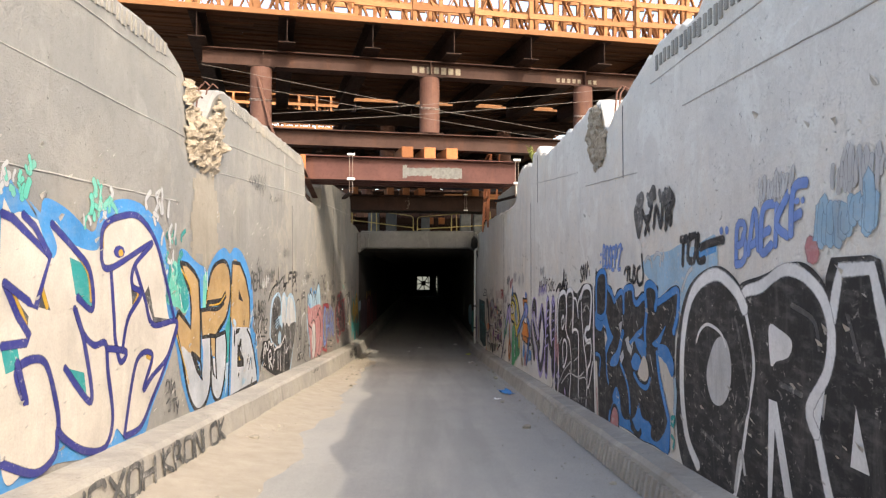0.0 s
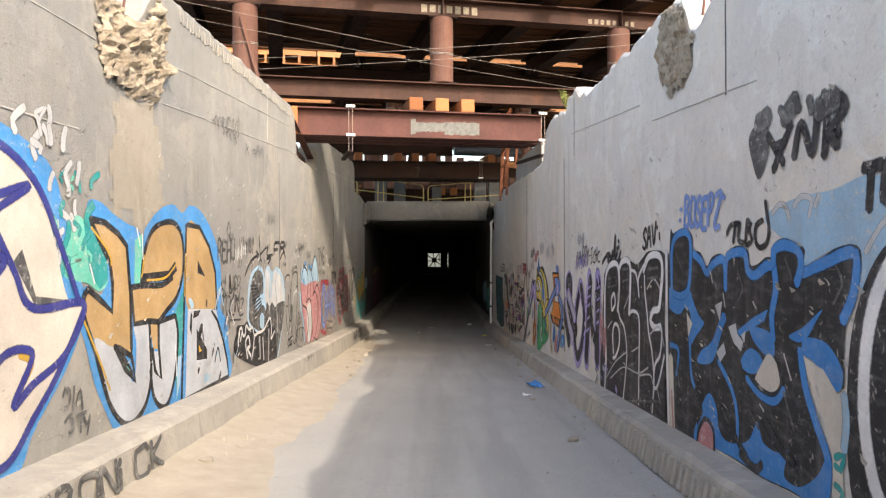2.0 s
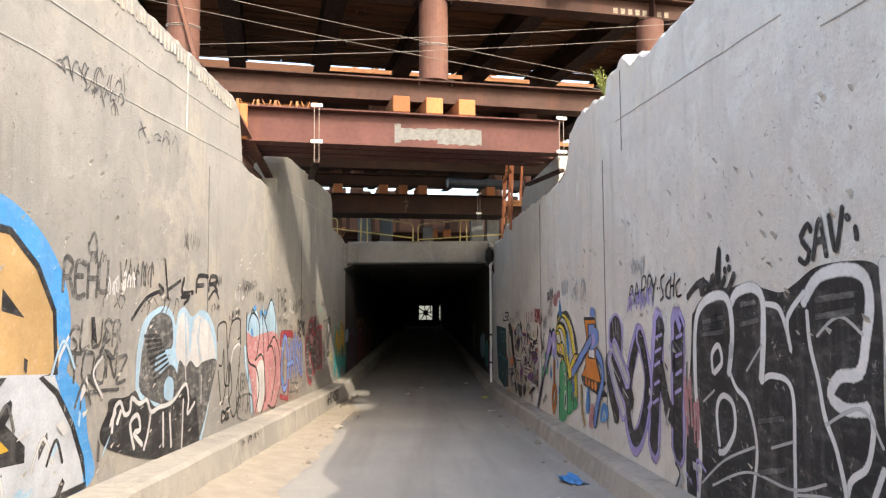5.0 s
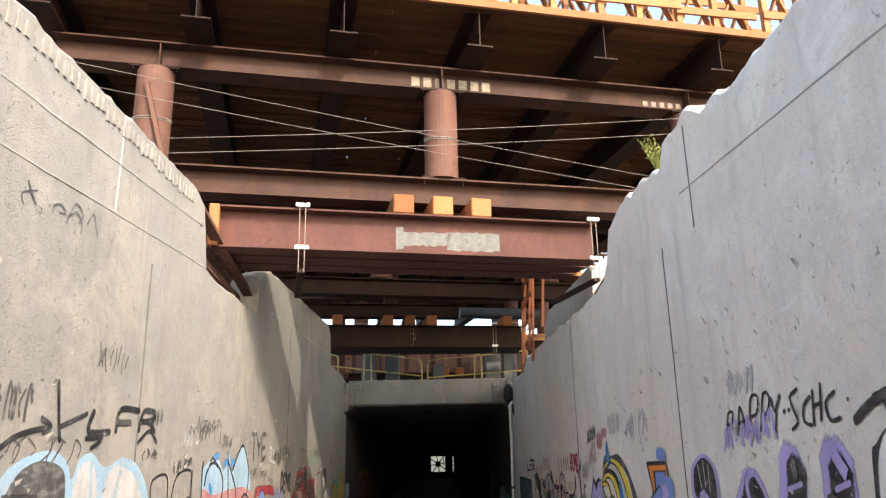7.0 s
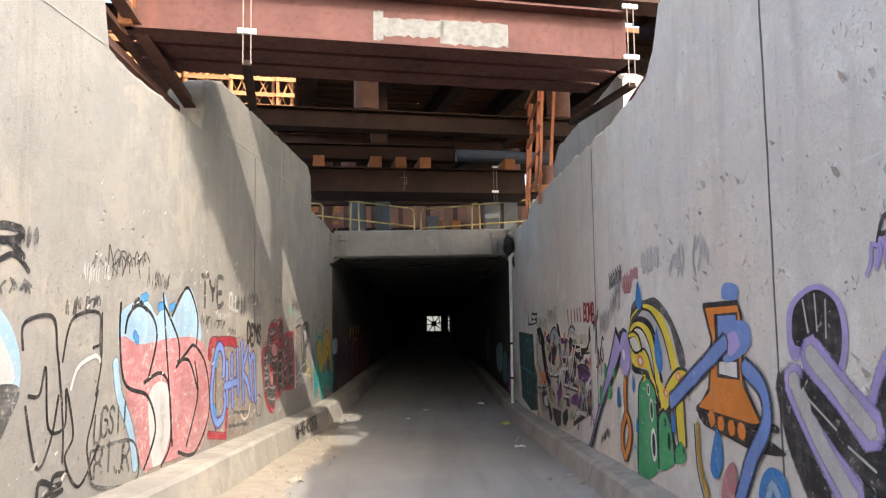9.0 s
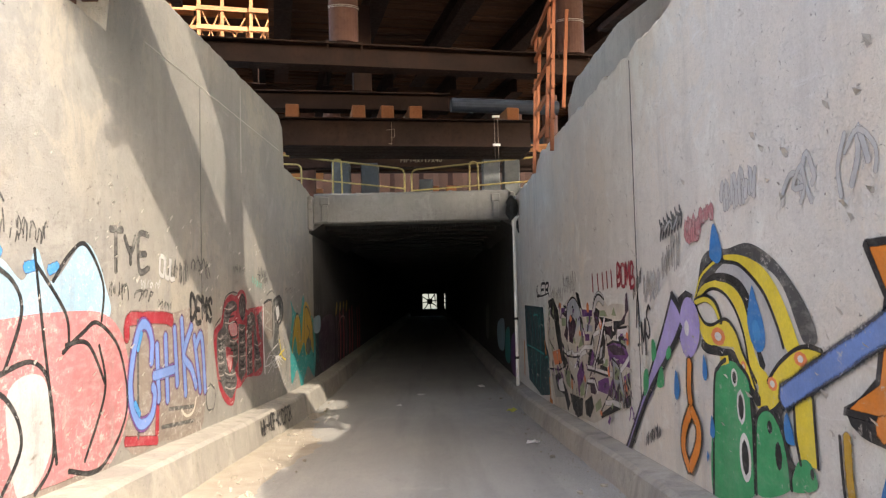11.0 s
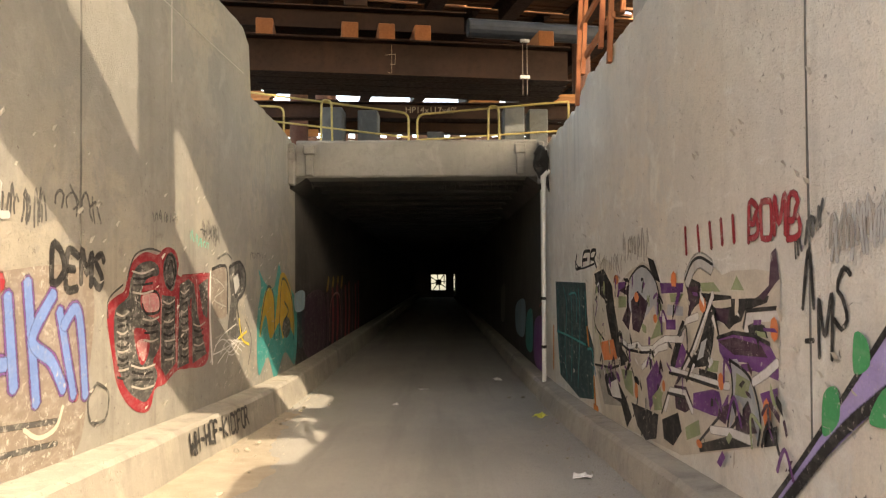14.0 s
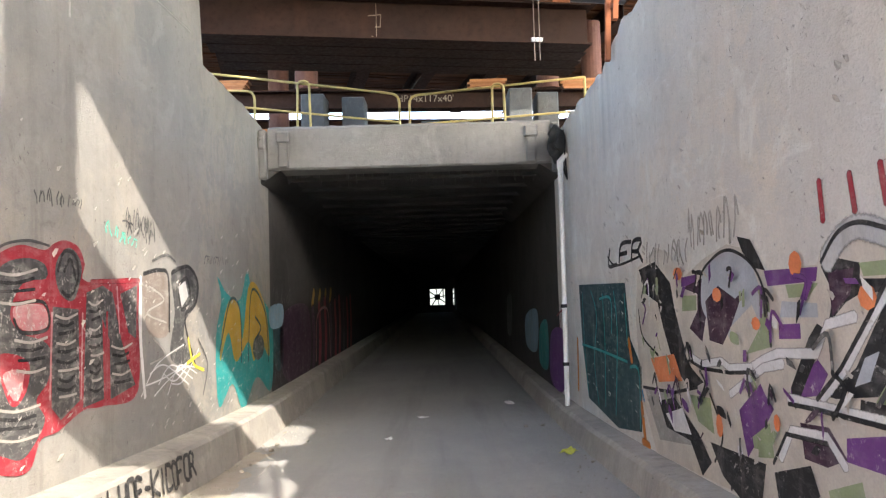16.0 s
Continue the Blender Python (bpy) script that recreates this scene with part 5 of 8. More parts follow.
m.line("soot", 0.02, "7.16,0.09 7.15,-0.02")
m.line("soot", 0.02, "7.20,0.07 7.24,0.01 7.29,0.07 7.24,-0.06")
m = Mural("graffiti_mural", "tan and silver block letters with black outline and blue glow", "L")
m.fill("sky", "7.29,1.46 7.32,1.57 7.49,1.57 7.71,1.49 7.95,1.42 8.18,1.37 8.26,1.23 8.29,1.36 8.43,1.46 8.67,1.57 8.97,1.62 9.21,1.55 9.42,1.63 9.72,1.60 10.06,1.44 10.33,1.20 10.46,0.92 10.46,0.59 10.43,0.52 10.68,0.33 10.76,0.03 10.88,-0.26 10.66,-0.35 9.90,-0.33 9.19,-0.27 8.84,-0.26 8.44,-0.23 8.16,-0.16 7.95,-0.22 7.71,-0.16 7.53,0.05 7.38,0.27 7.26,0.55 7.19,0.69 7.21,0.91 7.29,0.97 7.47,0.89 7.53,0.97 7.35,1.34")
m.fill("mint", "6.95,1.09 7.05,1.42 7.21,1.45 7.37,1.32 7.53,1.18 7.61,0.99 7.47,0.92 7.29,0.99 7.15,1.01")
m.fill("teal", "7.24,1.43 7.41,1.32 7.60,1.13 7.61,0.99 7.48,0.93 7.32,1.07", False)
m.fill("green", "7.71,0.54 7.77,0.41 7.98,0.25 7.86,0.42", False)
m.fill("mint", "8.10,1.29 8.24,1.34 8.27,1.08 8.19,0.90 8.08,0.94", False)
m.fill("tan", "7.34,1.43 7.55,1.42 7.78,1.34 7.94,1.24 7.97,1.04 8.00,0.84 8.03,0.44 8.00,0.36 7.80,0.45 7.62,0.50 7.39,0.57 7.27,0.73 7.24,0.86 7.29,0.95 7.47,0.86 7.67,0.75 7.68,0.96 7.65,1.11 7.60,1.18 7.49,1.27", False)
m.fill("silver", "7.39,0.58 7.62,0.50 7.75,0.45 7.91,0.27 8.06,0.15 8.11,0.43 8.07,0.61 8.35,0.61 8.39,0.39 8.40,0.12 8.29,-0.06 8.10,-0.15 7.90,-0.16 7.75,-0.07 7.59,0.09 7.49,0.29")
m.fill("tan", "8.26,1.00 8.28,1.18 8.44,1.35 8.69,1.43 8.95,1.44 9.13,1.36 9.21,1.22 9.19,0.97 9.02,0.76 8.74,0.64 8.58,0.57 8.56,0.33 8.46,0.35 8.37,0.60 8.06,0.61 8.01,0.91 8.21,0.91 8.66,0.89 8.91,0.94", False)
m.fill("silver", "8.58,0.57 8.99,0.58 9.05,0.41 9.00,0.07 8.85,-0.14 8.68,-0.21 8.52,-0.12 8.42,0.00 8.40,0.34 8.56,0.31", False)
m.fill("teal", "8.99,0.62 9.24,0.81 9.20,0.51 9.12,0.05 9.03,-0.23 8.98,0.02 9.07,0.41", False)
m.fill("pale_blue", "9.04,0.18 9.15,0.19 9.11,-0.07 9.01,-0.22", False)
m.fill("tan", "9.35,1.42 9.69,1.41 10.00,1.22 10.22,0.93 10.26,0.52 9.34,0.61")
m.fill("silver", "9.34,0.61 10.26,0.52 10.44,0.23 10.65,-0.08 10.71,-0.31 9.25,-0.28", False)
m.fill("black", "7.71,0.46 8.06,0.14 8.03,0.24 7.87,0.40", False)
m.fill("mint", "7.79,0.38 8.00,0.21 7.96,0.27", False)
m.fill("black", "8.25,1.01 8.83,1.01 9.00,1.09 9.05,1.00 8.84,0.92 8.24,0.93", False)
m.fill("black", "9.65,1.08 9.89,0.90 9.64,0.95", False)
m.fill("black", "9.60,0.38 9.93,0.12 9.93,0.02 9.59,0.06", False)
m.fill("ochre", "9.66,0.21 9.76,0.13 9.67,0.13", False)
m.line("black", 0.04, "7.33,1.44 7.56,1.42 7.78,1.34 7.94,1.24 7.97,1.04 8.00,0.84 8.01,0.44 8.01,0.36 7.80,0.45 7.70,0.48", smooth=False)
m.line("black", 0.04, "7.29,0.95 7.47,0.86 7.67,0.75 7.68,0.96 7.64,1.12 7.49,1.27 7.35,1.42", smooth=False)
m.line("black", 0.04, "7.29,0.95 7.22,0.86 7.26,0.71 7.39,0.49 7.50,0.27 7.61,0.07 7.77,-0.09 7.94,-0.17 8.13,-0.16 8.30,-0.07 8.40,0.12 8.39,0.39 8.37,0.60")
m.line("black", 0.04, "8.01,0.36 8.08,0.14 7.90,0.27 7.73,0.46", smooth=False)
m.line("black", 0.04, "8.01,0.91 8.07,0.61 8.37,0.60 8.58,0.57 8.99,0.58", smooth=False)
m.line("black", 0.04, "8.44,0.35 8.49,0.16 8.63,0.06 8.58,0.36 8.58,0.57", smooth=False)
m.line("black", 0.04, "8.21,0.91 8.27,1.16 8.44,1.36 8.69,1.44 8.97,1.45 9.16,1.35 9.22,1.19 9.19,0.95 9.02,0.75 8.74,0.64 8.58,0.57")
m.line("black", 0.04, "8.01,0.91 8.24,0.91 8.66,0.89 8.93,0.94")
m.line("black", 0.04, "8.39,0.18 8.45,-0.05 8.60,-0.18 8.78,-0.20 8.94,-0.03 9.02,0.18 9.05,0.41 8.99,0.58")
m.line("black", 0.04, "9.31,1.44 9.23,0.63 9.14,-0.28", smooth=False)
m.line("black", 0.04, "9.35,1.44 9.71,1.42 10.02,1.22 10.24,0.93 10.28,0.52 10.09,0.52 10.30,0.39 10.51,0.15 10.67,-0.12 10.74,-0.32 9.91,-0.29 9.17,-0.27", smooth=False)
m.line("ochre", 0.018, "7.35,1.38 7.62,1.20 7.66,1.10")
m.line("ochre", 0.018, "7.23,0.73 7.45,0.43 7.62,0.17")
m.line("ochre", 0.018, "9.28,1.16 9.24,0.74")
m.line("ochre", 0.018, "8.22,0.98 8.28,1.16")
m.line("ochre", 0.018, "8.33,0.95 8.74,0.95 9.00,1.05")
m.line("white", 0.014, "8.13,1.39 8.20,1.24")
m.line("white", 0.014, "8.24,1.34 8.25,1.13")
m.line("white", 0.014, "7.32,1.12 7.39,0.98")
m.line("white", 0.014, "8.99,0.30 9.01,0.01")
m = Mural("graffiti_mural", "grey and blue bubble letters over a black scrawled panel", "L")
m.fill("pale_blue", "11.62,0.20 11.62,0.49 11.68,0.69 11.80,0.83 12.04,0.91 12.30,0.93 12.49,0.85 12.57,0.74 12.66,0.87 12.83,0.91 13.01,0.82 13.14,0.81 13.35,0.87 13.65,0.81 13.90,0.61 13.99,0.32 13.82,-0.00 13.48,-0.49 13.22,-0.53 11.74,0.10")
m.fill("soot", "11.76,0.18 11.71,0.44 11.78,0.64 11.91,0.80 12.14,0.87 12.40,0.83 12.49,0.73 12.48,0.54 12.23,0.48 12.06,0.41 12.16,0.31 12.43,0.37 12.63,0.25 12.59,-0.04")
m.fill("ghost", "12.60,0.63 12.69,0.82 12.84,0.85 12.95,0.71 13.01,0.40 13.10,0.70 13.16,0.78 13.37,0.80 13.69,0.67 13.92,0.31 13.41,0.25 12.68,0.36")
m.fill("soot", "12.68,0.37 12.88,0.30 13.04,0.35 13.25,0.26 13.47,0.30 13.97,0.27 13.82,-0.00 13.46,-0.44 13.22,-0.53 13.15,-0.22 12.63,-0.04")
m.fill("pale_blue", "12.29,0.20 12.39,0.26 12.53,0.20 12.51,0.03 12.30,0.07")
m.line("pale_blue", 0.05, "12.06,0.36 12.09,0.45 12.23,0.49 12.44,0.49")
m.line("black", 0.02, "11.78,0.68 12.15,0.66")
m.line("black", 0.02, "11.81,0.63 12.19,0.62")
m.line("black", 0.02, "11.84,0.58 12.22,0.58")
m.line("black", 0.02, "11.87,0.53 12.25,0.55")
m.line("black", 0.02, "11.90,0.47 12.29,0.51")
m.line("black", 0.02, "11.93,0.42 12.32,0.47")
m.line("black", 0.02, "11.96,0.37 12.36,0.43")
m.line("black", 0.02, "12.00,0.31 12.39,0.39")
m.line("black", 0.02, "12.03,0.26 12.43,0.35")
m.line("ghost", 0.02, "13.23,0.59 13.30,0.67 13.45,0.58")
m.line("ghost", 0.02, "12.87,0.32 12.92,0.02")
m.line("ghost", 0.02, "13.40,0.16 13.40,-0.15")
m.line("pale_blue", 0.025, "12.84,0.84 12.90,0.37")
m.line("pale_blue", 0.025, "13.36,0.77 13.26,0.54 13.39,0.32")
m.fill("black", "11.08,0.16 11.12,0.23 11.34,0.21 11.46,0.21 11.61,0.23 11.73,0.13 11.86,0.15 12.06,0.03 12.37,0.02 12.64,0.03 12.89,0.16 13.08,-0.04 13.24,-0.10 13.19,-0.67 11.11,-0.15")
m.line("ghost", 0.035, "11.16,-0.03 11.20,0.14 11.31,0.18 11.39,0.07 11.50,0.08 11.53,0.18 11.70,0.11 11.86,0.12 11.96,-0.00 12.16,0.01 12.37,-0.00 12.58,0.03 12.88,0.13 12.98,-0.04 12.95,-0.18 13.18,-0.10")
m.line("ghost", 0.035, "11.60,-0.25 11.51,-0.03 11.66,0.02 11.72,-0.11 11.59,-0.12 11.77,-0.25")
m.line("ghost", 0.035, "11.81,-0.30 11.89,-0.19 11.96,-0.01")
m.line("ghost", 0.035, "12.28,-0.37 12.26,-0.06")
m.line("ghost", 0.035, "12.49,-0.42 12.44,-0.10")
m.line("ghost", 0.035, "12.79,-0.49 12.82,-0.02")
m.line("ghost", 0.035, "11.25,0.02 11.32,0.11")
m = Mural("graffiti_tag", "black arrow-ended letters in thick marker on the sunlit wall", "L")
m.tag("black", 0.04, "LFR", 12.71, 1.05, 14.05, 1.08, 0.16, 0.1, 0.03)
m.line("black", 0.028, "11.50,0.83 11.82,1.01 12.22,1.08")
m.line("black", 0.028, "12.10,1.13 12.23,1.08 12.13,1.04")
m.line("black", 0.028, "12.26,1.37 12.33,1.06 12.36,0.99")
m.line("black", 0.028, "12.33,1.08 12.70,1.18")
m.line("black", 0.028, "13.63,0.98 13.87,1.08 14.05,0.98")
m.line("black", 0.028, "12.71,1.01 12.97,1.01 12.80,0.94")
m = Mural("graffiti_tag", "black tags stacked in two lines of thin spray", "L")
m.tag("soot", 0.03, "REHU", 10.33, 1.03, 11.04, 1.04, 0.23, 0.1, 0.2)
m.tag("soot", 0.022, "SLUSR", 10.41, 0.66, 11.30, 0.66, 0.19, 0.15, 0.12)
m.tag("soot", 0.022, "TOONZ", 10.42, 0.43, 11.41, 0.36, 0.19, 0.15, 0.12)
m.line("soot", 0.02, "10.63,0.23 10.71,0.33 11.27,0.29")
m.line("soot", 0.02, "10.70,1.39 10.79,1.50 10.84,1.37 10.72,1.35 10.70,1.42")
scribble("L", "soot", 0.02, 11.25, 1.09, 11.92, 1.11, 0.23, 12, 5)
m = Mural("graffiti_mural", "thin black outlined letters drawn on bare concrete", "L")
m.line("black", 0.02, "14.01,0.49 14.02,0.66 14.35,0.69 14.42,0.46 14.50,0.08")
m.line("black", 0.02, "14.49,0.38 14.62,0.67 15.01,0.71 15.04,0.51 15.07,0.30")
m.line("black", 0.02, "15.07,0.71 15.07,0.34 14.99,0.09")
m.line("black", 0.02, "14.08,0.20 14.21,0.19 14.28,0.36 14.33,-0.04 14.54,-0.06 14.55,0.19 14.66,-0.14 14.55,-0.29 14.76,-0.52 15.05,-0.29")
m.line("black", 0.02, "14.05,0.14 14.20,-0.27 14.36,-0.13 14.45,0.16")
m.line("black", 0.02, "14.52,-0.31 14.52,-0.08 14.44,0.39")
m.line("black", 0.02, "15.03,0.13 14.95,-0.07 14.87,-0.26 14.95,-0.52")
m.line("black", 0.02, "14.93,0.45 15.08,0.47")
m.line("ghost", 0.03, "14.61,0.18 14.72,0.33 14.98,0.39 15.05,0.34")
m.tag("soot", 0.022, "UGSII", 14.96, -0.24, 15.56, -0.23, 0.21, 0.15, 0.12)
m.tag("soot", 0.022, "RIJR", 14.97, -0.51, 15.63, -0.61, 0.23, 0.15, 0.12)
m.line("soot", 0.02, "14.92,-0.31 15.67,-0.37 15.75,-0.71 14.98,-0.57 14.92,-0.31")
m.tag("black", 0.03, "DE", 14.18, -0.48, 14.56, -0.50, 0.11, 0.15, 0.12)
m = Mural("graffiti_mural", "pink and pale blue bubble letters outlined in thin black", "L")
m.fill("pale_blue", "15.38,0.68 15.68,0.80 15.95,0.80 16.19,0.67 16.35,0.88 16.55,0.66 17.03,0.96 17.35,0.65 17.32,0.34 15.82,0.36 15.42,0.40")
m.fill("pink", "15.41,0.50 15.81,0.43 16.48,0.45 17.32,0.41 17.72,0.14 17.82,-0.38 17.40,-0.80 16.68,-0.73 15.99,-0.71 15.67,-0.27 15.51,0.08")
m.fill("ghost", "16.02,-0.03 16.43,0.02 16.55,-0.42 16.32,-0.69 16.11,-0.65")
m.line("pale_blue", 0.09, "15.32,0.32 15.40,0.04 15.63,-0.27 15.74,-0.61")
m.line("sky", 0.06, "15.80,0.82 15.94,0.85")
m.line("sky", 0.06, "16.21,0.75 16.33,0.77")
m.line("sky", 0.06, "16.50,0.74 16.62,0.77")
m.line("sky", 0.06, "15.67,0.53 15.75,0.46")
m.line("black", 0.028, "15.40,0.79 15.39,0.50 15.51,0.12 15.98,-0.04 16.17,-0.36 15.92,-0.66")
m.line("black", 0.028, "15.49,0.54 15.55,0.68 15.76,0.77 16.06,0.67 16.17,0.46 15.98,0.11")
m.line("black", 0.028, "16.32,0.88 16.40,0.45 16.50,-0.04 16.60,-0.59")
m.line("black", 0.028, "16.35,0.77 16.72,0.44 16.77,0.21")
m.line("black", 0.028, "16.55,0.66 16.78,0.86 17.03,0.94 17.31,0.65 17.28,0.35")
m.line("black", 0.028, "16.68,0.16 16.97,0.28 17.23,0.34 17.62,0.08 17.74,-0.43 17.27,-0.78 16.76,-0.68")
m.line("black", 0.028, "15.89,0.09 16.28,0.14 16.50,-0.04 16.55,-0.53 16.32,-0.72")
m.line("black", 0.028, "15.62,0.75 15.74,0.82 15.92,0.72")
m.line("black", 0.028, "17.24,0.17 17.34,-0.20 17.00,-0.67")
m.line("black", 0.028, "16.72,0.21 17.06,0.19 17.34,-0.14")
m.line("grime", 0.05, "16.01,-0.71 16.53,-0.75 17.40,-0.81")
m = Mural("graffiti_mural", "blue letters with purple edges on a grimy red-rimmed patch", "L")
m.fill("grime", "17.73,0.34 18.56,0.34 19.90,0.33 19.91,-0.49 19.65,-0.99 18.54,-0.85 17.77,-0.74")
m.line("red", 0.1, "17.76,0.17 17.79,0.33 18.07,0.34 18.60,0.32 18.84,0.28")
m.line("red", 0.07, "17.72,-0.68 17.98,-0.73 18.43,-0.82")
m.line("red", 0.07, "18.46,-0.32 18.42,-0.77")
m.line("red", 0.07, "19.68,-0.45 19.74,-0.57")
m.line("soot", 0.03, "17.99,0.33 17.99,-0.71")
m.line("soot", 0.03, "18.73,-0.58 19.49,-0.68")
m.line("soot", 0.03, "18.54,-0.72 19.48,-0.83")
m.fat("denim", "violet", 0.075, 0.018, "18.29,-0.09 18.31,0.11 18.22,0.25 18.08,0.28 17.96,0.17 17.86,-0.04 17.82,-0.26 17.88,-0.46 18.05,-0.60 18.29,-0.56 18.37,-0.38 18.31,-0.30", "18.43,0.08 18.47,-0.46", "18.65,0.15 18.70,-0.50", "18.34,-0.21 18.89,-0.21", "18.90,0.21 18.97,-0.38", "19.11,0.29 19.22,-0.52", "19.43,0.20 19.17,-0.09 19.40,-0.26 19.56,-0.48", "19.50,0.08 19.70,-0.55", "19.55,-0.04 19.76,0.05 19.87,-0.58")
m.line("cream", 0.03, "19.08,-0.65 19.25,-0.74 19.46,-0.72 19.55,-0.59")
m.line("soot", 0.02, "20.05,-0.51 20.24,-0.62 20.19,-0.81 19.96,-0.79 19.91,-0.62 20.05,-0.51")
m.line("sky", 0.05, "18.07,0.21 17.98,0.06")
m.line("sky", 0.05, "17.91,-0.39 18.02,-0.51")
m = Mural("graffiti_tag", "three-stroke black tag with soft sprayed edges", "L")
m.tag("soot", 0.045, "TYE", 17.41, 0.74, 18.29, 0.79, 0.32, 0.0, 0.15)
m = Mural("graffiti_tag", "pale sprayed tag in bubble capitals", "L")
m.tag("ghost", 0.045, "OUL", 18.50, 0.76, 18.93, 0.71, 0.18, 0.15, 0.12)
m = Mural("graffiti_tag", "black tag of thick capitals on the shaded wall", "L")
m.tag("black", 0.05, "DEMS", 19.38, 0.28, 20.17, 0.16, 0.25, 0.1, 0.2)
m = Mural("graffiti_mural", "black block letters thickly outlined in red on the lower wall", "L")
m.fill("red", "20.22,-0.04 20.24,0.08 20.38,0.14 20.53,0.18 20.60,0.31 20.71,0.43 20.96,0.51 21.24,0.49 21.36,0.54 21.51,0.57 21.70,0.53 21.79,0.41 21.82,0.28 22.74,0.30 22.73,0.01 22.70,-0.67 22.05,-0.68 21.75,-0.66 21.40,-0.74 21.19,-0.75 21.06,-0.91 20.83,-0.89 20.59,-0.77 20.40,-0.58 20.32,-0.37")
m.fill("soot", "20.35,-0.01 20.42,0.06 20.61,0.13 20.65,0.26 20.80,0.39 21.06,0.43 21.25,0.39 21.26,0.30 21.02,0.28 20.89,0.17 20.86,0.05 20.99,-0.05 21.22,-0.11 21.32,-0.20 21.28,-0.38 21.14,-0.49 21.24,-0.64 21.01,-0.82 20.80,-0.77 20.59,-0.65 20.44,-0.47 20.35,-0.23")
m.fill("red", "20.73,-0.16 21.04,-0.22 21.04,-0.39 20.91,-0.49 20.81,-0.41")
m.fill("pink", "20.78,-0.28 20.99,-0.28 20.96,-0.43 20.89,-0.45")
m.fill("pink", "20.89,0.12 21.22,0.12 21.27,-0.02 20.98,-0.02")
m.line("black", 0.02, "20.89,0.14 21.23,0.14 21.28,-0.03 20.98,-0.04 20.89,0.05")
m.fill("soot", "21.40,0.43 21.55,0.52 21.69,0.47 21.74,0.35 21.63,0.15 21.46,0.18 21.38,0.30")
m.line("black", 0.02, "21.41,0.35 21.49,0.49 21.64,0.47 21.69,0.32 21.58,0.18 21.46,0.21")
m.line("black", 0.02, "21.49,0.35 21.58,0.44 21.65,0.30")
m.fill("soot", "21.34,0.11 21.69,0.08 21.70,-0.58 21.44,-0.67 21.32,-0.57", False)
m.fill("soot", "21.81,0.20 22.07,0.25 22.24,0.19 22.39,-0.19 22.53,-0.42 22.66,-0.60 22.19,-0.65 22.18,-0.18 22.06,-0.01 22.08,-0.63 21.75,-0.64", False)
m.fill("soot", "22.38,0.18 22.71,0.25 22.68,-0.21 22.53,-0.15", False)
m.line("pink", 0.02, "22.32,0.24 22.36,-0.14")
m.line("pink", 0.02, "21.75,0.05 21.72,-0.57")
m.line("pink", 0.02, "21.33,0.07 21.30,-0.51")
m.line("red", 0.03, "22.14,0.04 22.13,-0.63")
m.line("red", 0.03, "21.88,0.28 22.76,0.29")
m.line("faded_grey", 0.016, "20.38,-0.00 20.50,-0.03 20.62,-0.00")
m.line("black", 0.016, "20.40,-0.05 20.50,-0.07 20.58,-0.05")
m.line("black", 0.016, "20.41,-0.11 20.50,-0.11 20.59,-0.11")
m.line("faded_grey", 0.016, "20.39,-0.15 20.50,-0.18 20.60,-0.16")
m.line("black", 0.016, "20.41,-0.21 20.50,-0.22 20.61,-0.22")
m.line("black", 0.016, "20.39,-0.26 20.50,-0.29 20.62,-0.27")
m.line("faded_grey", 0.016, "20.40,-0.31 20.50,-0.33 20.63,-0.32")
m.line("black", 0.016, "20.42,-0.37 20.51,-0.40 20.59,-0.38")
m.line("black", 0.016, "20.40,-0.42 20.51,-0.44 20.60,-0.43")
m.line("faded_grey", 0.016, "20.42,-0.47 20.51,-0.48 20.61,-0.48")
m.line("black", 0.016, "20.40,-0.52 20.51,-0.55 20.62,-0.54")
m.line("faded_grey", 0.016, "20.68,0.34 20.90,0.32 21.15,0.36")
m.line("black", 0.016, "20.69,0.28 20.90,0.27 21.11,0.30")
m.line("black", 0.016, "20.71,0.22 20.90,0.22 21.12,0.23")
m.line("faded_grey", 0.016, "20.69,0.16 20.91,0.14 21.13,0.16")
m.line("faded_grey", 0.016, "20.66,-0.46 20.91,-0.52 21.18,-0.52")
m.line("black", 0.016, "20.68,-0.52 20.91,-0.57 21.13,-0.58")
m.line("black", 0.016, "20.70,-0.59 20.91,-0.62 21.14,-0.65")
m.line("faded_grey", 0.016, "20.67,-0.64 20.91,-0.70 21.15,-0.71")
m.line("faded_grey", 0.016, "21.37,0.05 21.51,0.02 21.67,0.05")
m.line("black", 0.016, "21.39,-0.01 21.51,-0.03 21.61,-0.01")
m.line("black", 0.016, "21.41,-0.08 21.52,-0.08 21.62,-0.07")
m.line("faded_grey", 0.016, "21.38,-0.14 21.52,-0.16 21.64,-0.14")
m.line("black", 0.016, "21.40,-0.20 21.52,-0.21 21.65,-0.20")
m.line("black", 0.016, "21.38,-0.26 21.52,-0.29 21.66,-0.27")
m.line("faded_grey", 0.016, "21.40,-0.33 21.52,-0.34 21.68,-0.34")
m.line("black", 0.016, "21.42,-0.39 21.53,-0.42 21.62,-0.39")
m.line("black", 0.016, "21.39,-0.45 21.53,-0.48 21.63,-0.46")
m.line("faded_grey", 0.016, "21.41,-0.51 21.53,-0.52 21.65,-0.52")
m.line("faded_grey", 0.016, "21.83,0.13 21.93,0.10 22.06,0.14")
m.line("black", 0.016, "21.85,0.06 21.94,0.05 22.00,0.07")
m.line("black", 0.016, "21.88,-0.01 21.94,-0.00 22.01,0.01")
m.line("faded_grey", 0.016, "21.84,-0.07 21.94,-0.09 22.02,-0.06")
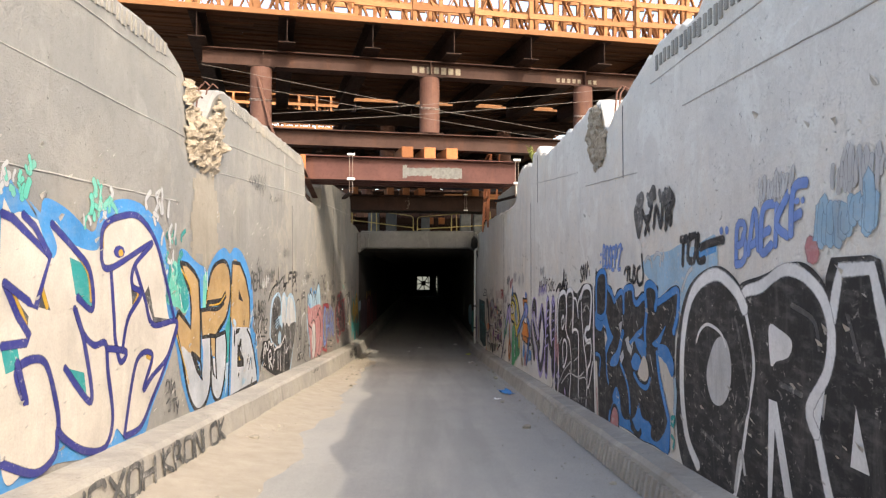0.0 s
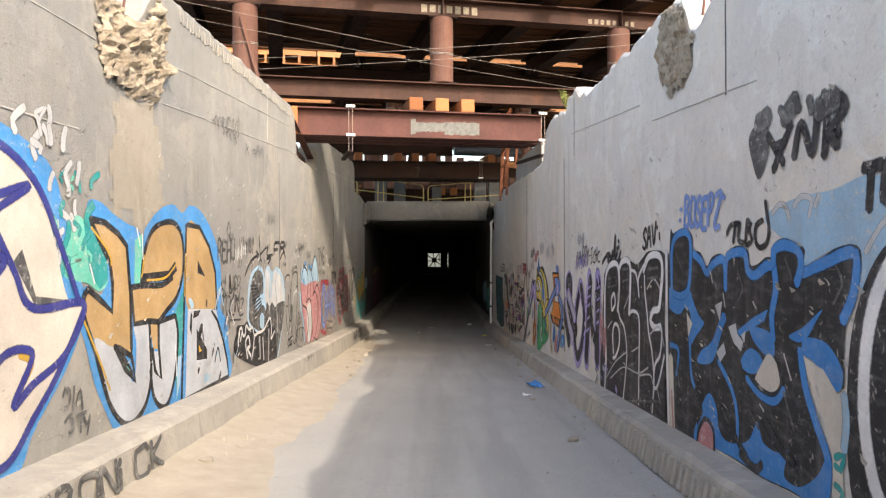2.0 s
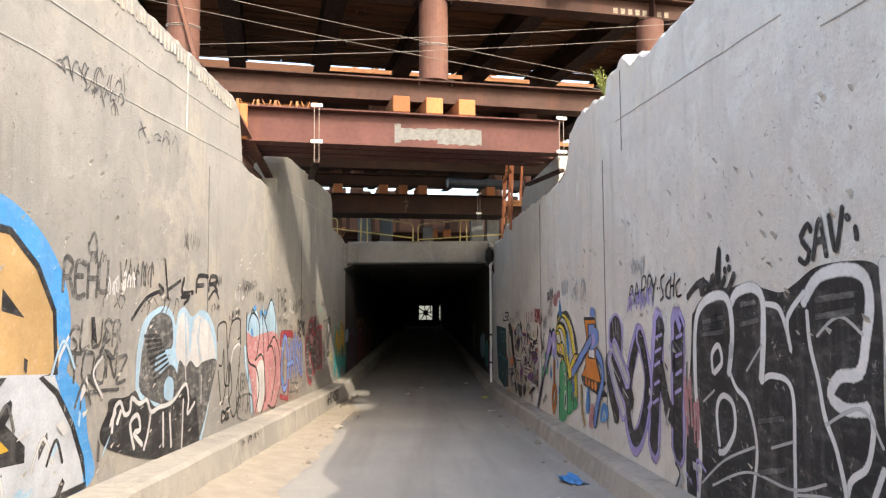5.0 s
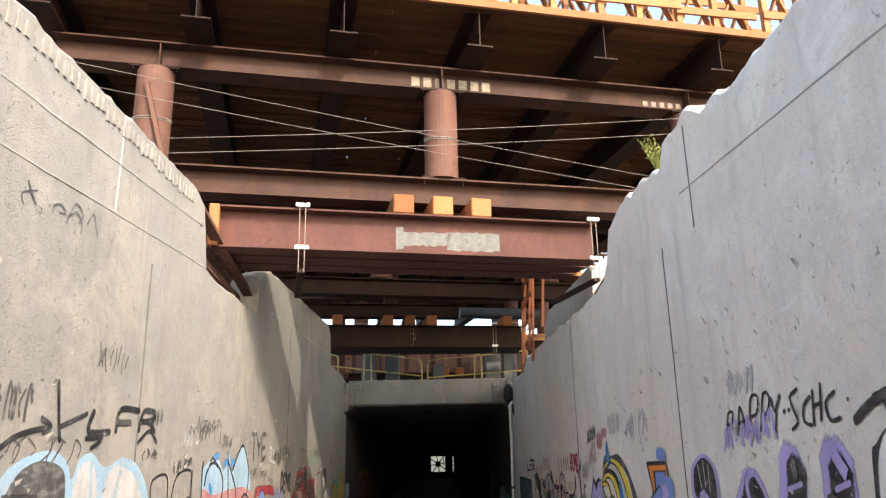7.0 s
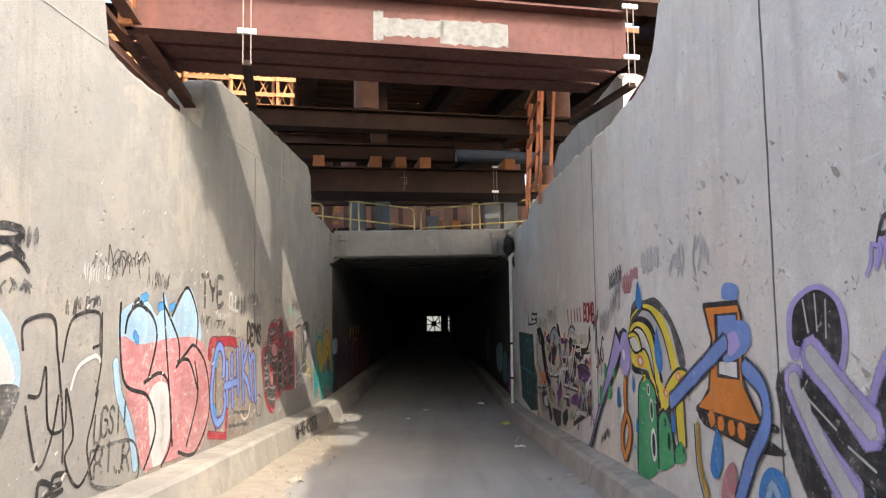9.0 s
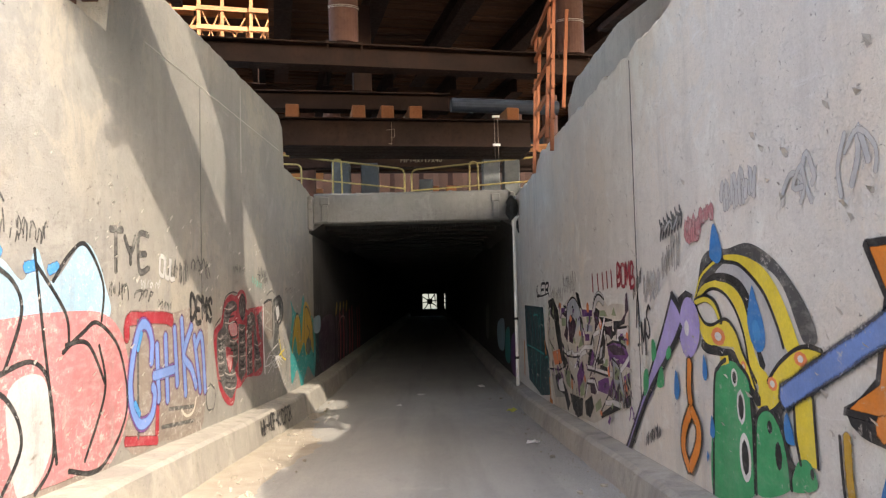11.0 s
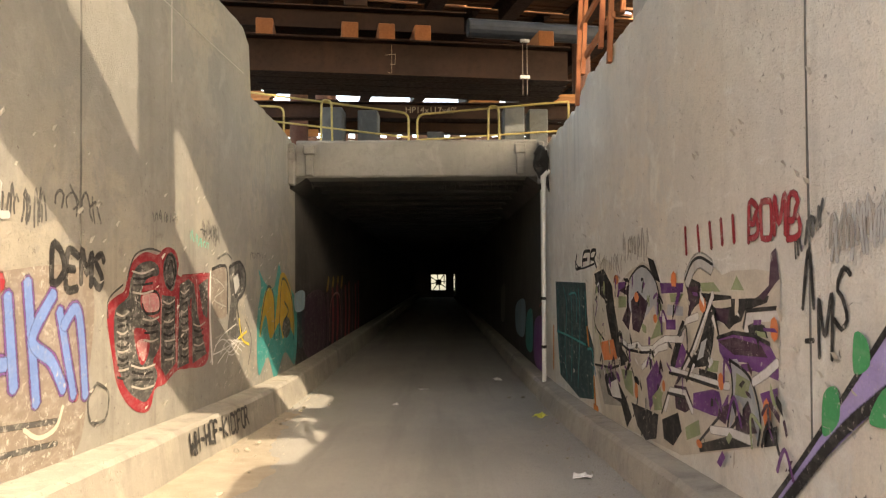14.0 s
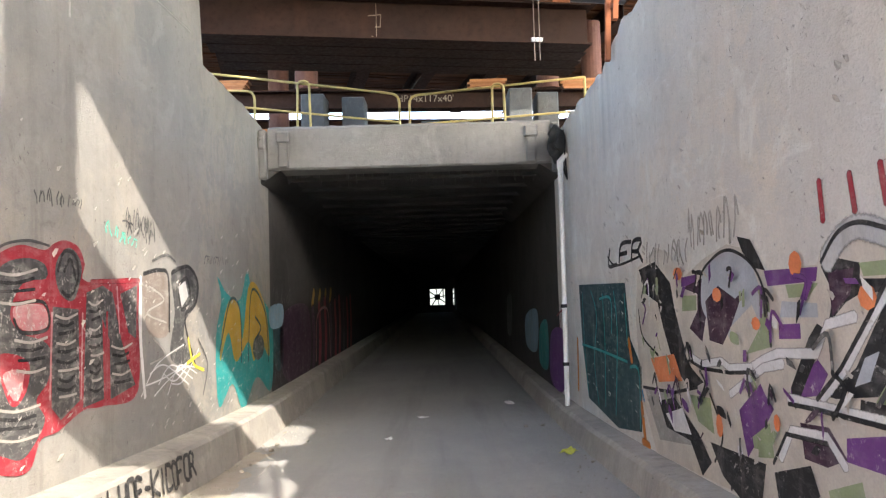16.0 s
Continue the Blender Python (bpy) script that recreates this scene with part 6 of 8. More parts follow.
m.line("black", 0.016, "21.87,-0.13 21.94,-0.14 22.04,-0.13")
m.line("black", 0.016, "21.83,-0.20 21.94,-0.22 22.05,-0.19")
m.line("faded_grey", 0.016, "21.86,-0.27 21.94,-0.28 22.07,-0.27")
m.line("black", 0.016, "21.88,-0.33 21.95,-0.37 22.01,-0.33")
m.line("black", 0.016, "21.85,-0.39 21.95,-0.42 22.02,-0.39")
m.line("faded_grey", 0.016, "21.88,-0.46 21.95,-0.47 22.03,-0.46")
m.line("black", 0.016, "21.84,-0.52 21.95,-0.55 22.05,-0.53")
m.line("faded_grey", 0.016, "22.20,-0.23 22.39,-0.27 22.59,-0.24")
m.line("black", 0.016, "22.22,-0.30 22.39,-0.33 22.52,-0.31")
m.line("black", 0.016, "22.25,-0.38 22.39,-0.39 22.53,-0.38")
m.line("faded_grey", 0.016, "22.21,-0.45 22.39,-0.48 22.55,-0.46")
m.line("black", 0.016, "22.24,-0.52 22.39,-0.54 22.56,-0.54")
m.line("faded_grey", 0.016, "20.89,-0.08 21.07,-0.11 21.26,-0.09")
m.line("black", 0.016, "20.91,-0.14 21.07,-0.16 21.21,-0.15")
m.line("black", 0.016, "20.93,-0.21 21.08,-0.22 21.23,-0.22")
m.line("faded_grey", 0.016, "20.91,-0.27 21.08,-0.30 21.24,-0.29")
m.line("soot", 0.014, "20.50,-0.20 20.70,-0.43 20.82,-0.46")
m.line("soot", 0.014, "20.56,0.26 20.71,0.47 21.01,0.54 21.29,0.52")
m.line("soot", 0.014, "20.22,-0.03 20.23,0.12 20.49,0.23")
m = Mural("graffiti_mural", "black and white scratched letter beside the red outlined ones", "L")
m.fill("grime", "22.85,0.35 23.33,0.37 23.46,0.23 23.43,-0.21 22.99,-0.20 22.87,0.01")
m.fill("soot", "23.53,0.38 24.00,0.43 24.29,0.28 24.24,0.04 23.92,-0.11 23.86,-0.30 24.14,-0.59 23.49,-0.47 23.60,-0.02")
m.fill("ghost", "23.71,0.23 23.91,0.29 24.00,0.13 23.80,0.02", False)
m.line("black", 0.03, "22.85,0.35 23.22,0.39 23.44,0.32 23.45,-0.20")
m.line("black", 0.03, "23.53,0.37 24.00,0.44 24.29,0.28 24.22,0.05 23.88,-0.11 24.19,-0.62")
m.line("black", 0.03, "23.75,0.26 23.96,0.31 24.05,0.09 23.80,0.00 23.71,0.16")
m.line("white", 0.05, "22.79,0.32 22.78,-0.22 22.86,-0.74")
m.line("white", 0.014, "22.78,-0.72 23.15,-0.48 23.84,-0.36")
m.line("white", 0.014, "22.87,-0.64 23.24,-0.63 23.91,-0.57")
m.line("white", 0.014, "22.97,-0.55 23.33,-0.51 23.97,-0.78")
m.line("white", 0.014, "23.07,-0.76 23.42,-0.66 24.03,-0.53")
m.line("white", 0.014, "23.17,-0.67 23.51,-0.53 24.10,-0.74")
m.line("white", 0.014, "23.28,-0.58 23.61,-0.69 24.16,-0.49")
m.line("white", 0.014, "23.39,-0.80 23.71,-0.56 24.23,-0.70")
m.line("white", 0.014, "23.50,-0.71 23.81,-0.72 24.30,-0.44")
m.line("white", 0.014, "23.61,-0.62 23.91,-0.59 24.37,-0.66")
m.line("faded_grey", 0.02, "22.97,0.24 23.32,0.11 22.92,0.00 23.37,-0.11")
m.line("faded_grey", 0.02, "23.06,-0.24 23.33,-0.41 22.98,-0.46")
m.line("yellow", 0.03, "23.97,-0.30 24.12,-0.58 24.46,-0.69")
m.line("yellow", 0.03, "23.93,-0.56 24.34,-0.50")
m.line("soot", 0.02, "24.27,-0.33 24.58,-0.63 24.42,-0.96")
m.line("soot", 0.02, "23.05,0.47 23.40,0.54 23.63,0.48")
m = Mural("graffiti_mural", "ochre letters on a teal ground low on the shaded wall", "L")
m.fill("teal", "24.92,-0.39 25.14,0.07 25.00,0.34 25.38,0.14 25.96,0.05 26.35,0.43 26.63,0.12 27.53,-0.11 27.83,-0.61 27.62,-1.37 26.77,-1.07 26.06,-1.40 25.56,-1.00 24.99,-1.18")
m.fill("ochre", "25.06,-0.66 25.19,-0.24 25.52,0.06 25.95,-0.06 26.06,-0.47 26.39,0.20 26.86,0.23 27.41,-0.20 27.55,-0.85 26.97,-0.55 26.63,-0.83 26.35,-0.54 25.73,-0.74 25.42,-0.35")
m.line("dark_teal", 0.03, "25.06,-0.53 25.52,0.05 25.95,-0.10 25.99,-0.77")
m.line("dark_teal", 0.03, "26.33,-0.80 26.57,0.16 27.34,-0.19 27.50,-0.93")
m.line("dark_teal", 0.03, "26.73,-0.21 27.05,-0.39 26.71,-0.53")
m.blob("soot", 26.90, -0.66, 0.33, 0.18)
scribble("L", "soot", 0.02, 27.81, -1.40, 28.87, -1.46, 0.78, 6, 17)
m = Mural("graffiti_mural", "faded red and yellow lettering inside the tunnel mouth", "L")
m.fill("plum", "28.52,-0.29 30.89,-0.23 30.93,-1.47 28.65,-1.34")
for k in range(9):
    u = 31.4 + k * 0.8
    m.line("red" if k % 3 else "plum", 0.3, "%.2f,%.2f %.2f,%.2f %.2f,%.2f" % (u, -1.5 - 0.012 * k, u + 0.15, -0.9, u + 0.05, -0.3 + 0.08 * (k % 3)))
    if k < 4:
        m.line("ochre", 0.2, "%.2f,%.2f %.2f,%.2f" % (u, -0.2, u + 0.25, 0.08))
m.line("pink", 0.05, "31.75,-1.39 32.01,-0.45 33.46,-0.39 33.74,-1.48")
m.line("pink", 0.05, "35.21,-1.55 35.60,-0.47")
m = Mural("graffiti_mural", "pale blue and dark streaks of old paint inside the tunnel", "L")
m.fill("dark_teal", "27.86,-0.26 28.53,-0.15 28.54,-1.04 27.95,-1.07")
m.fill("pale_blue", "27.64,-0.12 28.54,-0.10 28.51,-0.43 27.69,-0.43")
scribble("L", "soot", 0.018, 14.54, 0.69, 15.05, 0.75, 0.12, 12, 3)
scribble("L", "soot", 0.018, 13.75, 0.84, 14.11, 0.84, 0.09, 6, 4)
scribble("L", "ghost", 0.018, 10.99, 1.01, 11.56, 1.09, 0.17, 12, 6)
scribble("L", "soot", 0.018, 18.73, 0.66, 19.37, 0.63, 0.27, 12, 7)
scribble("L", "soot", 0.018, 17.64, 0.52, 18.28, 0.48, 0.14, 6, 8)
scribble("L", "soot", 0.018, 19.38, 0.78, 20.17, 0.69, 0.21, 6, 9)
scribble("L", "soot", 0.018, 22.46, 0.65, 23.19, 0.59, 0.24, 6, 10)
scribble("L", "mint", 0.018, 22.20, 0.64, 22.68, 0.57, 0.13, 6, 11)
scribble("L", "soot", 0.014, 10.56, 2.50, 11.20, 2.56, 0.10, 6, 41)
scribble("L", "soot", 0.014, 11.48, 2.37, 12.69, 2.42, 0.18, 6, 42)
scribble("L", "soot", 0.014, 10.40, 2.52, 11.20, 2.41, 0.14, 6, 43)
scribble("L", "soot", 0.014, 15.04, 1.03, 15.91, 1.12, 0.13, 12, 44)
m = Mural("graffiti_tag", "black spray lettering along the face of the kerb", "K")
m.tag("soot", 0.035, "UCXOH", 4.30, 0.13, 5.75, 0.13, 0.2, 0.1, 0.05)
m.tag("soot", 0.035, "KRONiCK", 5.88, 0.13, 7.75, 0.13, 0.2, 0.1, 0.05)
m = Mural("graffiti_tag", "black spray lettering along the shaded kerb", "K")
m.tag("black", 0.03, "WH-HOF-KICOFOR", 21.14, 0.13, 23.12, 0.13, 0.2, 0.1, 0.05)
scribble("K", "soot", 0.02, 14.00, 0.27, 14.78, 0.27, 0.07, 6, 21)
m = Mural("graffiti_mural", "huge black letters with thick white outlines on the wall", "R")
m.fill("black", "4.98,1.42 4.62,1.32 4.38,1.08 4.31,0.85 4.39,0.56 4.51,0.25 4.58,-0.06 5.42,-0.20 5.72,-0.02 5.78,0.46 5.71,0.92 5.46,1.27")
m.fill("black", "4.59,1.30 4.27,1.37 4.00,1.44 3.79,1.44 3.61,1.34 3.51,1.18 3.50,1.01 3.56,0.81 3.66,0.70 3.52,0.28 4.68,-0.10 4.51,0.39 4.40,0.83 4.48,1.18")
m.fill("black", "3.61,1.17 3.60,1.37 3.55,1.47 3.23,1.48 3.16,1.46 3.07,1.16 3.09,0.42 3.72,0.22 3.60,0.77", False)
m.line("white", 0.075, "5.31,-0.07 5.54,0.11 5.64,0.48 5.58,0.93 5.37,1.23 4.98,1.36 4.66,1.27 4.51,1.14")
m.line("white", 0.03, "4.51,1.14 4.40,0.83 4.47,0.54 4.64,-0.00 4.72,-0.11")
m.line("white", 0.06, "4.56,1.21 4.51,1.26 4.30,1.30 4.03,1.40 3.82,1.38 3.63,1.27 3.55,1.09 3.59,0.89 3.76,0.67 3.69,0.55")
m.line("white", 0.06, "3.69,0.55 3.58,0.26 3.52,0.23")
m.fill("white", "3.77,0.66 3.58,0.92 3.62,0.77 3.69,0.49", False)
m.fill("white", "4.20,1.07 4.07,1.06 3.94,1.01 3.97,0.92 4.12,0.87 4.18,0.84")
m.fill("white", "4.21,0.64 4.11,0.64 3.94,0.14 4.03,0.12 4.14,0.48 4.18,0.07 4.23,0.05", False)
m.line("white", 0.06, "3.55,1.15 3.50,1.32 3.47,1.41 3.22,1.42 3.15,1.21 3.08,1.02", smooth=False)
m.fill("white", "3.35,0.76 3.25,0.47 3.40,0.47", False)
m.fill("ghost", "4.99,0.89 4.82,0.93 4.73,0.79 4.75,0.60 4.88,0.47 5.05,0.47 5.14,0.65")
m.line("white", 0.02, "5.33,0.85 5.26,0.94 5.11,1.00 4.89,0.96 4.80,0.87")
m.line("ghost", 0.03, "4.68,-0.05 4.59,0.23 4.53,0.10")
m.line("soot", 0.03, "4.66,1.09 4.47,0.61 4.63,0.36")
m.line("soot", 0.03, "3.94,1.21 3.71,1.14 3.66,0.99")
m.line("soot", 0.03, "3.41,1.19 3.32,0.98")
m.line("soot", 0.03, "4.07,0.75 3.83,0.73")
m.line("soot", 0.03, "5.25,0.22 4.85,0.16")
m = Mural("graffiti_mural", "black letters shaded in bright blue over bare concrete", "R")
m.fill("black", "8.55,-0.36 8.48,1.23 8.38,1.33 8.13,1.37 7.95,1.32 7.91,1.20 7.76,1.18 7.63,1.08 7.53,1.15 7.37,1.18 7.27,1.15 7.23,1.20 7.07,1.24 6.92,1.21 6.89,1.12 6.79,1.12 6.67,1.17 6.58,1.18 6.56,1.25 6.44,1.29 6.28,1.26 6.19,1.22 6.22,1.11 6.05,1.17 5.91,1.23 5.75,1.26 5.67,1.23 5.67,1.13 5.71,0.99 5.77,0.90 5.81,0.76 5.81,0.53 5.86,0.51 5.98,0.60 6.17,0.65 6.23,0.67 6.18,0.46 6.05,0.28 5.93,0.14 5.93,0.00 5.97,-0.15 6.34,-0.18 6.70,-0.22 7.11,-0.23 7.67,-0.27")
m.line("blue", 0.055, "8.42,0.81 8.43,1.16 8.33,1.30 8.11,1.34 7.98,1.28 7.97,1.07 8.02,0.88 8.19,0.81 8.39,0.82")
m.line("blue", 0.055, "7.91,1.17 7.74,1.11 7.63,1.03 7.50,1.10 7.33,1.14 7.28,1.06")
m.line("blue", 0.055, "7.28,0.93 7.27,1.12 7.19,1.18 6.97,1.19 6.92,1.08 6.82,1.05 6.67,1.11 6.56,1.14 6.56,1.21 6.44,1.25 6.27,1.22 6.23,1.14 6.28,1.03")
m.line("blue", 0.055, "6.56,1.13 6.53,0.98 6.58,0.82 6.56,0.67")
m.line("blue", 0.055, "6.22,1.09 5.98,1.16 5.75,1.22 5.70,1.17 5.73,1.01 5.82,0.87")
m.line("blue", 0.055, "6.24,0.66 6.18,0.46 6.06,0.28 5.95,0.13 5.95,-0.02 5.99,-0.14")
m.fill("blue", "8.49,0.86 8.24,0.79 7.99,0.87 7.91,0.79 7.77,0.68 7.68,0.64 7.86,0.51 7.97,0.43 8.01,0.53 7.96,0.66 8.07,0.73 8.24,0.65 8.49,0.69")
m.fill("blue", "7.81,0.32 7.51,0.38 7.32,0.65 7.26,0.72 7.33,0.76 7.52,0.53 7.74,0.42")
m.fill("blue", "7.08,0.66 6.83,0.78 6.63,0.85 6.68,0.77 6.89,0.69 7.03,0.63", False)
m.fill("blue", "6.88,0.71 6.68,0.72 6.57,0.69 6.54,0.59 6.63,0.55 6.83,0.63")
m.fill("blue", "7.02,0.47 6.89,0.57 6.73,0.55 6.70,0.48 6.84,0.41 6.99,0.42")
m.fill("blue", "6.37,0.72 6.21,0.79 6.01,0.91 6.07,0.84 6.15,0.75 6.25,0.70")
m.fill("blue", "6.20,0.73 5.98,0.74 5.84,0.65 5.81,0.58 5.85,0.50 5.96,0.54 6.10,0.62 6.20,0.64")
m.fill("blue", "7.89,-0.28 7.73,-0.01 7.57,0.13 7.43,0.05 7.39,-0.08 7.27,-0.14 7.04,-0.10 6.88,-0.02 6.77,0.12 6.69,0.01 6.51,-0.00 6.37,0.05 6.42,-0.11 6.25,-0.12 6.06,-0.00 5.95,0.14 5.93,0.00 5.98,-0.15 6.34,-0.17 6.70,-0.21 7.11,-0.22 7.67,-0.27")
m.fill("cream", "6.71,0.50 6.61,0.58 6.50,0.52 6.47,0.43 6.55,0.35 6.69,0.35 6.81,0.37")
m.line("black", 0.03, "6.84,0.38 6.70,0.33 6.54,0.34 6.45,0.42 6.49,0.53")
m.line("blue", 0.04, "6.93,0.37 6.75,0.30 6.54,0.30 6.42,0.40")
m.line("blue", 0.04, "7.99,0.58 7.94,0.19 7.78,0.08")
m.line("blue", 0.04, "7.40,0.40 7.16,0.24 7.07,0.06 7.08,-0.18")
m.line("blue", 0.04, "8.50,0.36 8.25,0.35 8.30,0.13")
m.fill("cream", "6.20,0.63 6.13,0.47 5.99,0.33 5.92,0.18 5.82,0.19 5.80,0.51 5.86,0.49 5.99,0.59", False)
m.fill("cream", "5.90,0.14 5.82,0.17 5.79,-0.06 5.90,-0.12", False)
m.line("teal", 0.03, "5.88,0.16 5.80,0.19 5.83,0.11 5.88,0.12")
m.line("teal", 0.03, "5.88,0.02 5.81,0.00 5.84,-0.07")
m.line("pale_blue", 0.05, "5.80,0.50 5.78,0.37 5.80,0.22")
m.fill("pink", "7.79,-0.32 7.76,-0.19 7.64,-0.10 7.52,-0.13 7.49,-0.27")
m.line("black", 0.03, "7.82,-0.33 7.77,-0.19 7.64,-0.08 7.49,-0.12 7.47,-0.27")
m.fill("ghost", "7.22,0.67 7.10,0.71 7.07,0.64 6.98,0.60 7.01,0.53 7.13,0.57", False)
m.fill("ghost", "7.46,0.80 7.33,0.84 7.37,0.69", False)
m.fill("cream", "8.05,0.69 7.92,0.61 8.01,0.49", False)
m.fill("ghost", "7.43,0.46 7.30,0.55 7.26,0.48 7.36,0.40", False)
m.fill("ghost", "7.01,0.64 6.94,0.68 6.96,0.59", False)
m.fill("black", "7.80,0.22 7.69,-0.05 7.80,-0.17 7.95,-0.06", False)
m.line("black", 0.05, "7.34,0.07 7.09,-0.07 6.92,-0.16")
m.line("black", 0.05, "6.69,0.17 6.47,0.04 6.30,0.00")
m.line("black", 0.05, "7.02,-0.16 6.79,-0.19 6.70,-0.13")
m.line("soot", 0.02, "7.55,1.05 7.42,0.92")
m.line("soot", 0.02, "7.07,1.07 6.99,0.95 7.07,0.86")
m.line("soot", 0.02, "6.41,1.17 6.33,1.06")
m.line("soot", 0.02, "5.88,1.15 5.82,1.06 5.90,0.95")
m.line("soot", 0.02, "6.42,0.38 6.30,0.19")
m.line("soot", 0.02, "6.89,0.17 6.74,0.08")
m.line("soot", 0.02, "8.33,0.33 8.21,0.04")
m.line("soot", 0.02, "8.31,1.17 8.15,1.02")
m.line("ghost", 0.012, "7.55,1.05 7.50,0.96")
m.line("ghost", 0.012, "7.31,0.90 7.27,0.80")
m.line("ghost", 0.012, "6.42,0.61 6.33,0.47")
m.line("ghost", 0.012, "6.73,0.24 6.67,0.21")
m.line("ghost", 0.012, "7.22,0.32 7.17,0.28")
m.line("ghost", 0.012, "6.83,0.88 6.78,0.84")
m.line("ghost", 0.012, "6.06,0.49 6.03,0.44")
m = Mural("graffiti_mural", "black letters traced in thin white lines", "R")
m.fill("black", "11.02,-0.68 10.92,0.68 10.83,0.90 10.55,1.04 10.20,1.06 9.95,1.09 9.69,1.05 9.50,1.03 9.34,1.08 9.13,1.16 8.86,1.18 8.64,1.16 8.59,1.05 8.61,0.51 8.57,0.26 8.56,-0.37 9.55,-0.48")
m.line("white", 0.055, "10.88,-0.58 10.80,-0.14 10.86,0.33 10.83,0.77 10.67,0.95 10.35,1.01 10.21,0.94 10.18,0.73 10.25,0.48")
m.line("white", 0.055, "10.19,0.95 10.09,1.03 9.87,1.06 9.74,0.99 9.74,0.76 9.78,0.49")
m.line("white", 0.055, "9.27,0.97 9.12,1.10 8.90,1.14 8.73,1.11 8.68,1.00 8.72,0.81 8.78,0.65 8.95,0.61 9.03,0.51 8.90,0.46 8.72,0.49")
m.line("white", 0.055, "8.57,1.17 8.55,0.68 8.54,0.27 8.49,-0.37")
m.line("white", 0.03, "10.23,0.49 10.14,0.40 9.97,0.32 9.87,0.08 9.93,-0.20 10.03,-0.49")
m.line("white", 0.03, "9.78,0.49 9.64,0.54 9.42,0.49 9.41,0.11 9.43,-0.38")
m.line("white", 0.03, "9.70,0.96 9.54,0.94 9.46,0.83 9.41,0.70 9.44,0.88 9.25,1.03")
m.line("white", 0.03, "9.23,0.93 9.21,0.75 9.14,0.57 9.09,0.39 8.99,0.23 8.92,-0.03 8.98,-0.36")
m.line("white", 0.03, "8.72,0.49 8.69,0.40 8.75,0.22 8.89,0.11 8.93,-0.08 8.85,-0.10 8.74,0.03 8.62,0.24")
m.line("white", 0.035, "10.52,0.46 10.53,0.59 10.41,0.66 10.36,0.55 10.50,0.46")
m.line("white", 0.035, "10.44,-0.03 10.47,0.20 10.37,0.32 10.20,0.29 10.18,0.12 10.33,-0.04 10.45,-0.08")
m.line("ghost", 0.015, "10.79,-0.38 10.37,-0.12 9.90,0.07")
m.line("ghost", 0.015, "10.58,-0.34 10.01,-0.11 9.45,-0.07 9.10,0.05")
m.line("ghost", 0.015, "8.74,-0.21 8.85,-0.06")
m.line("ghost", 0.015, "9.42,-0.09 9.04,-0.01 8.96,-0.08")
m.line("ghost", 0.015, "9.09,0.35 8.78,0.48 8.62,0.33")
m.line("ghost", 0.015, "10.71,0.23 10.50,0.34")
m.line("ghost", 0.015, "9.98,0.53 9.76,0.71")
m.line("ghost", 0.015, "9.14,0.80 8.93,0.91 8.74,0.83")
m.line("ghost", 0.015, "9.68,0.11 9.42,0.20")
m.line("soot", 0.03, "10.68,0.81 10.32,0.86")
m.line("soot", 0.03, "10.69,0.72 10.33,0.76")
m.line("soot", 0.03, "10.04,0.95 9.82,0.97")
m.line("soot", 0.03, "10.05,0.82 9.80,0.86")
m.line("soot", 0.03, "9.14,0.99 8.80,1.02")
m.line("soot", 0.03, "9.14,0.90 8.80,0.94")
m.line("soot", 0.03, "10.70,-0.64 8.76,-0.20")
m.line("soot", 0.03, "9.83,0.24 9.52,0.31")
m.line("soot", 0.03, "9.84,-0.07 9.53,0.02")
m.line("black", 0.03, "8.51,1.15 8.50,0.68 8.48,0.28")
m.line("cream", 0.1, "8.44,0.26 8.39,-0.35")
m.line("pink", 0.03, "8.42,-0.03 8.37,-0.34")
m = Mural("graffiti_mural", "black letters edged in lilac spray", "R")
m.line("lilac", 0.3, "11.70,0.78 11.81,0.21 11.92,-0.38")
m.line("lilac", 0.3, "11.22,0.81 11.24,0.29 11.28,-0.26")
m.line("lilac", 0.22, "12.29,0.64 12.58,0.30 12.75,-0.15 12.54,-0.44 12.24,-0.24 12.02,0.19 12.15,0.50 12.29,0.64")
m.line("black", 0.13, "12.29,0.63 12.55,0.30 12.72,-0.10 12.54,-0.39 12.25,-0.24 12.04,0.18 12.16,0.51 12.27,0.62")
m.line("black", 0.2, "11.65,0.75 11.79,0.22 11.91,-0.33")
m.line("black", 0.16, "11.69,0.39 11.50,0.07 11.28,-0.02")
m.line("black", 0.2, "11.19,0.76 11.24,0.29 11.28,-0.26")
m.line("lilac", 0.025, "11.78,0.63 11.61,0.67")
m.line("lilac", 0.025, "11.81,0.50 11.64,0.55")
m.line("lilac", 0.025, "11.83,0.38 11.68,0.43")
m.line("lilac", 0.025, "11.26,0.66 11.12,0.70")
m.line("lilac", 0.025, "11.28,0.51 11.13,0.55")
m.line("lilac", 0.025, "11.29,0.36 11.15,0.41")
m.line("lilac", 0.025, "11.31,0.21 11.17,0.26")
m.line("lilac", 0.025, "11.85,0.21 11.70,0.26")
m.line("lilac", 0.025, "11.89,0.04 11.74,0.10")
m.fill("lilac", "13.43,0.49 13.39,0.70 13.12,0.81 12.91,0.74 12.84,0.57 12.91,0.38 13.11,0.38 13.21,0.46 13.36,0.40")
m.fill("black", "13.37,0.52 13.33,0.69 13.12,0.78 12.94,0.72 12.89,0.57 12.94,0.41 13.05,0.42 13.15,0.51 13.29,0.48")
m.line("black", 0.2, "13.48,0.27 13.38,-0.02 13.15,-0.29")
m.fat("ghost", "lilac", 0.1, 0.05, "13.39,0.31 13.14,0.02 12.87,-0.21")
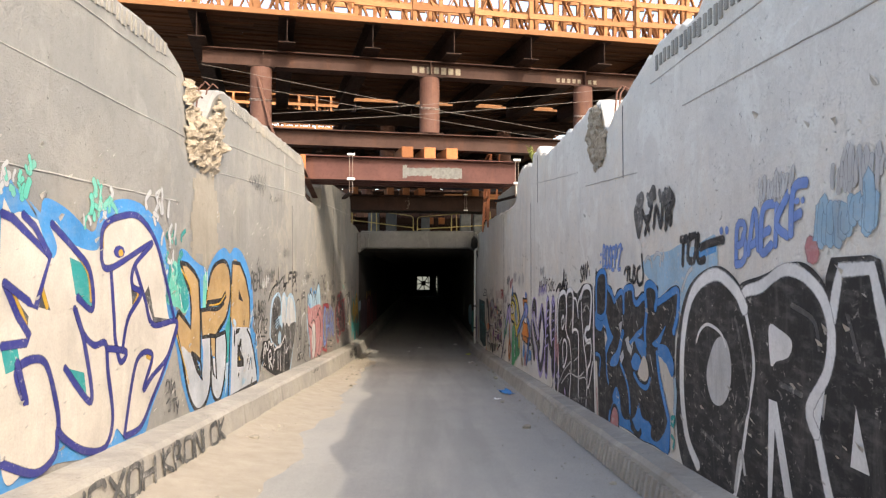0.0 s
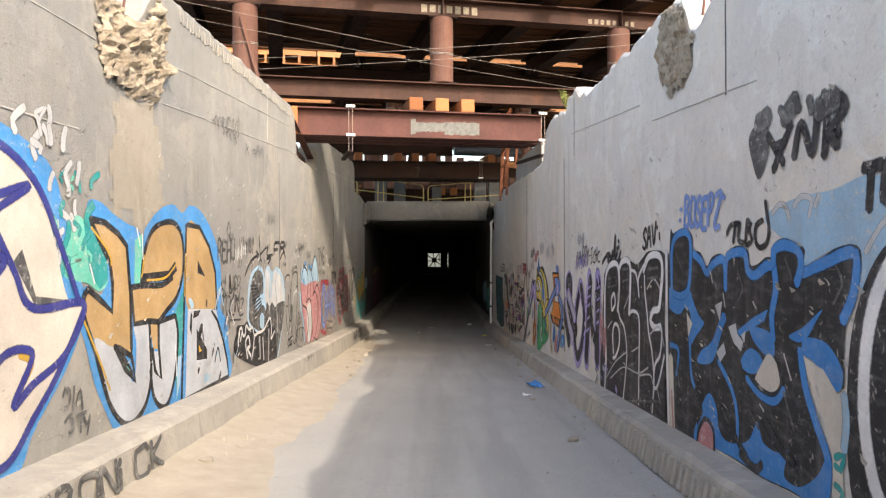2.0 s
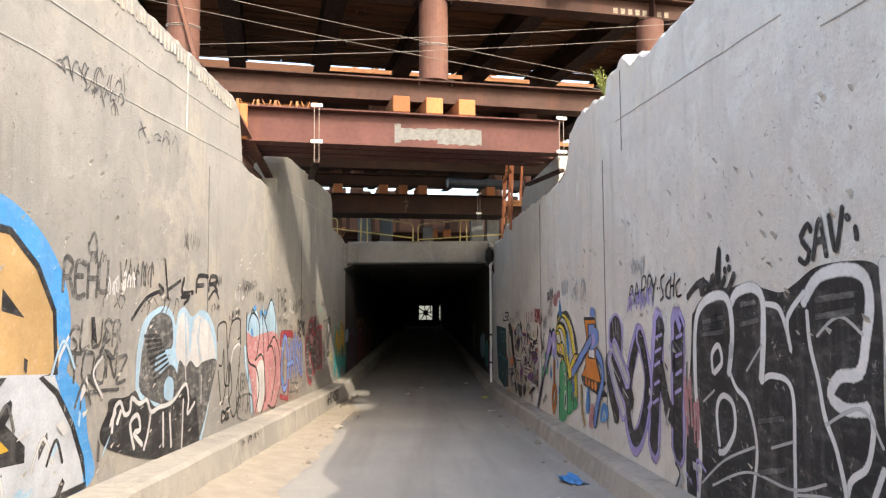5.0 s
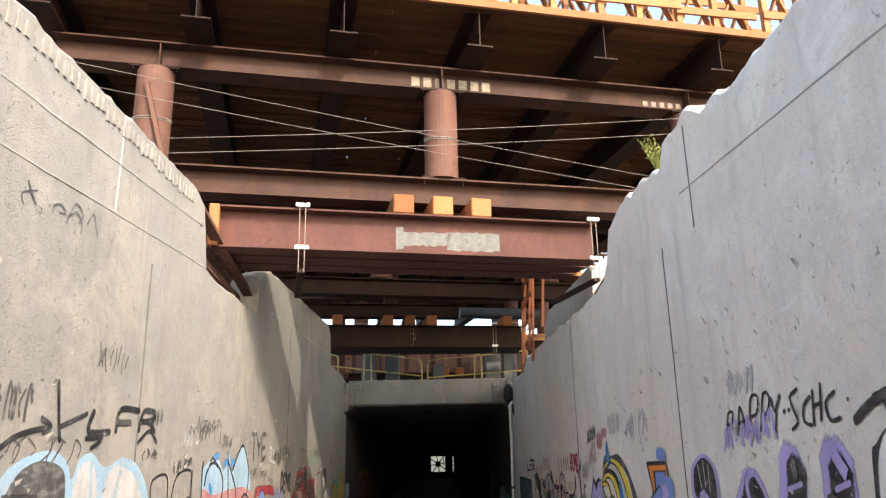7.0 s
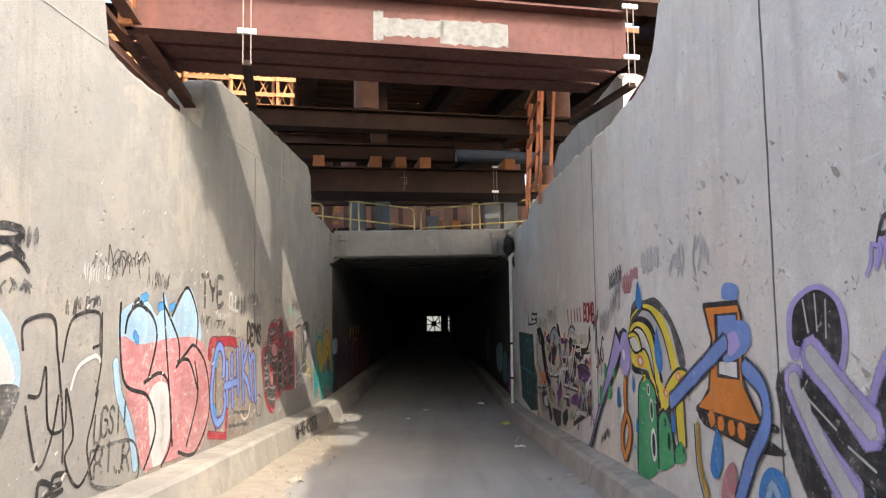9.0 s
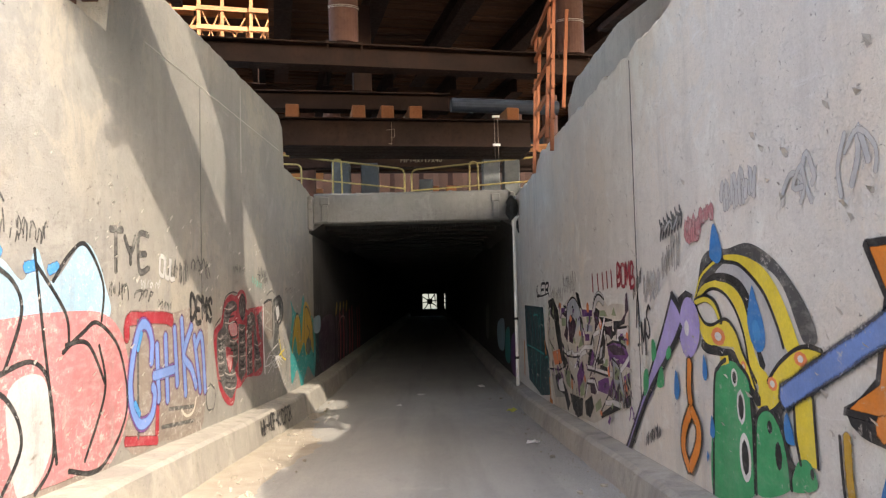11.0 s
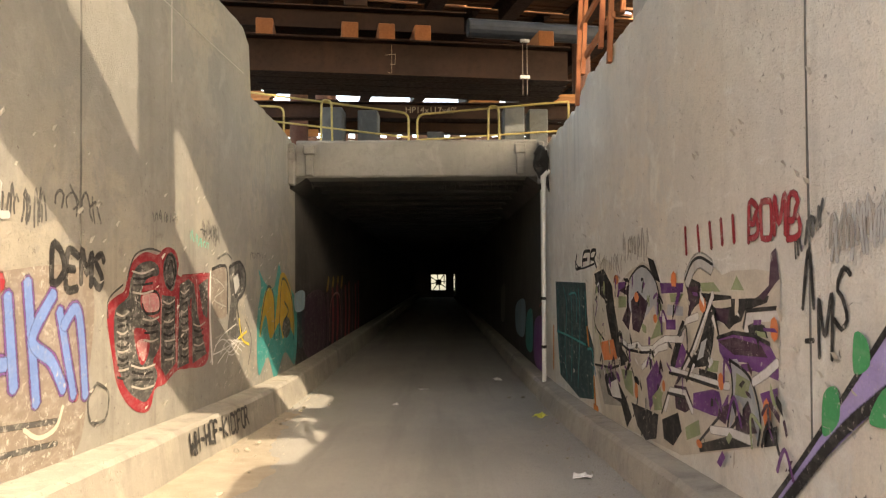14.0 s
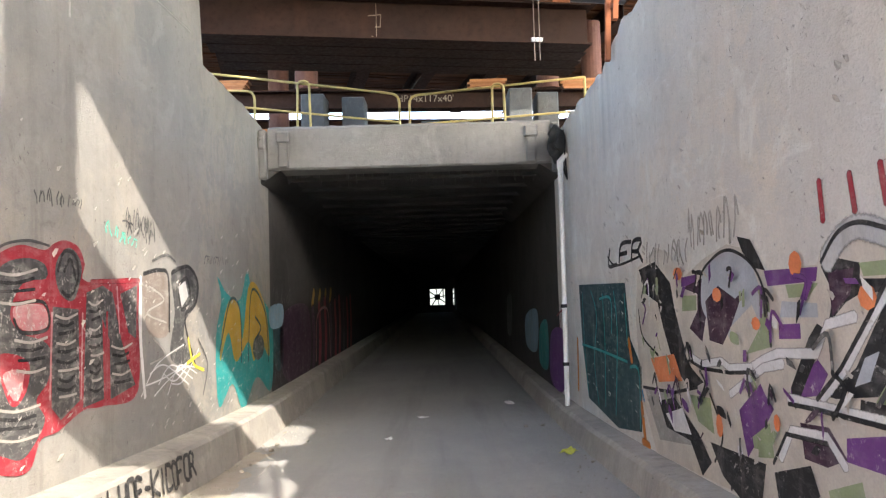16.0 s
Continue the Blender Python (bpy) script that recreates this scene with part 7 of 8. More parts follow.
m.line("black", 0.22, "13.21,0.30 12.89,0.09 12.59,-0.04")
m.fat("ghost", "lilac", 0.09, 0.05, "13.21,0.46 13.01,0.34 12.69,0.14")
m.line("ghost", 0.012, "13.24,0.73 13.20,0.56")
m.line("ghost", 0.012, "13.12,0.76 13.11,0.57")
m.line("ghost", 0.012, "13.02,0.73 13.03,0.54")
m.line("ghost", 0.012, "13.26,0.23 12.98,0.10")
m.line("ghost", 0.012, "12.89,0.04 12.68,-0.03")
scribble("R", "lilac", 0.03, 12.68, 0.84, 11.82, 0.90, 0.19, 12, 31)
scribble("R", "soot", 0.02, 11.05, 0.11, 10.81, 0.05, 0.42, 6, 32)
scribble("R", "pink", 0.03, 11.08, -0.14, 10.81, -0.14, 0.53, 6, 33)
m = Mural("graffiti_tag", "black handwritten tag with a long underline stroke", "R")
m.line("black", 0.018, "12.59,0.95 12.53,1.08 12.45,1.09 12.48,1.02 12.56,1.01")
m.line("black", 0.018, "12.40,0.94 12.32,1.12 12.26,0.96")
m.line("black", 0.018, "12.38,1.01 12.26,1.03")
m.line("black", 0.018, "12.19,0.96 12.14,1.16 12.03,1.17 12.07,1.07 12.17,1.05")
m.line("black", 0.018, "12.04,0.96 11.95,1.18 11.87,1.16 11.92,1.07 12.01,1.05")
m.line("black", 0.018, "11.85,1.15 11.82,1.07 11.73,1.16")
m.line("black", 0.018, "11.80,1.07 11.84,0.95")
m.line("black", 0.018, "11.71,1.06 11.69,1.07")
m.line("black", 0.018, "11.65,1.07 11.63,1.07")
m.line("black", 0.018, "11.51,1.18 11.61,1.14 11.58,1.06 11.55,1.00 11.63,0.96")
m.line("black", 0.018, "11.38,1.13 11.47,1.08 11.48,1.00 11.40,0.98")
m.line("black", 0.018, "11.35,1.16 11.38,0.98")
m.line("black", 0.018, "11.26,1.19 11.30,1.00")
m.line("black", 0.018, "11.36,1.08 11.27,1.09")
m.line("black", 0.018, "11.13,1.14 11.23,1.09 11.21,1.00 11.11,1.01")
m.line("black", 0.018, "11.02,1.10 11.02,1.09")
m = Mural("graffiti_tag", "thick black tag with an arrow and three dots", "R")
m.line("black", 0.042, "10.99,0.99 10.85,1.06 10.69,1.11")
m.line("black", 0.042, "10.81,1.08 10.64,1.12")
m.line("black", 0.042, "10.72,1.10 10.70,1.01")
m.line("black", 0.042, "10.64,1.09 10.68,1.02 10.60,1.02 10.57,1.08 10.63,1.10")
m.line("black", 0.042, "10.55,1.01 10.48,1.15 10.45,1.05 10.36,1.33 10.37,1.07 10.27,1.13")
m.line("black", 0.042, "10.34,1.05 10.25,1.03 10.12,1.15")
m.blob("black", 10.27, 1.18, 0.03, 0.03)
m.blob("black", 10.20, 1.19, 0.03, 0.03)
m.blob("black", 10.22, 1.26, 0.03, 0.03)
scribble("R", "ghost", 0.03, 12.51, 1.21, 12.09, 1.22, 0.15, 6, 35)
m = Mural("graffiti_tag", "black tag in small spray capitals above the blue letters", "R")
m.tag("black", 0.03, "SAV", 9.31, 1.18, 8.87, 1.24, 0.20, 0.1, 0.1)
m.line("black", 0.03, "8.77,1.34 8.76,1.28")
m.line("black", 0.03, "8.84,1.40 8.82,1.38")
m = Mural("graffiti_tag", "blue spray tag between dots", "R")
m.tag("denim", 0.035, "BOSEPZ", 8.13, 1.37, 7.37, 1.38, 0.22, 0.2, 0.1)
m.blob("denim", 8.20, 1.53, 0.04, 0.02)
m.blob("denim", 8.22, 1.44, 0.03, 0.02)
m.blob("denim", 7.31, 1.58, 0.03, 0.02)
m = Mural("graffiti_mural", "pale blue patch of rolled paint behind the tags", "R")
m.n = -6
m.fill("pale_blue", "6.68,1.42 6.41,1.50 6.13,1.53 5.91,1.54 5.63,1.59 5.40,1.56 5.11,1.62 4.96,1.62 4.96,1.37 5.21,1.35 5.41,1.27 5.56,1.10 5.68,1.02 5.67,1.22 5.91,1.23 6.20,1.14 6.23,1.25 6.51,1.31")
m.fill("sky", "5.40,1.51 5.11,1.60 4.96,1.60 4.96,1.52 5.30,1.46", False)
m.line("ghost", 0.03, "6.58,1.44 6.49,1.49 6.41,1.47 6.37,1.40")
m.line("ghost", 0.03, "6.32,1.47 6.24,1.52 6.13,1.50 6.15,1.41")
m.line("ghost", 0.03, "6.09,1.46 6.05,1.52")
m.line("ghost", 0.03, "5.63,1.22 5.51,1.35 5.41,1.40")
m = Mural("graffiti_tag", "small black capitals in thin spray", "R")
m.line("black", 0.032, "7.26,1.32 7.19,1.38 7.06,1.39")
m.line("black", 0.032, "7.12,1.38 7.15,1.26")
m.line("black", 0.032, "7.04,1.39 7.07,1.28 6.98,1.26")
m.line("black", 0.032, "6.93,1.41 6.95,1.25 6.86,1.28 6.89,1.33 6.94,1.34 6.87,1.38 6.92,1.41")
m.line("black", 0.032, "6.71,1.40 6.80,1.37 6.81,1.28 6.75,1.23 6.65,1.26 6.62,1.35 6.65,1.45 6.67,1.52")
m = Mural("graffiti_tag", "thick black capitals with a long trailing bar", "R")
m.tag("black", 0.05, "TOL", 5.70, 1.43, 5.13, 1.47, 0.19, 0.1, 0.1)
m.line("black", 0.05, "5.25,1.55 5.07,1.58 4.83,1.60")
m = Mural("graffiti_tag", "blurred black tag of thick strokes, not legible", "R")
m.fill("soot", "6.91,1.93 6.82,2.01 6.69,2.01 6.62,1.93 6.64,1.79 6.76,1.66 6.85,1.77")
m.line("black", 0.05, "6.64,1.92 6.44,1.73")
m.line("black", 0.05, "6.35,1.95 6.57,1.70")
m.line("black", 0.05, "6.56,1.84 6.42,1.85")
m.line("black", 0.05, "6.32,1.75 6.24,1.93 6.12,1.75 6.07,1.96")
m.line("black", 0.05, "5.97,1.96 6.00,1.72")
m.line("black", 0.05, "5.99,1.96 5.88,1.97 5.90,1.88 5.97,1.84 5.87,1.76")
m.line("black", 0.05, "5.86,1.81 5.88,1.88 5.80,1.95 5.85,2.01")
m.line("soot", 0.11, "6.79,2.01 6.63,2.04")
m.line("soot", 0.11, "6.44,1.99 6.30,2.07")
m.line("soot", 0.11, "6.07,1.97 5.88,2.01")
m.line("soot", 0.05, "6.49,2.06 6.39,1.97")
m.line("soot", 0.05, "6.32,2.11 6.26,2.01")
m.line("soot", 0.05, "6.16,2.06 6.12,1.97")
m.line("soot", 0.05, "6.01,2.06 5.96,1.99")
m = Mural("graffiti_tag", "large blue tag of spray capitals with dots", "R")
m.tag("denim", 0.045, "BAEKF", 4.66, 1.44, 3.78, 1.61, 0.24, 0.15, 0.1)
m.blob("denim", 4.78, 1.66, 0.03, 0.03)
m.blob("denim", 4.87, 1.66, 0.03, 0.03)
m.blob("denim", 3.87, 1.78, 0.03, 0.02)
m.blob("denim", 3.81, 1.78, 0.02, 0.02)
scribble("R", "pale_blue", 0.06, 3.70, 1.49, 3.20, 1.59, 0.26, 12, 37)
scribble("R", "ghost", 0.03, 4.33, 1.77, 3.93, 1.84, 0.17, 12, 38)
scribble("R", "ghost", 0.03, 3.54, 1.77, 3.14, 1.78, 0.23, 12, 39)
m = Mural("graffiti_tag", "faint red smear on the concrete", "R")
m.line("pink", 0.1, "3.74,1.55 3.71,1.47")
m = Mural("graffiti_mural", "abstract mural of green, yellow, orange and blue shapes", "R")
m.fill("soot", "16.65,0.43 16.60,0.56 16.51,0.71 16.29,0.77 16.10,0.75 15.79,0.77 15.51,0.68 15.28,0.53 15.11,0.36 15.07,0.24 15.20,0.23 15.38,0.50 15.58,0.62 15.86,0.68 16.18,0.65 16.44,0.52")
m.fill("ghost", "16.61,0.45 16.44,0.52 16.18,0.65 15.86,0.66 15.58,0.57 15.45,0.35 15.37,0.19 15.48,0.08 15.58,0.01 15.71,0.05 15.79,0.19 15.88,0.42 16.13,0.55")
m.fill("yellow", "16.15,0.71 15.89,0.70 15.63,0.63 15.46,0.51 15.33,0.35 15.25,0.22 15.21,0.19 15.30,0.14 15.40,0.19 15.47,0.32 15.60,0.48 15.78,0.59 15.95,0.66 16.16,0.67")
m.line("black", 0.02, "16.16,0.67 15.95,0.65 15.78,0.58 15.61,0.47 15.48,0.31 15.41,0.18")
m.line("black", 0.02, "16.67,0.42 16.53,0.59 16.34,0.67 16.15,0.68")
m.line("yellow", 0.018, "16.68,0.42 16.56,0.57 16.37,0.65 16.26,0.68")
m.fill("black", "16.67,0.44 16.43,0.57 16.20,0.60 15.95,0.56 15.81,0.47 15.73,0.34 15.71,0.19 15.63,0.06 15.70,0.05 15.79,0.29 15.84,0.39 15.94,0.48 16.13,0.53 16.36,0.54 16.57,0.46")
m.fill("yellow", "16.68,0.40 16.54,0.51 16.28,0.55 16.07,0.52 15.91,0.44 15.82,0.30 15.78,0.16 15.70,0.05 15.60,0.00 15.59,-0.17 15.77,-0.19 15.73,-0.07 15.84,0.04 15.88,0.21 15.99,0.37 16.17,0.48 16.40,0.49 16.61,0.42")
m.line("black", 0.018, "16.61,0.41 16.40,0.49 16.18,0.47 16.00,0.36 15.89,0.20 15.84,0.03 15.76,-0.10")
m.line("black", 0.018, "16.28,0.56 16.05,0.53 15.89,0.44 15.81,0.30")
m.line("black", 0.05, "16.69,0.39 16.49,0.43 16.32,0.39 16.23,0.28")
m.line("yellow", 0.03, "16.69,0.39 16.49,0.42 16.34,0.38 16.25,0.28")
m.fill("black", "16.58,0.14 16.25,0.11 16.03,0.10 15.86,-0.05 15.71,-0.13 15.76,-0.19 15.99,-0.01 16.22,0.05 16.49,0.05 16.60,0.09")
m.fill("yellow", "16.68,0.37 16.55,0.27 16.39,0.24 16.16,0.30 16.02,0.23 15.94,0.12 15.76,-0.05 15.78,-0.10 15.95,0.02 16.07,0.12 16.25,0.12 16.49,0.12 16.61,0.21")
m.line("black", 0.018, "16.68,0.38 16.54,0.27 16.39,0.25 16.16,0.30 16.01,0.23 15.92,0.11 15.75,-0.05")
m.blob("coral", 16.29, 0.18, 0.12, 0.06)
m.blob("white", 16.29, 0.18, 0.06, 0.03)
m.blob("coral", 15.92, 0.02, 0.04, 0.04)
m.blob("white", 15.92, 0.02, 0.02, 0.02)
m.fill("green", "16.48,-0.91 16.39,-0.16 16.30,-0.02 16.19,0.03 16.01,0.03 15.86,-0.06 15.83,-0.26 15.83,-0.71")
m.line("black", 0.025, "16.48,-0.91 16.39,-0.16 16.30,-0.02 16.18,0.04")
m.line("black", 0.025, "16.01,0.04 15.85,-0.05 15.82,-0.26 15.82,-0.71")
m.fill("black", "15.86,-0.11 15.78,-0.19 15.77,-0.69 15.85,-0.72 15.84,-0.32", False)
m.fill("yellow", "16.27,0.05 16.14,0.07 16.13,0.02 16.26,-0.01", False)
m.blob("white", 16.06, -0.06, 0.05, 0.06)
m.blob("black", 16.06, -0.06, 0.03, 0.04)
m.blob("white", 15.98, -0.23, 0.06, 0.11)
m.blob("black", 15.98, -0.23, 0.04, 0.08)
m.blob("white", 15.95, -0.53, 0.08, 0.15)
m.blob("black", 15.95, -0.53, 0.05, 0.11)
m.fill("green", "15.81,-0.70 15.78,-0.32 15.71,-0.21 15.60,-0.18 15.48,-0.27 15.42,-0.42 15.40,-0.57")
m.line("black", 0.025, "15.82,-0.71 15.79,-0.32 15.72,-0.21 15.59,-0.18 15.47,-0.27 15.41,-0.42 15.39,-0.57")
m.blob("black", 15.61, -0.28, 0.03, 0.04)
m.blob("black", 15.52, -0.42, 0.04, 0.08)
m.fill("black", "15.59,-0.17 15.39,-0.04 15.35,-0.06 15.46,-0.19 15.38,-0.40 15.33,-0.43 15.39,-0.48 15.48,-0.27", False)
m.fill("yellow", "15.31,-0.06 15.14,-0.00 15.12,-0.39 15.27,-0.40 15.31,-0.26", False)
m.line("black", 0.02, "15.32,-0.06 15.32,-0.26 15.28,-0.41")
m.line("black", 0.02, "15.13,-0.00 15.11,-0.39")
m.fill("green", "15.38,-0.57 15.34,-0.44 15.27,-0.38 15.18,-0.38 15.13,-0.49")
m.blob("black", 15.17, -0.43, 0.02, 0.03)
m.fill("yellow", "15.60,-0.03 15.48,0.07 15.29,0.17 15.15,0.20 15.03,0.19 15.08,0.12 15.29,0.04 15.39,-0.05 15.60,-0.18")
m.line("black", 0.02, "15.61,-0.03 15.48,0.08 15.29,0.18 15.15,0.21 15.02,0.20")
m.line("black", 0.02, "15.07,0.12 15.28,0.04 15.39,-0.05")
m.blob("coral", 15.23, 0.14, 0.07, 0.04)
m.blob("white", 15.23, 0.14, 0.03, 0.02)
m.blob("coral", 15.55, -0.03, 0.06, 0.04)
m.blob("white", 15.55, -0.03, 0.03, 0.02)
m.fill("blue", "16.37,0.72 16.33,0.86 16.28,0.93 16.20,0.83 16.16,0.72 16.23,0.66 16.31,0.68")
m.fill("blue", "15.81,0.39 15.75,0.52 15.71,0.45 15.62,0.29 15.62,0.17 15.71,0.13 15.79,0.19 15.83,0.30")
m.fill("sky", "15.77,0.28 15.72,0.32 15.66,0.23 15.73,0.19")
m.fill("blue", "15.44,-0.23 15.40,-0.16 15.34,-0.27 15.33,-0.32 15.42,-0.32")
m.fill("black", "14.77,-0.04 13.93,-0.06 13.50,-0.12 13.87,-0.18 14.28,-0.17 14.73,-0.15")
m.fill("orange", "14.63,0.70 14.05,0.72 14.00,0.63 14.01,0.21 13.81,0.03 13.58,-0.00 13.93,-0.04 14.86,-0.06 14.59,0.11 14.50,0.47", False)
m.line("black", 0.03, "14.63,0.70 14.05,0.72 14.00,0.63 14.01,0.21 13.81,0.03 13.58,-0.00", smooth=False)
m.line("black", 0.03, "14.63,0.70 14.50,0.47 14.59,0.11 14.86,-0.06 13.93,-0.04 13.58,-0.00", smooth=False)
m.fill("black", "14.44,0.64 14.05,0.66 14.06,0.23 14.43,0.21", False)
m.fill("denim", "14.38,0.63 14.08,0.64 14.08,0.49 14.38,0.44", False)
m.fill("white", "14.38,0.32 14.10,0.34 14.10,0.24 14.39,0.24", False)
m.line("orange", 0.1, "14.58,-0.07 14.54,-0.10")
m.line("orange", 0.1, "14.41,-0.08 14.39,-0.11")
m.line("orange", 0.1, "14.24,-0.08 14.21,-0.11")
m.line("orange", 0.1, "14.08,-0.07 14.06,-0.11")
m.fat("denim", "black", 0.09, 0.02, "15.43,-0.09 14.86,0.18 14.41,0.39 14.26,0.46", "13.99,0.32 13.75,0.21 13.72,0.01 13.95,-0.25 14.15,-0.55")
m.fill("denim", "14.32,0.48 14.24,0.58 14.06,0.61 13.90,0.58 13.89,0.46 14.09,0.36 14.30,0.33")
m.fill("lilac", "14.28,0.46 14.11,0.54 14.04,0.45 14.20,0.37")
m.fill("denim", "14.29,0.75 14.26,0.84 14.15,0.85 14.03,0.82 14.06,0.74")
m.fill("blue", "14.47,-0.14 14.39,-0.32 14.51,-0.49 14.62,-0.42")
m.fill("blue", "13.82,-0.33 13.69,-0.23 13.52,-0.25 13.51,-0.38 13.84,-0.47")
m.fill("pink", "14.38,-0.43 14.21,-0.32 14.17,-0.56 14.43,-0.63")
m.line("pale_blue", 0.05, "13.75,-0.44 13.68,-0.33 13.60,-0.38")
m.line("ochre", 0.05, "14.84,-0.17 14.82,-0.45 14.68,-0.66")
m.line("black", 0.02, "14.90,-0.18 14.87,-0.50 14.74,-0.71")
m.fill("lilac", "17.17,0.43 16.95,0.25 17.50,-0.21 18.43,-0.92 18.62,-1.06 18.18,-0.62 17.49,0.07")
m.line("black", 0.05, "17.16,0.45 16.95,0.25 17.34,-0.08 17.87,-0.45 18.56,-1.08")
m.line("black", 0.025, "17.17,0.43 17.49,0.07 18.18,-0.62 18.69,-1.10")
m.fill("black", "16.95,0.30 17.02,0.42 16.84,0.48 16.70,0.45 16.88,0.36 16.93,-0.00 17.02,0.11", False)
m.fill("lilac", "16.94,0.36 16.82,0.43 16.68,0.39 16.59,0.25 16.66,0.07 16.84,-0.02 16.97,0.05 17.01,0.20")
m.blob("white", 16.85, 0.20, 0.05, 0.06)
m.fill("green", "17.71,0.05 17.62,0.03 17.60,-0.08 17.72,-0.13")
m.fill("green", "17.34,-0.02 17.25,0.04 17.22,-0.04 17.33,-0.08")
m.fill("green", "17.98,-0.27 17.86,-0.22 17.85,-0.37 17.99,-0.47")
m.fill("green", "17.55,-0.21 17.46,-0.15 17.43,-0.30 17.61,-0.33")
m.fat("orange", "black", 0.07, 0.02, "16.82,-0.04 16.85,-0.23 16.83,-0.34", "16.83,-0.39 16.98,-0.56 17.02,-0.72 16.91,-0.84", "16.82,-0.39 16.70,-0.49 16.72,-0.63 16.89,-0.83")
m.fill("blue", "17.13,-0.14 17.05,-0.27 17.12,-0.37 17.18,-0.32")
m.fill("blue", "16.54,0.04 16.48,-0.06 16.51,-0.14 16.57,-0.11")
m.fill("blue", "16.44,-0.36 16.39,-0.46 16.43,-0.52 16.48,-0.50")
m.fill("blue", "16.54,-0.62 16.51,-0.65 16.55,-0.70 16.56,-0.67")
scribble("R", "pink", 0.06, 16.83, 0.83, 16.53, 0.85, 0.17, 12, 52)
scribble("R", "pink", 0.05, 16.55, 0.91, 16.27, 0.97, 0.13, 6, 53)
m = Mural("graffiti_mural", "sooty black smear of overpainted writing", "R")
for k in range(22):
    u, v = 17.4 - 0.024 * k, 0.88 + 0.0035 * k
    m.line("soot", 0.022, "%.2f,%.2f %.2f,%.2f %.2f,%.2f" % (u, v + 0.03 * (k % 3), u - 0.03, v + 0.1, u + 0.02 * (k % 2), v + 0.17 - 0.02 * (k % 4)))
m.line("ghost", 0.02, "17.29,0.95 17.14,1.02 17.08,0.95 16.97,1.04")
scribble("R", "faded_grey", 0.016, 17.39, 0.55, 16.96, 0.66, 0.30, 12, 54)
scribble("R", "faded_grey", 0.016, 17.92, 0.38, 17.47, 0.49, 0.22, 12, 55)
scribble("R", "soot", 0.02, 18.26, 0.37, 17.96, 0.57, 0.13, 6, 56)
m = Mural("graffiti_tag", "black tag of thin capitals running down the wall", "R")
m.tag("black", 0.022, "AMS", 18.20, 0.01, 17.75, 0.05, 0.29, 0.1, 0.5)
m = Mural("graffiti_tag", "red spray tag, a name struck as bars and a second word", "R")
m.line("red", 0.034, "19.92,0.64 19.90,0.44", smooth=False)
m.line("red", 0.034, "19.66,0.64 19.63,0.46", smooth=False)
m.line("red", 0.034, "19.43,0.65 19.40,0.47", smooth=False)
m.line("red", 0.034, "19.23,0.66 19.21,0.49", smooth=False)
m.line("red", 0.034, "19.04,0.67 19.02,0.50", smooth=False)
m.tag("red", 0.032, "BOMB", 18.82, 0.50, 18.17, 0.51, 0.22, 0.05, 0.08)
m = Mural("graffiti_mural", "angular wild-style mural in purple, black, cream and green", "R")
m.fill("cream", "23.16,0.28 22.58,0.44 22.22,0.38 21.98,0.16 21.53,0.30 21.08,0.39 20.76,0.34 20.54,0.21 19.98,0.23 19.92,0.33 19.72,0.39 19.42,0.37 19.23,0.29 19.06,0.32 18.72,0.33 18.41,0.31 18.48,-0.64 20.08,-1.11 21.16,-1.21 22.79,-1.35 23.22,-0.90 23.30,-0.18", False)
m.fill("faded_grey", "23.11,-0.82 22.24,-0.75 21.58,-1.03 22.69,-1.21", False)
m.fill("black", "23.13,0.26 22.64,0.32 22.24,0.14 22.16,-0.06 22.00,-0.31 21.84,-0.49 21.59,-0.57 21.87,-0.66 22.22,-0.54 22.46,-0.25 22.60,-0.03 22.94,0.04", False)
m.fill("violet", "21.97,0.18 21.65,0.20 21.65,0.12 21.98,0.11", False)
m.fill("sage", "21.97,0.04 21.66,0.05 21.67,-0.06 21.98,-0.08", False)
m.fill("plum", "21.96,0.10 21.30,0.21 21.48,-0.08 21.58,-0.28 21.83,-0.20 21.65,-0.06 21.64,0.06", False)
m.fill("silver", "21.57,0.00 21.47,0.25 21.09,0.35 20.76,0.27 20.62,0.09 20.58,-0.11 20.76,-0.25 21.08,-0.23 21.20,-0.07 21.43,-0.12")
m.fill("plum", "21.49,0.01 21.25,0.12 20.98,0.04 20.85,0.09 21.06,-0.14 21.21,-0.27 21.44,-0.26", False)
m.fill("sage", "20.67,0.13 20.51,0.02 20.50,-0.22 20.91,-0.31 20.75,-0.16 20.59,-0.03", False)
m.fill("cream", "21.08,-0.15 20.74,0.01 20.63,-0.11 20.83,-0.28 21.02,-0.27", False)
m.fill("black", "20.91,0.43 20.72,0.40 20.54,0.21 20.69,0.23 20.84,0.33", False)
m.fill("violet", "20.56,0.21 19.97,0.22 19.99,0.15 20.52,0.12", False)
m.fill("sage", "20.31,0.13 19.97,0.14 20.07,0.07 20.28,0.06", False)
m.fill("violet", "20.41,-0.09 20.17,-0.07 20.17,-0.15 20.41,-0.17", False)
m.fill("silver", "20.36,0.04 19.99,0.04 19.99,-0.03 20.39,-0.05", False)
m.fill("black", "19.94,0.22 19.81,0.26 19.61,0.23 19.62,0.16 19.08,0.16 19.07,0.14 19.63,0.09 19.74,0.05 19.90,-0.06 19.84,0.09", False)
m.fill("plum", "19.88,0.19 19.66,0.21 19.70,0.09 19.86,-0.02", False)
m.fill("sage", "19.08,0.20 18.99,0.29 18.88,0.20", False)
m.fill("sage", "19.62,0.23 19.37,0.24 19.25,0.18 19.59,0.17", False)
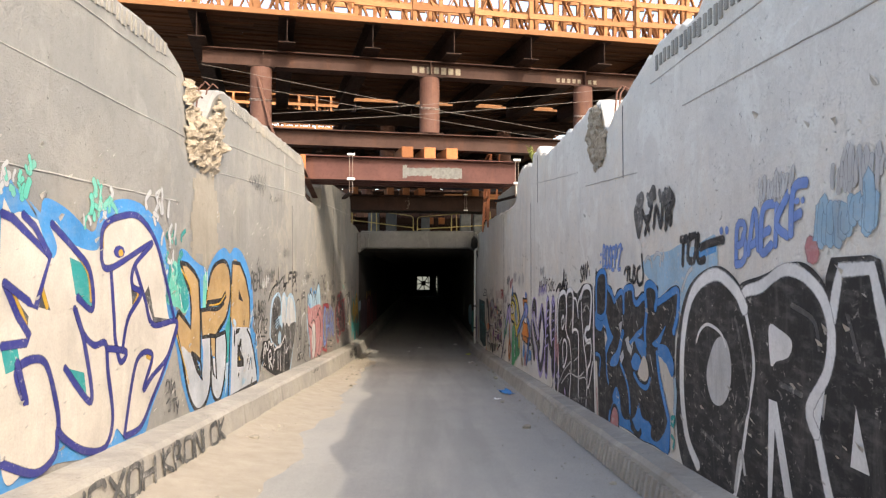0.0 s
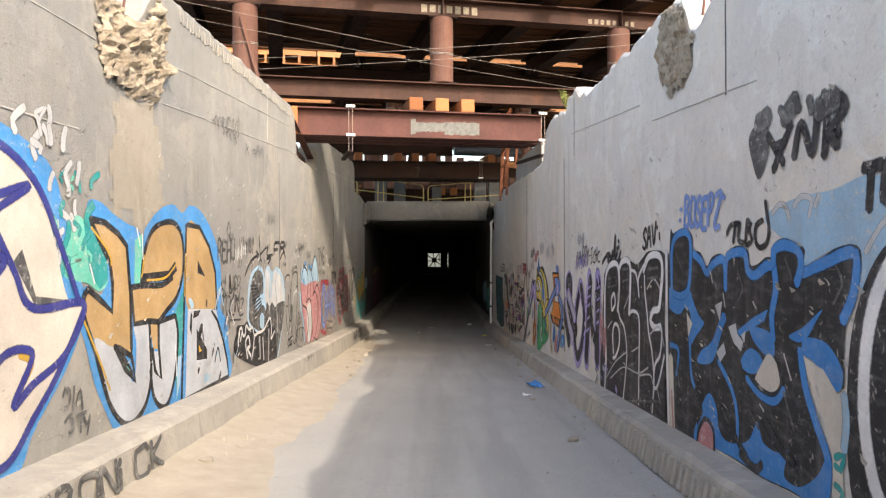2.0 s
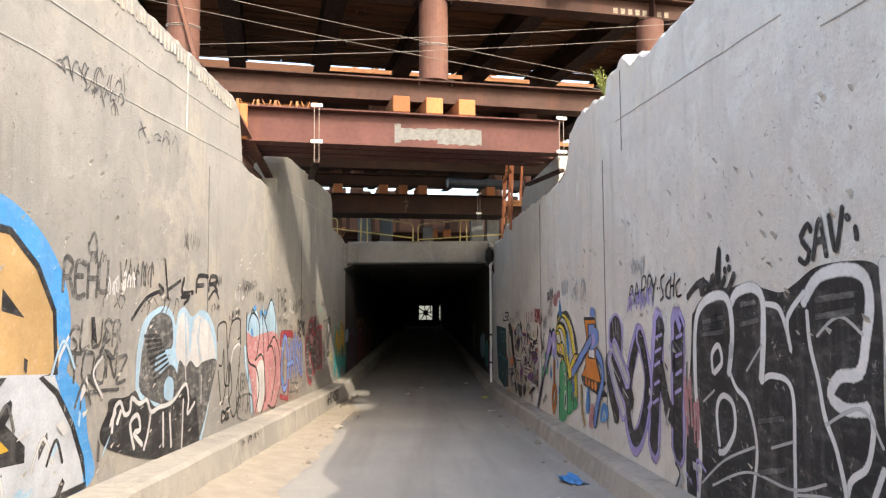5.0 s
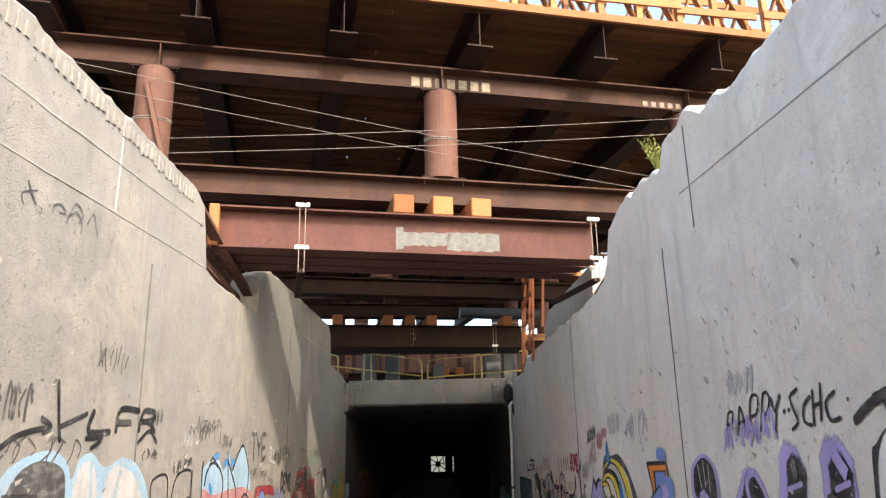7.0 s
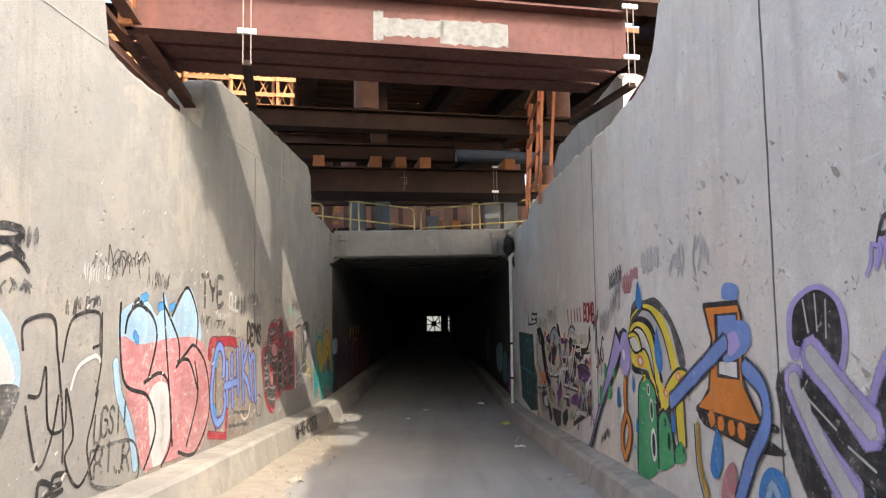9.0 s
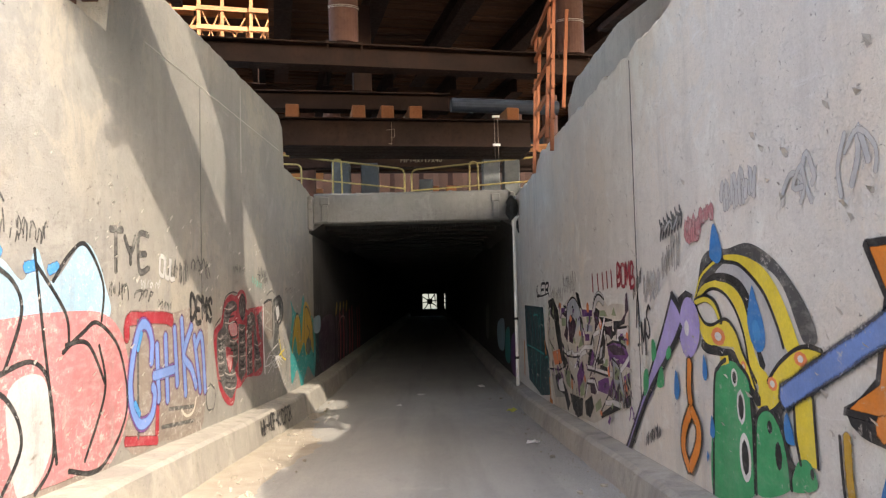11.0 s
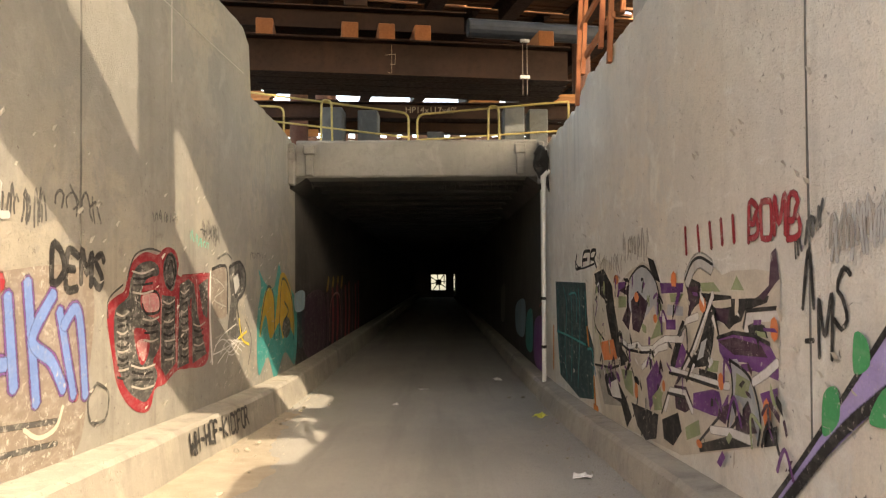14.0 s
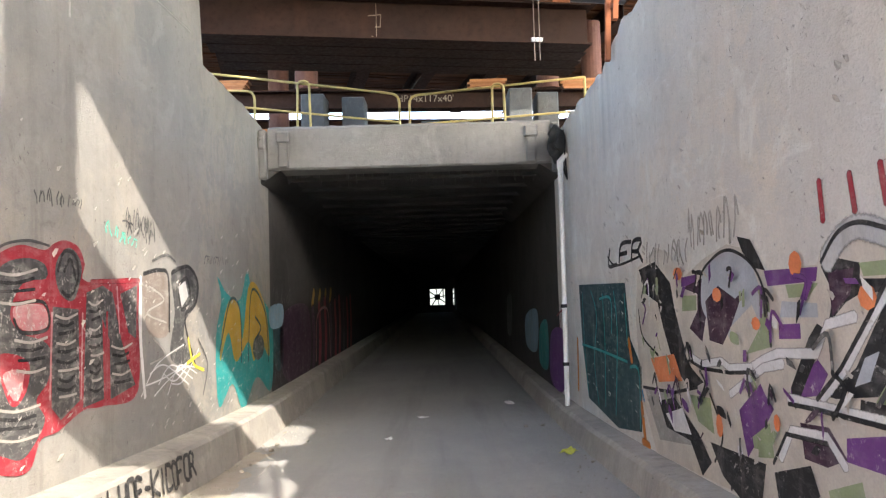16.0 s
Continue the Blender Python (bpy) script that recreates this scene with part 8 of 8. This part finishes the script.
m.fill("black", "19.08,0.14 18.73,0.16 18.64,0.19 18.55,0.18 18.58,0.14 18.87,0.08 18.93,0.01 19.04,-0.02 19.12,-0.06 19.24,-0.01 19.46,-0.03 19.50,0.04 19.08,0.09", False)
m.fill("plum", "19.42,0.07 19.11,0.07 19.15,-0.03 19.33,-0.01", False)
m.fill("plum", "18.52,0.42 18.46,0.45 18.42,0.28 18.49,0.24 18.62,0.15 18.69,0.17 18.55,0.24", False)
m.fill("white", "18.85,0.07 18.43,0.11 18.43,0.05 18.79,0.01 18.84,-0.08 18.89,-0.04", False)
m.fill("black", "18.84,-0.01 18.74,0.02 18.61,0.01 18.57,-0.06 18.75,-0.05 18.80,-0.11", False)
m.fill("violet", "18.76,0.03 18.65,0.04 18.66,0.01 18.76,0.00", False)
m.fill("sage", "18.74,-0.03 18.61,-0.03 18.59,-0.06 18.72,-0.06", False)
m.fill("violet", "19.31,-0.13 19.09,-0.08 18.75,-0.07 18.55,-0.10 18.45,-0.18 18.76,-0.23 19.06,-0.25 19.17,-0.29 19.28,-0.22", False)
m.fill("plum", "19.31,-0.15 19.04,-0.10 18.66,-0.11 18.58,-0.17 19.05,-0.21", False)
m.fill("violet", "19.06,-0.28 18.76,-0.22 18.45,-0.16 18.45,-0.28 18.76,-0.27 18.96,-0.31", False)
m.fill("violet", "19.79,-0.58 19.42,-0.49 19.14,-0.48 19.19,-0.64 19.44,-0.67 19.80,-0.69", False)
m.fill("violet", "20.30,-0.42 20.01,-0.24 19.92,-0.30 20.02,-0.42 20.31,-0.48", False)
m.fill("violet", "20.99,-0.66 20.67,-0.45 20.61,-0.51 20.51,-0.57 20.70,-0.76 20.89,-0.93 20.94,-0.81", False)
m.fill("plum", "20.22,-0.59 19.94,-0.56 19.79,-0.68 19.97,-0.76 20.19,-0.77", False)
m.fill("black", "20.30,-0.42 20.09,-0.14 20.00,-0.06 19.91,-0.09 20.16,-0.40 20.26,-0.53", False)
m.fill("black", "19.94,-0.41 19.68,-0.24 19.41,0.10 19.32,0.05 19.40,-0.20 19.48,-0.34 19.86,-0.41", False)
m.fill("silver", "19.70,-0.33 19.61,-0.19 19.50,-0.15 19.58,-0.29", False)
m.fill("sage", "19.48,-0.30 19.29,-0.28 19.32,-0.36 19.56,-0.39", False)
m.fill("black", "19.66,-0.38 19.29,-0.37 19.36,-0.44 19.67,-0.45", False)
m.fill("plum", "19.31,-0.60 19.13,-0.53 19.20,-0.69 19.35,-0.70", False)
m.fill("silver", "19.11,-0.25 19.00,-0.23 18.81,-0.34 18.69,-0.54 18.72,-0.69 18.83,-0.57 18.97,-0.50 19.14,-0.71 19.07,-0.44", False)
m.fill("plum", "19.05,-0.61 18.84,-0.47 18.73,-0.63 19.03,-0.71", False)
m.fill("sage", "19.01,-0.32 18.81,-0.34 18.86,-0.45 19.04,-0.46", False)
m.fill("cream", "19.33,-0.37 19.11,-0.25 19.09,-0.42 19.25,-0.57", False)
m.fill("coral", "22.85,-0.53 22.21,-0.43 22.03,-0.62 22.64,-0.71", False)
m.fill("black", "22.66,-0.87 22.24,-0.78 21.72,-0.96 21.49,-1.11 21.68,-1.25 21.91,-1.05 22.47,-1.06", False)
m.fill("white", "22.48,-0.95 22.06,-0.83 21.88,-1.00 22.27,-1.05", False)
m.fill("sage", "21.88,-0.70 21.47,-0.66 21.42,-0.90 21.72,-0.87", False)
m.fill("black", "21.50,-0.97 20.94,-0.93 20.64,-0.91 20.71,-1.13 21.03,-1.22 21.30,-1.15", False)
m.fill("black", "20.54,-0.93 20.13,-0.79 20.05,-0.92 20.26,-1.08 20.50,-1.08", False)
m.fill("sage", "19.97,-0.87 19.68,-0.75 19.65,-0.85 19.94,-0.96", False)
m.fill("sage", "20.81,-0.79 20.57,-0.66 20.53,-0.85 20.77,-0.90", False)
m.fill("black", "19.70,-0.93 19.08,-0.72 18.79,-0.72 19.67,-0.98", False)
m.fill("cream", "19.65,-0.68 19.31,-0.67 19.08,-0.69 19.59,-0.88", False)
m.fill("violet", "18.68,-0.39 18.46,-0.32 18.46,-0.41 18.64,-0.45", False)
m.fill("black", "18.65,-0.60 18.47,-0.53 18.48,-0.64 18.64,-0.69", False)
m.line("ghost", 0.09, "19.89,0.24 19.75,0.35 19.60,0.39 19.39,0.34")
m.line("black", 0.018, "19.93,0.24 19.78,0.37 19.60,0.41 19.37,0.36")
m.line("black", 0.018, "21.59,-0.19 21.56,0.16 21.32,0.30 21.03,0.35 20.72,0.26 20.55,0.08 20.50,-0.22")
m.line("black", 0.018, "23.17,-0.11 23.07,-0.35 22.62,-0.48")
m.line("black", 0.018, "19.11,-0.25 18.81,-0.32 18.68,-0.53 18.72,-0.70")
m.line("black", 0.018, "19.11,-0.25 19.07,-0.44 19.15,-0.71 18.84,-0.47")
m.line("black", 0.018, "21.47,-0.63 21.27,-0.87 21.43,-1.09")
m.line("black", 0.018, "19.70,-0.92 19.31,-0.66")
m.line("white", 0.045, "19.98,-0.43 19.76,-0.25 19.56,-0.03 19.37,0.16", smooth=False)
m.line("white", 0.045, "20.33,-0.48 20.03,-0.47 19.29,-0.44 19.12,-0.42", smooth=False)
m.line("white", 0.045, "20.78,-0.37 20.59,-0.30 20.43,-0.25 20.01,-0.21 19.90,-0.06 19.66,-0.01", smooth=False)
m.line("white", 0.045, "21.85,-0.40 21.59,-0.44 21.23,-0.38 21.10,-0.41 20.77,-0.37", smooth=False)
m.line("white", 0.045, "20.45,-0.83 20.31,-0.65 19.95,-0.61 19.80,-0.72", smooth=False)
m.line("white", 0.045, "21.11,-0.58 20.61,-0.35 20.37,-0.30", smooth=False)
m.line("white", 0.045, "18.77,-0.34 18.59,-0.26 18.45,-0.18", smooth=False)
m.line("white", 0.045, "19.45,-0.77 19.09,-0.71 18.79,-0.69", smooth=False)
m.line("black", 0.02, "20.03,-0.44 19.80,-0.26 19.59,-0.04 19.41,0.16", smooth=False)
m.line("black", 0.02, "20.33,-0.51 20.03,-0.49 19.30,-0.46", smooth=False)
m.line("black", 0.02, "21.85,-0.44 21.59,-0.47 21.10,-0.44 20.72,-0.39", smooth=False)
m.line("black", 0.02, "23.11,-0.82 22.24,-0.74 21.70,-0.62", smooth=False)
m.line("black", 0.02, "20.54,-0.88 20.37,-0.68 19.95,-0.64", smooth=False)
m.line("black", 0.02, "19.31,-0.13 19.04,-0.07 18.75,-0.06 18.54,-0.09", smooth=False)
m.line("black", 0.02, "21.16,-1.20 20.95,-0.93", smooth=False)
m.line("black", 0.02, "18.89,-0.03 18.84,0.08 18.43,0.12", smooth=False)
m.blob("coral", 22.03, 0.21, 0.11, 0.05)
m.blob("coral", 20.18, 0.24, 0.07, 0.07)
m.blob("coral", 21.26, 0.06, 0.08, 0.05)
m.blob("coral", 20.68, -0.10, 0.06, 0.04)
m.blob("coral", 19.56, 0.08, 0.07, 0.06)
m.blob("coral", 19.25, -0.41, 0.05, 0.06)
m.blob("coral", 18.48, 0.00, 0.05, 0.07)
m.blob("coral", 18.59, -0.49, 0.05, 0.09)
m.blob("coral", 21.31, -0.82, 0.06, 0.08)
m.blob("coral", 20.47, -0.64, 0.04, 0.05)
m.blob("coral", 19.67, -0.92, 0.06, 0.03)
m = Mural("graffiti_mural", "dark panel with teal traced letters and rusty streaks", "R")
m.fill("dark_teal", "26.01,0.11 23.65,0.14 23.53,-0.41 23.17,-0.65 23.24,-1.26 24.13,-1.40 25.63,-1.32 25.92,-0.60", False)
m.line("teal", 0.028, "25.80,-0.00 25.78,-0.66 25.62,-1.29")
m.line("teal", 0.028, "25.28,0.04 25.01,-0.26 25.21,-0.81 25.05,-1.30")
m.line("teal", 0.028, "24.67,0.01 24.62,-0.50 24.70,-1.27")
m.line("teal", 0.028, "24.13,0.05 24.04,-0.39 24.23,-1.28")
m.line("teal", 0.028, "25.93,-0.67 24.93,-0.65 23.67,-0.65")
m.line("teal", 0.028, "23.69,0.03 23.64,-0.48")
m.line("teal", 0.028, "23.57,-0.69 23.27,-0.71 23.29,-1.24")
m.line("teal", 0.028, "24.83,-0.05 24.28,-0.04 24.29,-0.41")
m.line("orange", 0.07, "26.23,-0.62 26.29,-1.31")
m.line("orange", 0.07, "23.59,-0.42 23.50,-0.63")
m.line("orange", 0.07, "23.22,-0.99 23.14,-1.32")
m.line("sky", 0.03, "23.18,-0.86 23.12,-0.95")
m.line("orange", 0.06, "23.23,-1.34 23.00,-1.34")
m = Mural("graffiti_tag", "short black tag of spiky capitals", "R")
m.tag("black", 0.035, "LFR", 24.35, 0.32, 22.96, 0.35, 0.18, 0.2, 0.1)
m.line("black", 0.02, "24.33,0.42 23.97,0.32 23.11,0.38")
m = Mural("graffiti_mural", "faded purple and pale patches inside the tunnel mouth", "R")
m.fill("violet", "28.54,-0.71 27.28,-0.62 27.46,-1.49 28.72,-1.48")
m.fill("pale_blue", "32.01,-0.59 30.18,-0.39 30.38,-1.16 31.98,-1.19")
m.fill("soot", "36.11,-0.32 34.87,-0.21 35.18,-1.17 36.25,-1.17")
m.fill("teal", "29.88,-0.70 28.94,-0.54 29.00,-1.33 30.04,-1.34")
m.line("red", 0.02, "27.90,-0.39 27.20,-0.23")
m.line("red", 0.02, "27.67,-0.56 27.22,-0.11")
scribble("R", "faded_grey", 0.018, 21.75, 0.39, 20.94, 0.39, 0.30, 12, 61)
scribble("R", "faded_grey", 0.018, 22.94, 0.25, 21.77, 0.27, 0.25, 12, 62)
scribble("R", "ghost", 0.03, 15.42, 0.89, 14.45, 0.94, 0.28, 6, 63)
scribble("R", "soot", 0.015, 18.03, -0.93, 17.60, -0.76, 0.13, 12, 65)
scribble("R", "ghost", 0.02, 17.91, 0.36, 17.45, 0.42, 0.25, 12, 66)
scribble("R", "ghost", 0.04, 16.15, 1.00, 15.64, 1.01, 0.22, 12, 67)
scribble("L", "soot", 0.012, 10.72, 1.27, 10.97, 1.28, 0.10, 8, 938)
scribble("L", "soot", 0.012, 12.74, 1.50, 13.27, 1.50, 0.21, 8, 289)
scribble("L", "soot", 0.012, 14.74, 1.01, 15.84, 0.96, 0.27, 7, 158)
scribble("L", "soot", 0.012, 13.90, 1.11, 14.14, 1.13, 0.15, 8, 965)
scribble("L", "ghost", 0.012, 14.77, 0.93, 15.16, 0.95, 0.16, 12, 528)
scribble("L", "soot", 0.012, 15.92, 0.92, 16.48, 0.90, 0.19, 12, 109)
scribble("L", "soot", 0.012, 17.40, 0.55, 17.67, 0.55, 0.14, 7, 738)
scribble("L", "ghost", 0.012, 18.05, 0.60, 18.54, 0.60, 0.09, 12, 351)
scribble("L", "soot", 0.012, 18.46, 0.41, 18.83, 0.38, 0.10, 10, 463)
scribble("L", "soot", 0.012, 21.12, 0.79, 21.73, 0.80, 0.12, 12, 573)
scribble("L", "soot", 0.012, 22.54, 0.68, 23.06, 0.66, 0.24, 12, 916)
scribble("L", "soot", 0.012, 24.49, 0.46, 25.37, 0.46, 0.14, 9, 193)
scribble("L", "soot", 0.012, 27.72, -0.08, 29.28, -0.18, 0.32, 10, 471)
scribble("L", "soot", 0.012, 10.88, 0.91, 12.59, 0.82, 0.21, 8, 819)
scribble("L", "soot", 0.012, 10.25, 2.51, 11.36, 2.67, 0.18, 11, 424)


# ---- broken-up fragments inside the busiest murals, and flaking paint ----
def shards(label, side, y0, y1, z0, z1, n, colours, seed, size=0.3, start=80):
    """Angular fragments of colour, leaning as hand-cut letter pieces do."""
    rng = random.Random(seed)
    m = Mural("graffiti_mural", label, side)
    m.n = start
    for i in range(n):
        u, v = rng.uniform(y0, y1), rng.uniform(z0, z1)
        a = rng.choice((0.6, 0.9, 2.3, 1.5, 0.1)) + rng.uniform(-0.2, 0.2)
        l, w = size * rng.uniform(0.4, 1.2), size * rng.uniform(0.12, 0.45)
        ca, sa = math.cos(a), math.sin(a)
        pts = [(-l / 2, -w / 2), (l * rng.uniform(0.2, 0.5), -w / 2 * rng.uniform(0.3, 1)), (l / 2, w / 2), (-l * rng.uniform(0.1, 0.5), w / 2 * rng.uniform(0.5, 1.2))]
        m.fill(rng.choice(colours), " ".join("%.3f,%.3f" % (u + p * ca - q * sa, v + p * sa + q * ca) for p, q in pts), rng.random() < 0.3)
        if i % 4 == 0:
            m.line(rng.choice(colours), 0.022, "%.3f,%.3f %.3f,%.3f %.3f,%.3f" % (u - l * ca, v - l * sa, u, v + 0.05, u + l * sa, v - l * ca))


shards("splinters of purple, black and cream within the angular letters", "R", 18.3, 23.0, -0.95, 0.22, 125, ("plum", "violet", "black", "white", "sage", "black", "cream", "soot", "violet"), 3, 0.15, 140)
shards("streaked dark and lilac marks on the shaded wall", "R", 10.0, 12.0, -0.5, 0.9, 16, ("soot", "ghost", "lilac", "black"), 8, 0.18)
shards("scratched black and grey marks within the fuzzy letters", "L", 9.2, 11.2, -0.35, 0.8, 26, ("soot", "ghost", "black", "pale_blue"), 9, 0.2)


def flakes(side, seed, n, y0, y1, z0, z1):
    """Small curls of peeling paint that stand off the wall."""
    rng = random.Random(seed)
    bm = bmesh.new()
    s, x = (1, XL) if side == "L" else (-1, XR)
    for i in range(n):
        y = rng.uniform(y0, y1)
        z = smoothz(y) + 0.5 + (z1 - z0) * rng.random() ** 1.3
        if noise.noise((y * 0.7, z * 0.9, seed)) < -0.05:
            continue
        r = rng.uniform(0.008, 0.035)
        a = rng.uniform(0, 6.28)
        pts = []
        for k in range(5):
            t = a + k * 1.2566
            rr = r * rng.uniform(0.5, 1.2)
            pts.append(bm.verts.new((x + s * (0.004 + 0.028 * max(0.0, math.sin(t)) * r / 0.03), y + rr * math.cos(t), z + rr * math.sin(t))))
        bm.faces.new(pts)
    wall = wall_left if side == "L" else wall_right
    tagged(part("paint_flakes", bm, M_FLAKE, wall), kind="stuff")


flakes("L", 1, 900, 3.0, 26.5, 0.0, 2.3)
flakes("R", 2, 700, 3.0, 26.5, 0.0, 2.2)


# ---- small things ----
def stone(r, seed, mat, m, label):
    bm = bmesh.new()
    bmesh.ops.create_icosphere(bm, subdivisions=1, radius=r)
    for v in bm.verts:
        v.co = Vector((v.co.x, v.co.y * 0.8, v.co.z * 0.6)) * (1 + 0.45 * noise.noise(v.co / r * 1.3 + Vector((seed, 0, 0))))
    ob = part("stone", bm, mat)
    ob.matrix_world = m
    return tagged(ob, label, "stone", "loose stones")


rng = random.Random(4)


def road_at(x, y):
    mid = (x - (XL + XR) / 2) / 2.25
    return smoothz(y) - 0.03 * mid * mid


for i in range(90):
    right = i % 3 == 0
    y = rng.uniform(3.5, 27)
    x = rng.uniform(1.25, 1.72) if right else -2.02 + abs(rng.gauss(0, 0.35))
    r = rng.choice((0.012, 0.018, 0.025, 0.04)) * (1.0 if i % 11 else 1.6)
    lift = 0.0 if right else 0.13 * max(0.0, 1 - (x + 2.1) / 0.9) ** 1.6 * (1.0 if y < 11 else max(0.25, 1 - (y - 11) / 9))
    stone(r, i * 3.1, M_STONE, Matrix.Translation((x, y, road_at(x, y) + lift + r * 0.3)) @ Matrix.Rotation(rng.uniform(0, 6), 4, "Z"), "small broken stone lying in the grit by the kerb")
bm = bmesh.new()
for i in range(1500):
    y = rng.uniform(2.5, 30)
    x = (-2.05 + abs(rng.gauss(0, 0.3))) if i % 3 else (1.75 - abs(rng.gauss(0, 0.28)))
    lift = 0.13 * max(0.0, 1 - (x + 2.1) / 0.9) ** 1.6 * (1.0 if y < 11 else max(0.25, 1 - (y - 11) / 9)) if x < 0 else 0
    s = rng.uniform(0.004, 0.012)
    c = Vector((x, y, road_at(x, y) + lift + s * 0.4))
    vs = [bm.verts.new(c + Vector(d) * s) for d in ((1, 0, -0.5), (-0.6, 0.8, -0.5), (-0.5, -0.9, -0.5), (0.1, 0.1, 0.8))]
    for f in ((0, 1, 2), (0, 1, 3), (1, 2, 3), (0, 2, 3)):
        bm.faces.new([vs[k] for k in f])
bmesh.ops.recalc_face_normals(bm, faces=bm.faces)
tagged(part("gravel", bm, M_STONE), "scattered grit along both kerbs", "gravel", kind="stuff")


def litter(mat, x, y, w, label, seed):
    bm = bmesh.new()
    g = {}
    for i in range(6):
        for j in range(6):
            h = 0.35 * w * abs(noise.noise((i * 0.9, j * 0.9, seed))) + 0.01
            g[i, j] = bm.verts.new(((i / 5 - 0.5) * w + 0.2 * w * noise.noise((i, j, seed + 3)), (j / 5 - 0.5) * w * 0.7, h))
    for i in range(5):
        for j in range(5):
            bm.faces.new((g[i, j], g[i + 1, j], g[i + 1, j + 1], g[i, j + 1]))
    ob = part("litter", bm, mat)
    ob.matrix_world = Matrix.Translation((x, y, road_at(x, y) + 0.005)) @ Matrix.Rotation(seed, 4, "Z")
    ob.modifiers.new("thick", "SOLIDIFY").thickness = 0.003
    tagged(ob, label, "litter", "litter")


litter(M_LITTER, 1.55, 24.4, 0.2, "crumpled yellow-green paper by the kerb", 1.0)
litter(PAINT["blue"], 1.5, 12.9, 0.3, "crumpled blue rag lying by the kerb", 2.0)
litter(M_CLAMP, 1.25, 12.0, 0.12, "scrap of white paper on the road", 3.0)
litter(M_CLAMP, -0.1, 27.2, 0.15, "scrap of pale paper on the tunnel road", 4.0)
litter(M_CLAMP, -0.5, 25.5, 0.12, "scrap of pale paper on the road", 5.0)
litter(M_CLAMP, 1.4, 20.7, 0.16, "scrap of white paper by the kerb", 6.0)
litter(M_STONE, -1.5, 17.9, 0.2, "flat torn cardboard on the sandy road", 7.0)
litter(M_CLAMP, 1.3, 28.5, 0.2, "pale scraps by the tunnel kerb", 8.0)

# grooves in the face of the shaded kerb
gr = bmesh.new()
y = 1.5
while y < 10.5:
    x = 1.775 + 0.018 * noise.noise((y * 1.7, XR, 0)) + 0.012 * noise.noise((y * 6, XR, 2))
    z = smoothz(y)
    plank(gr, (x - 0.03, y, z - 0.01), (x + 0.012, y + 0.02, z + 0.17 + 0.02 * noise.noise((y, 1, 1))), 0.06, 0.04, (1, 0, 0))
    y += 0.125 + 0.01 * noise.noise((y * 3, 0, 0))
ob = part("kerb_ribs", gr, M_CURB, bpy.data.objects["kerb_right"])
tagged(ob, kind="stuff")

# a weed growing on the broken wall top
weed = tagged(empty("weed", Matrix.Translation((XR + 0.1, 13.7, 3.28))), "dry green weed growing from the broken wall top", "plant")
bm = bmesh.new()
lf = bmesh.new()
for i in range(26):
    a, l = rng.uniform(0, 6.28), rng.uniform(0.15, 0.42)
    tip = Vector((math.cos(a) * l * 0.45, math.sin(a) * l * 0.45, l))
    tube(bm, (0, 0, -0.03), tip, 0.004, 4, 0.002)
    for k in range(9):
        p = tip * (0.25 + 0.75 * k / 8)
        d = Vector((rng.uniform(-1, 1), rng.uniform(-1, 1), rng.uniform(0, 1))).normalized() * 0.045
        n = d.cross(Vector((0.3, 0.5, 0.8))).normalized() * 0.01
        lf.faces.new([lf.verts.new(p), lf.verts.new(p + d * 0.5 + n), lf.verts.new(p + d), lf.verts.new(p + d * 0.5 - n)])
part("stems", bm, M_LEAF, weed)
tagged(part("leaves", lf, M_LEAF, weed), kind="stuff")
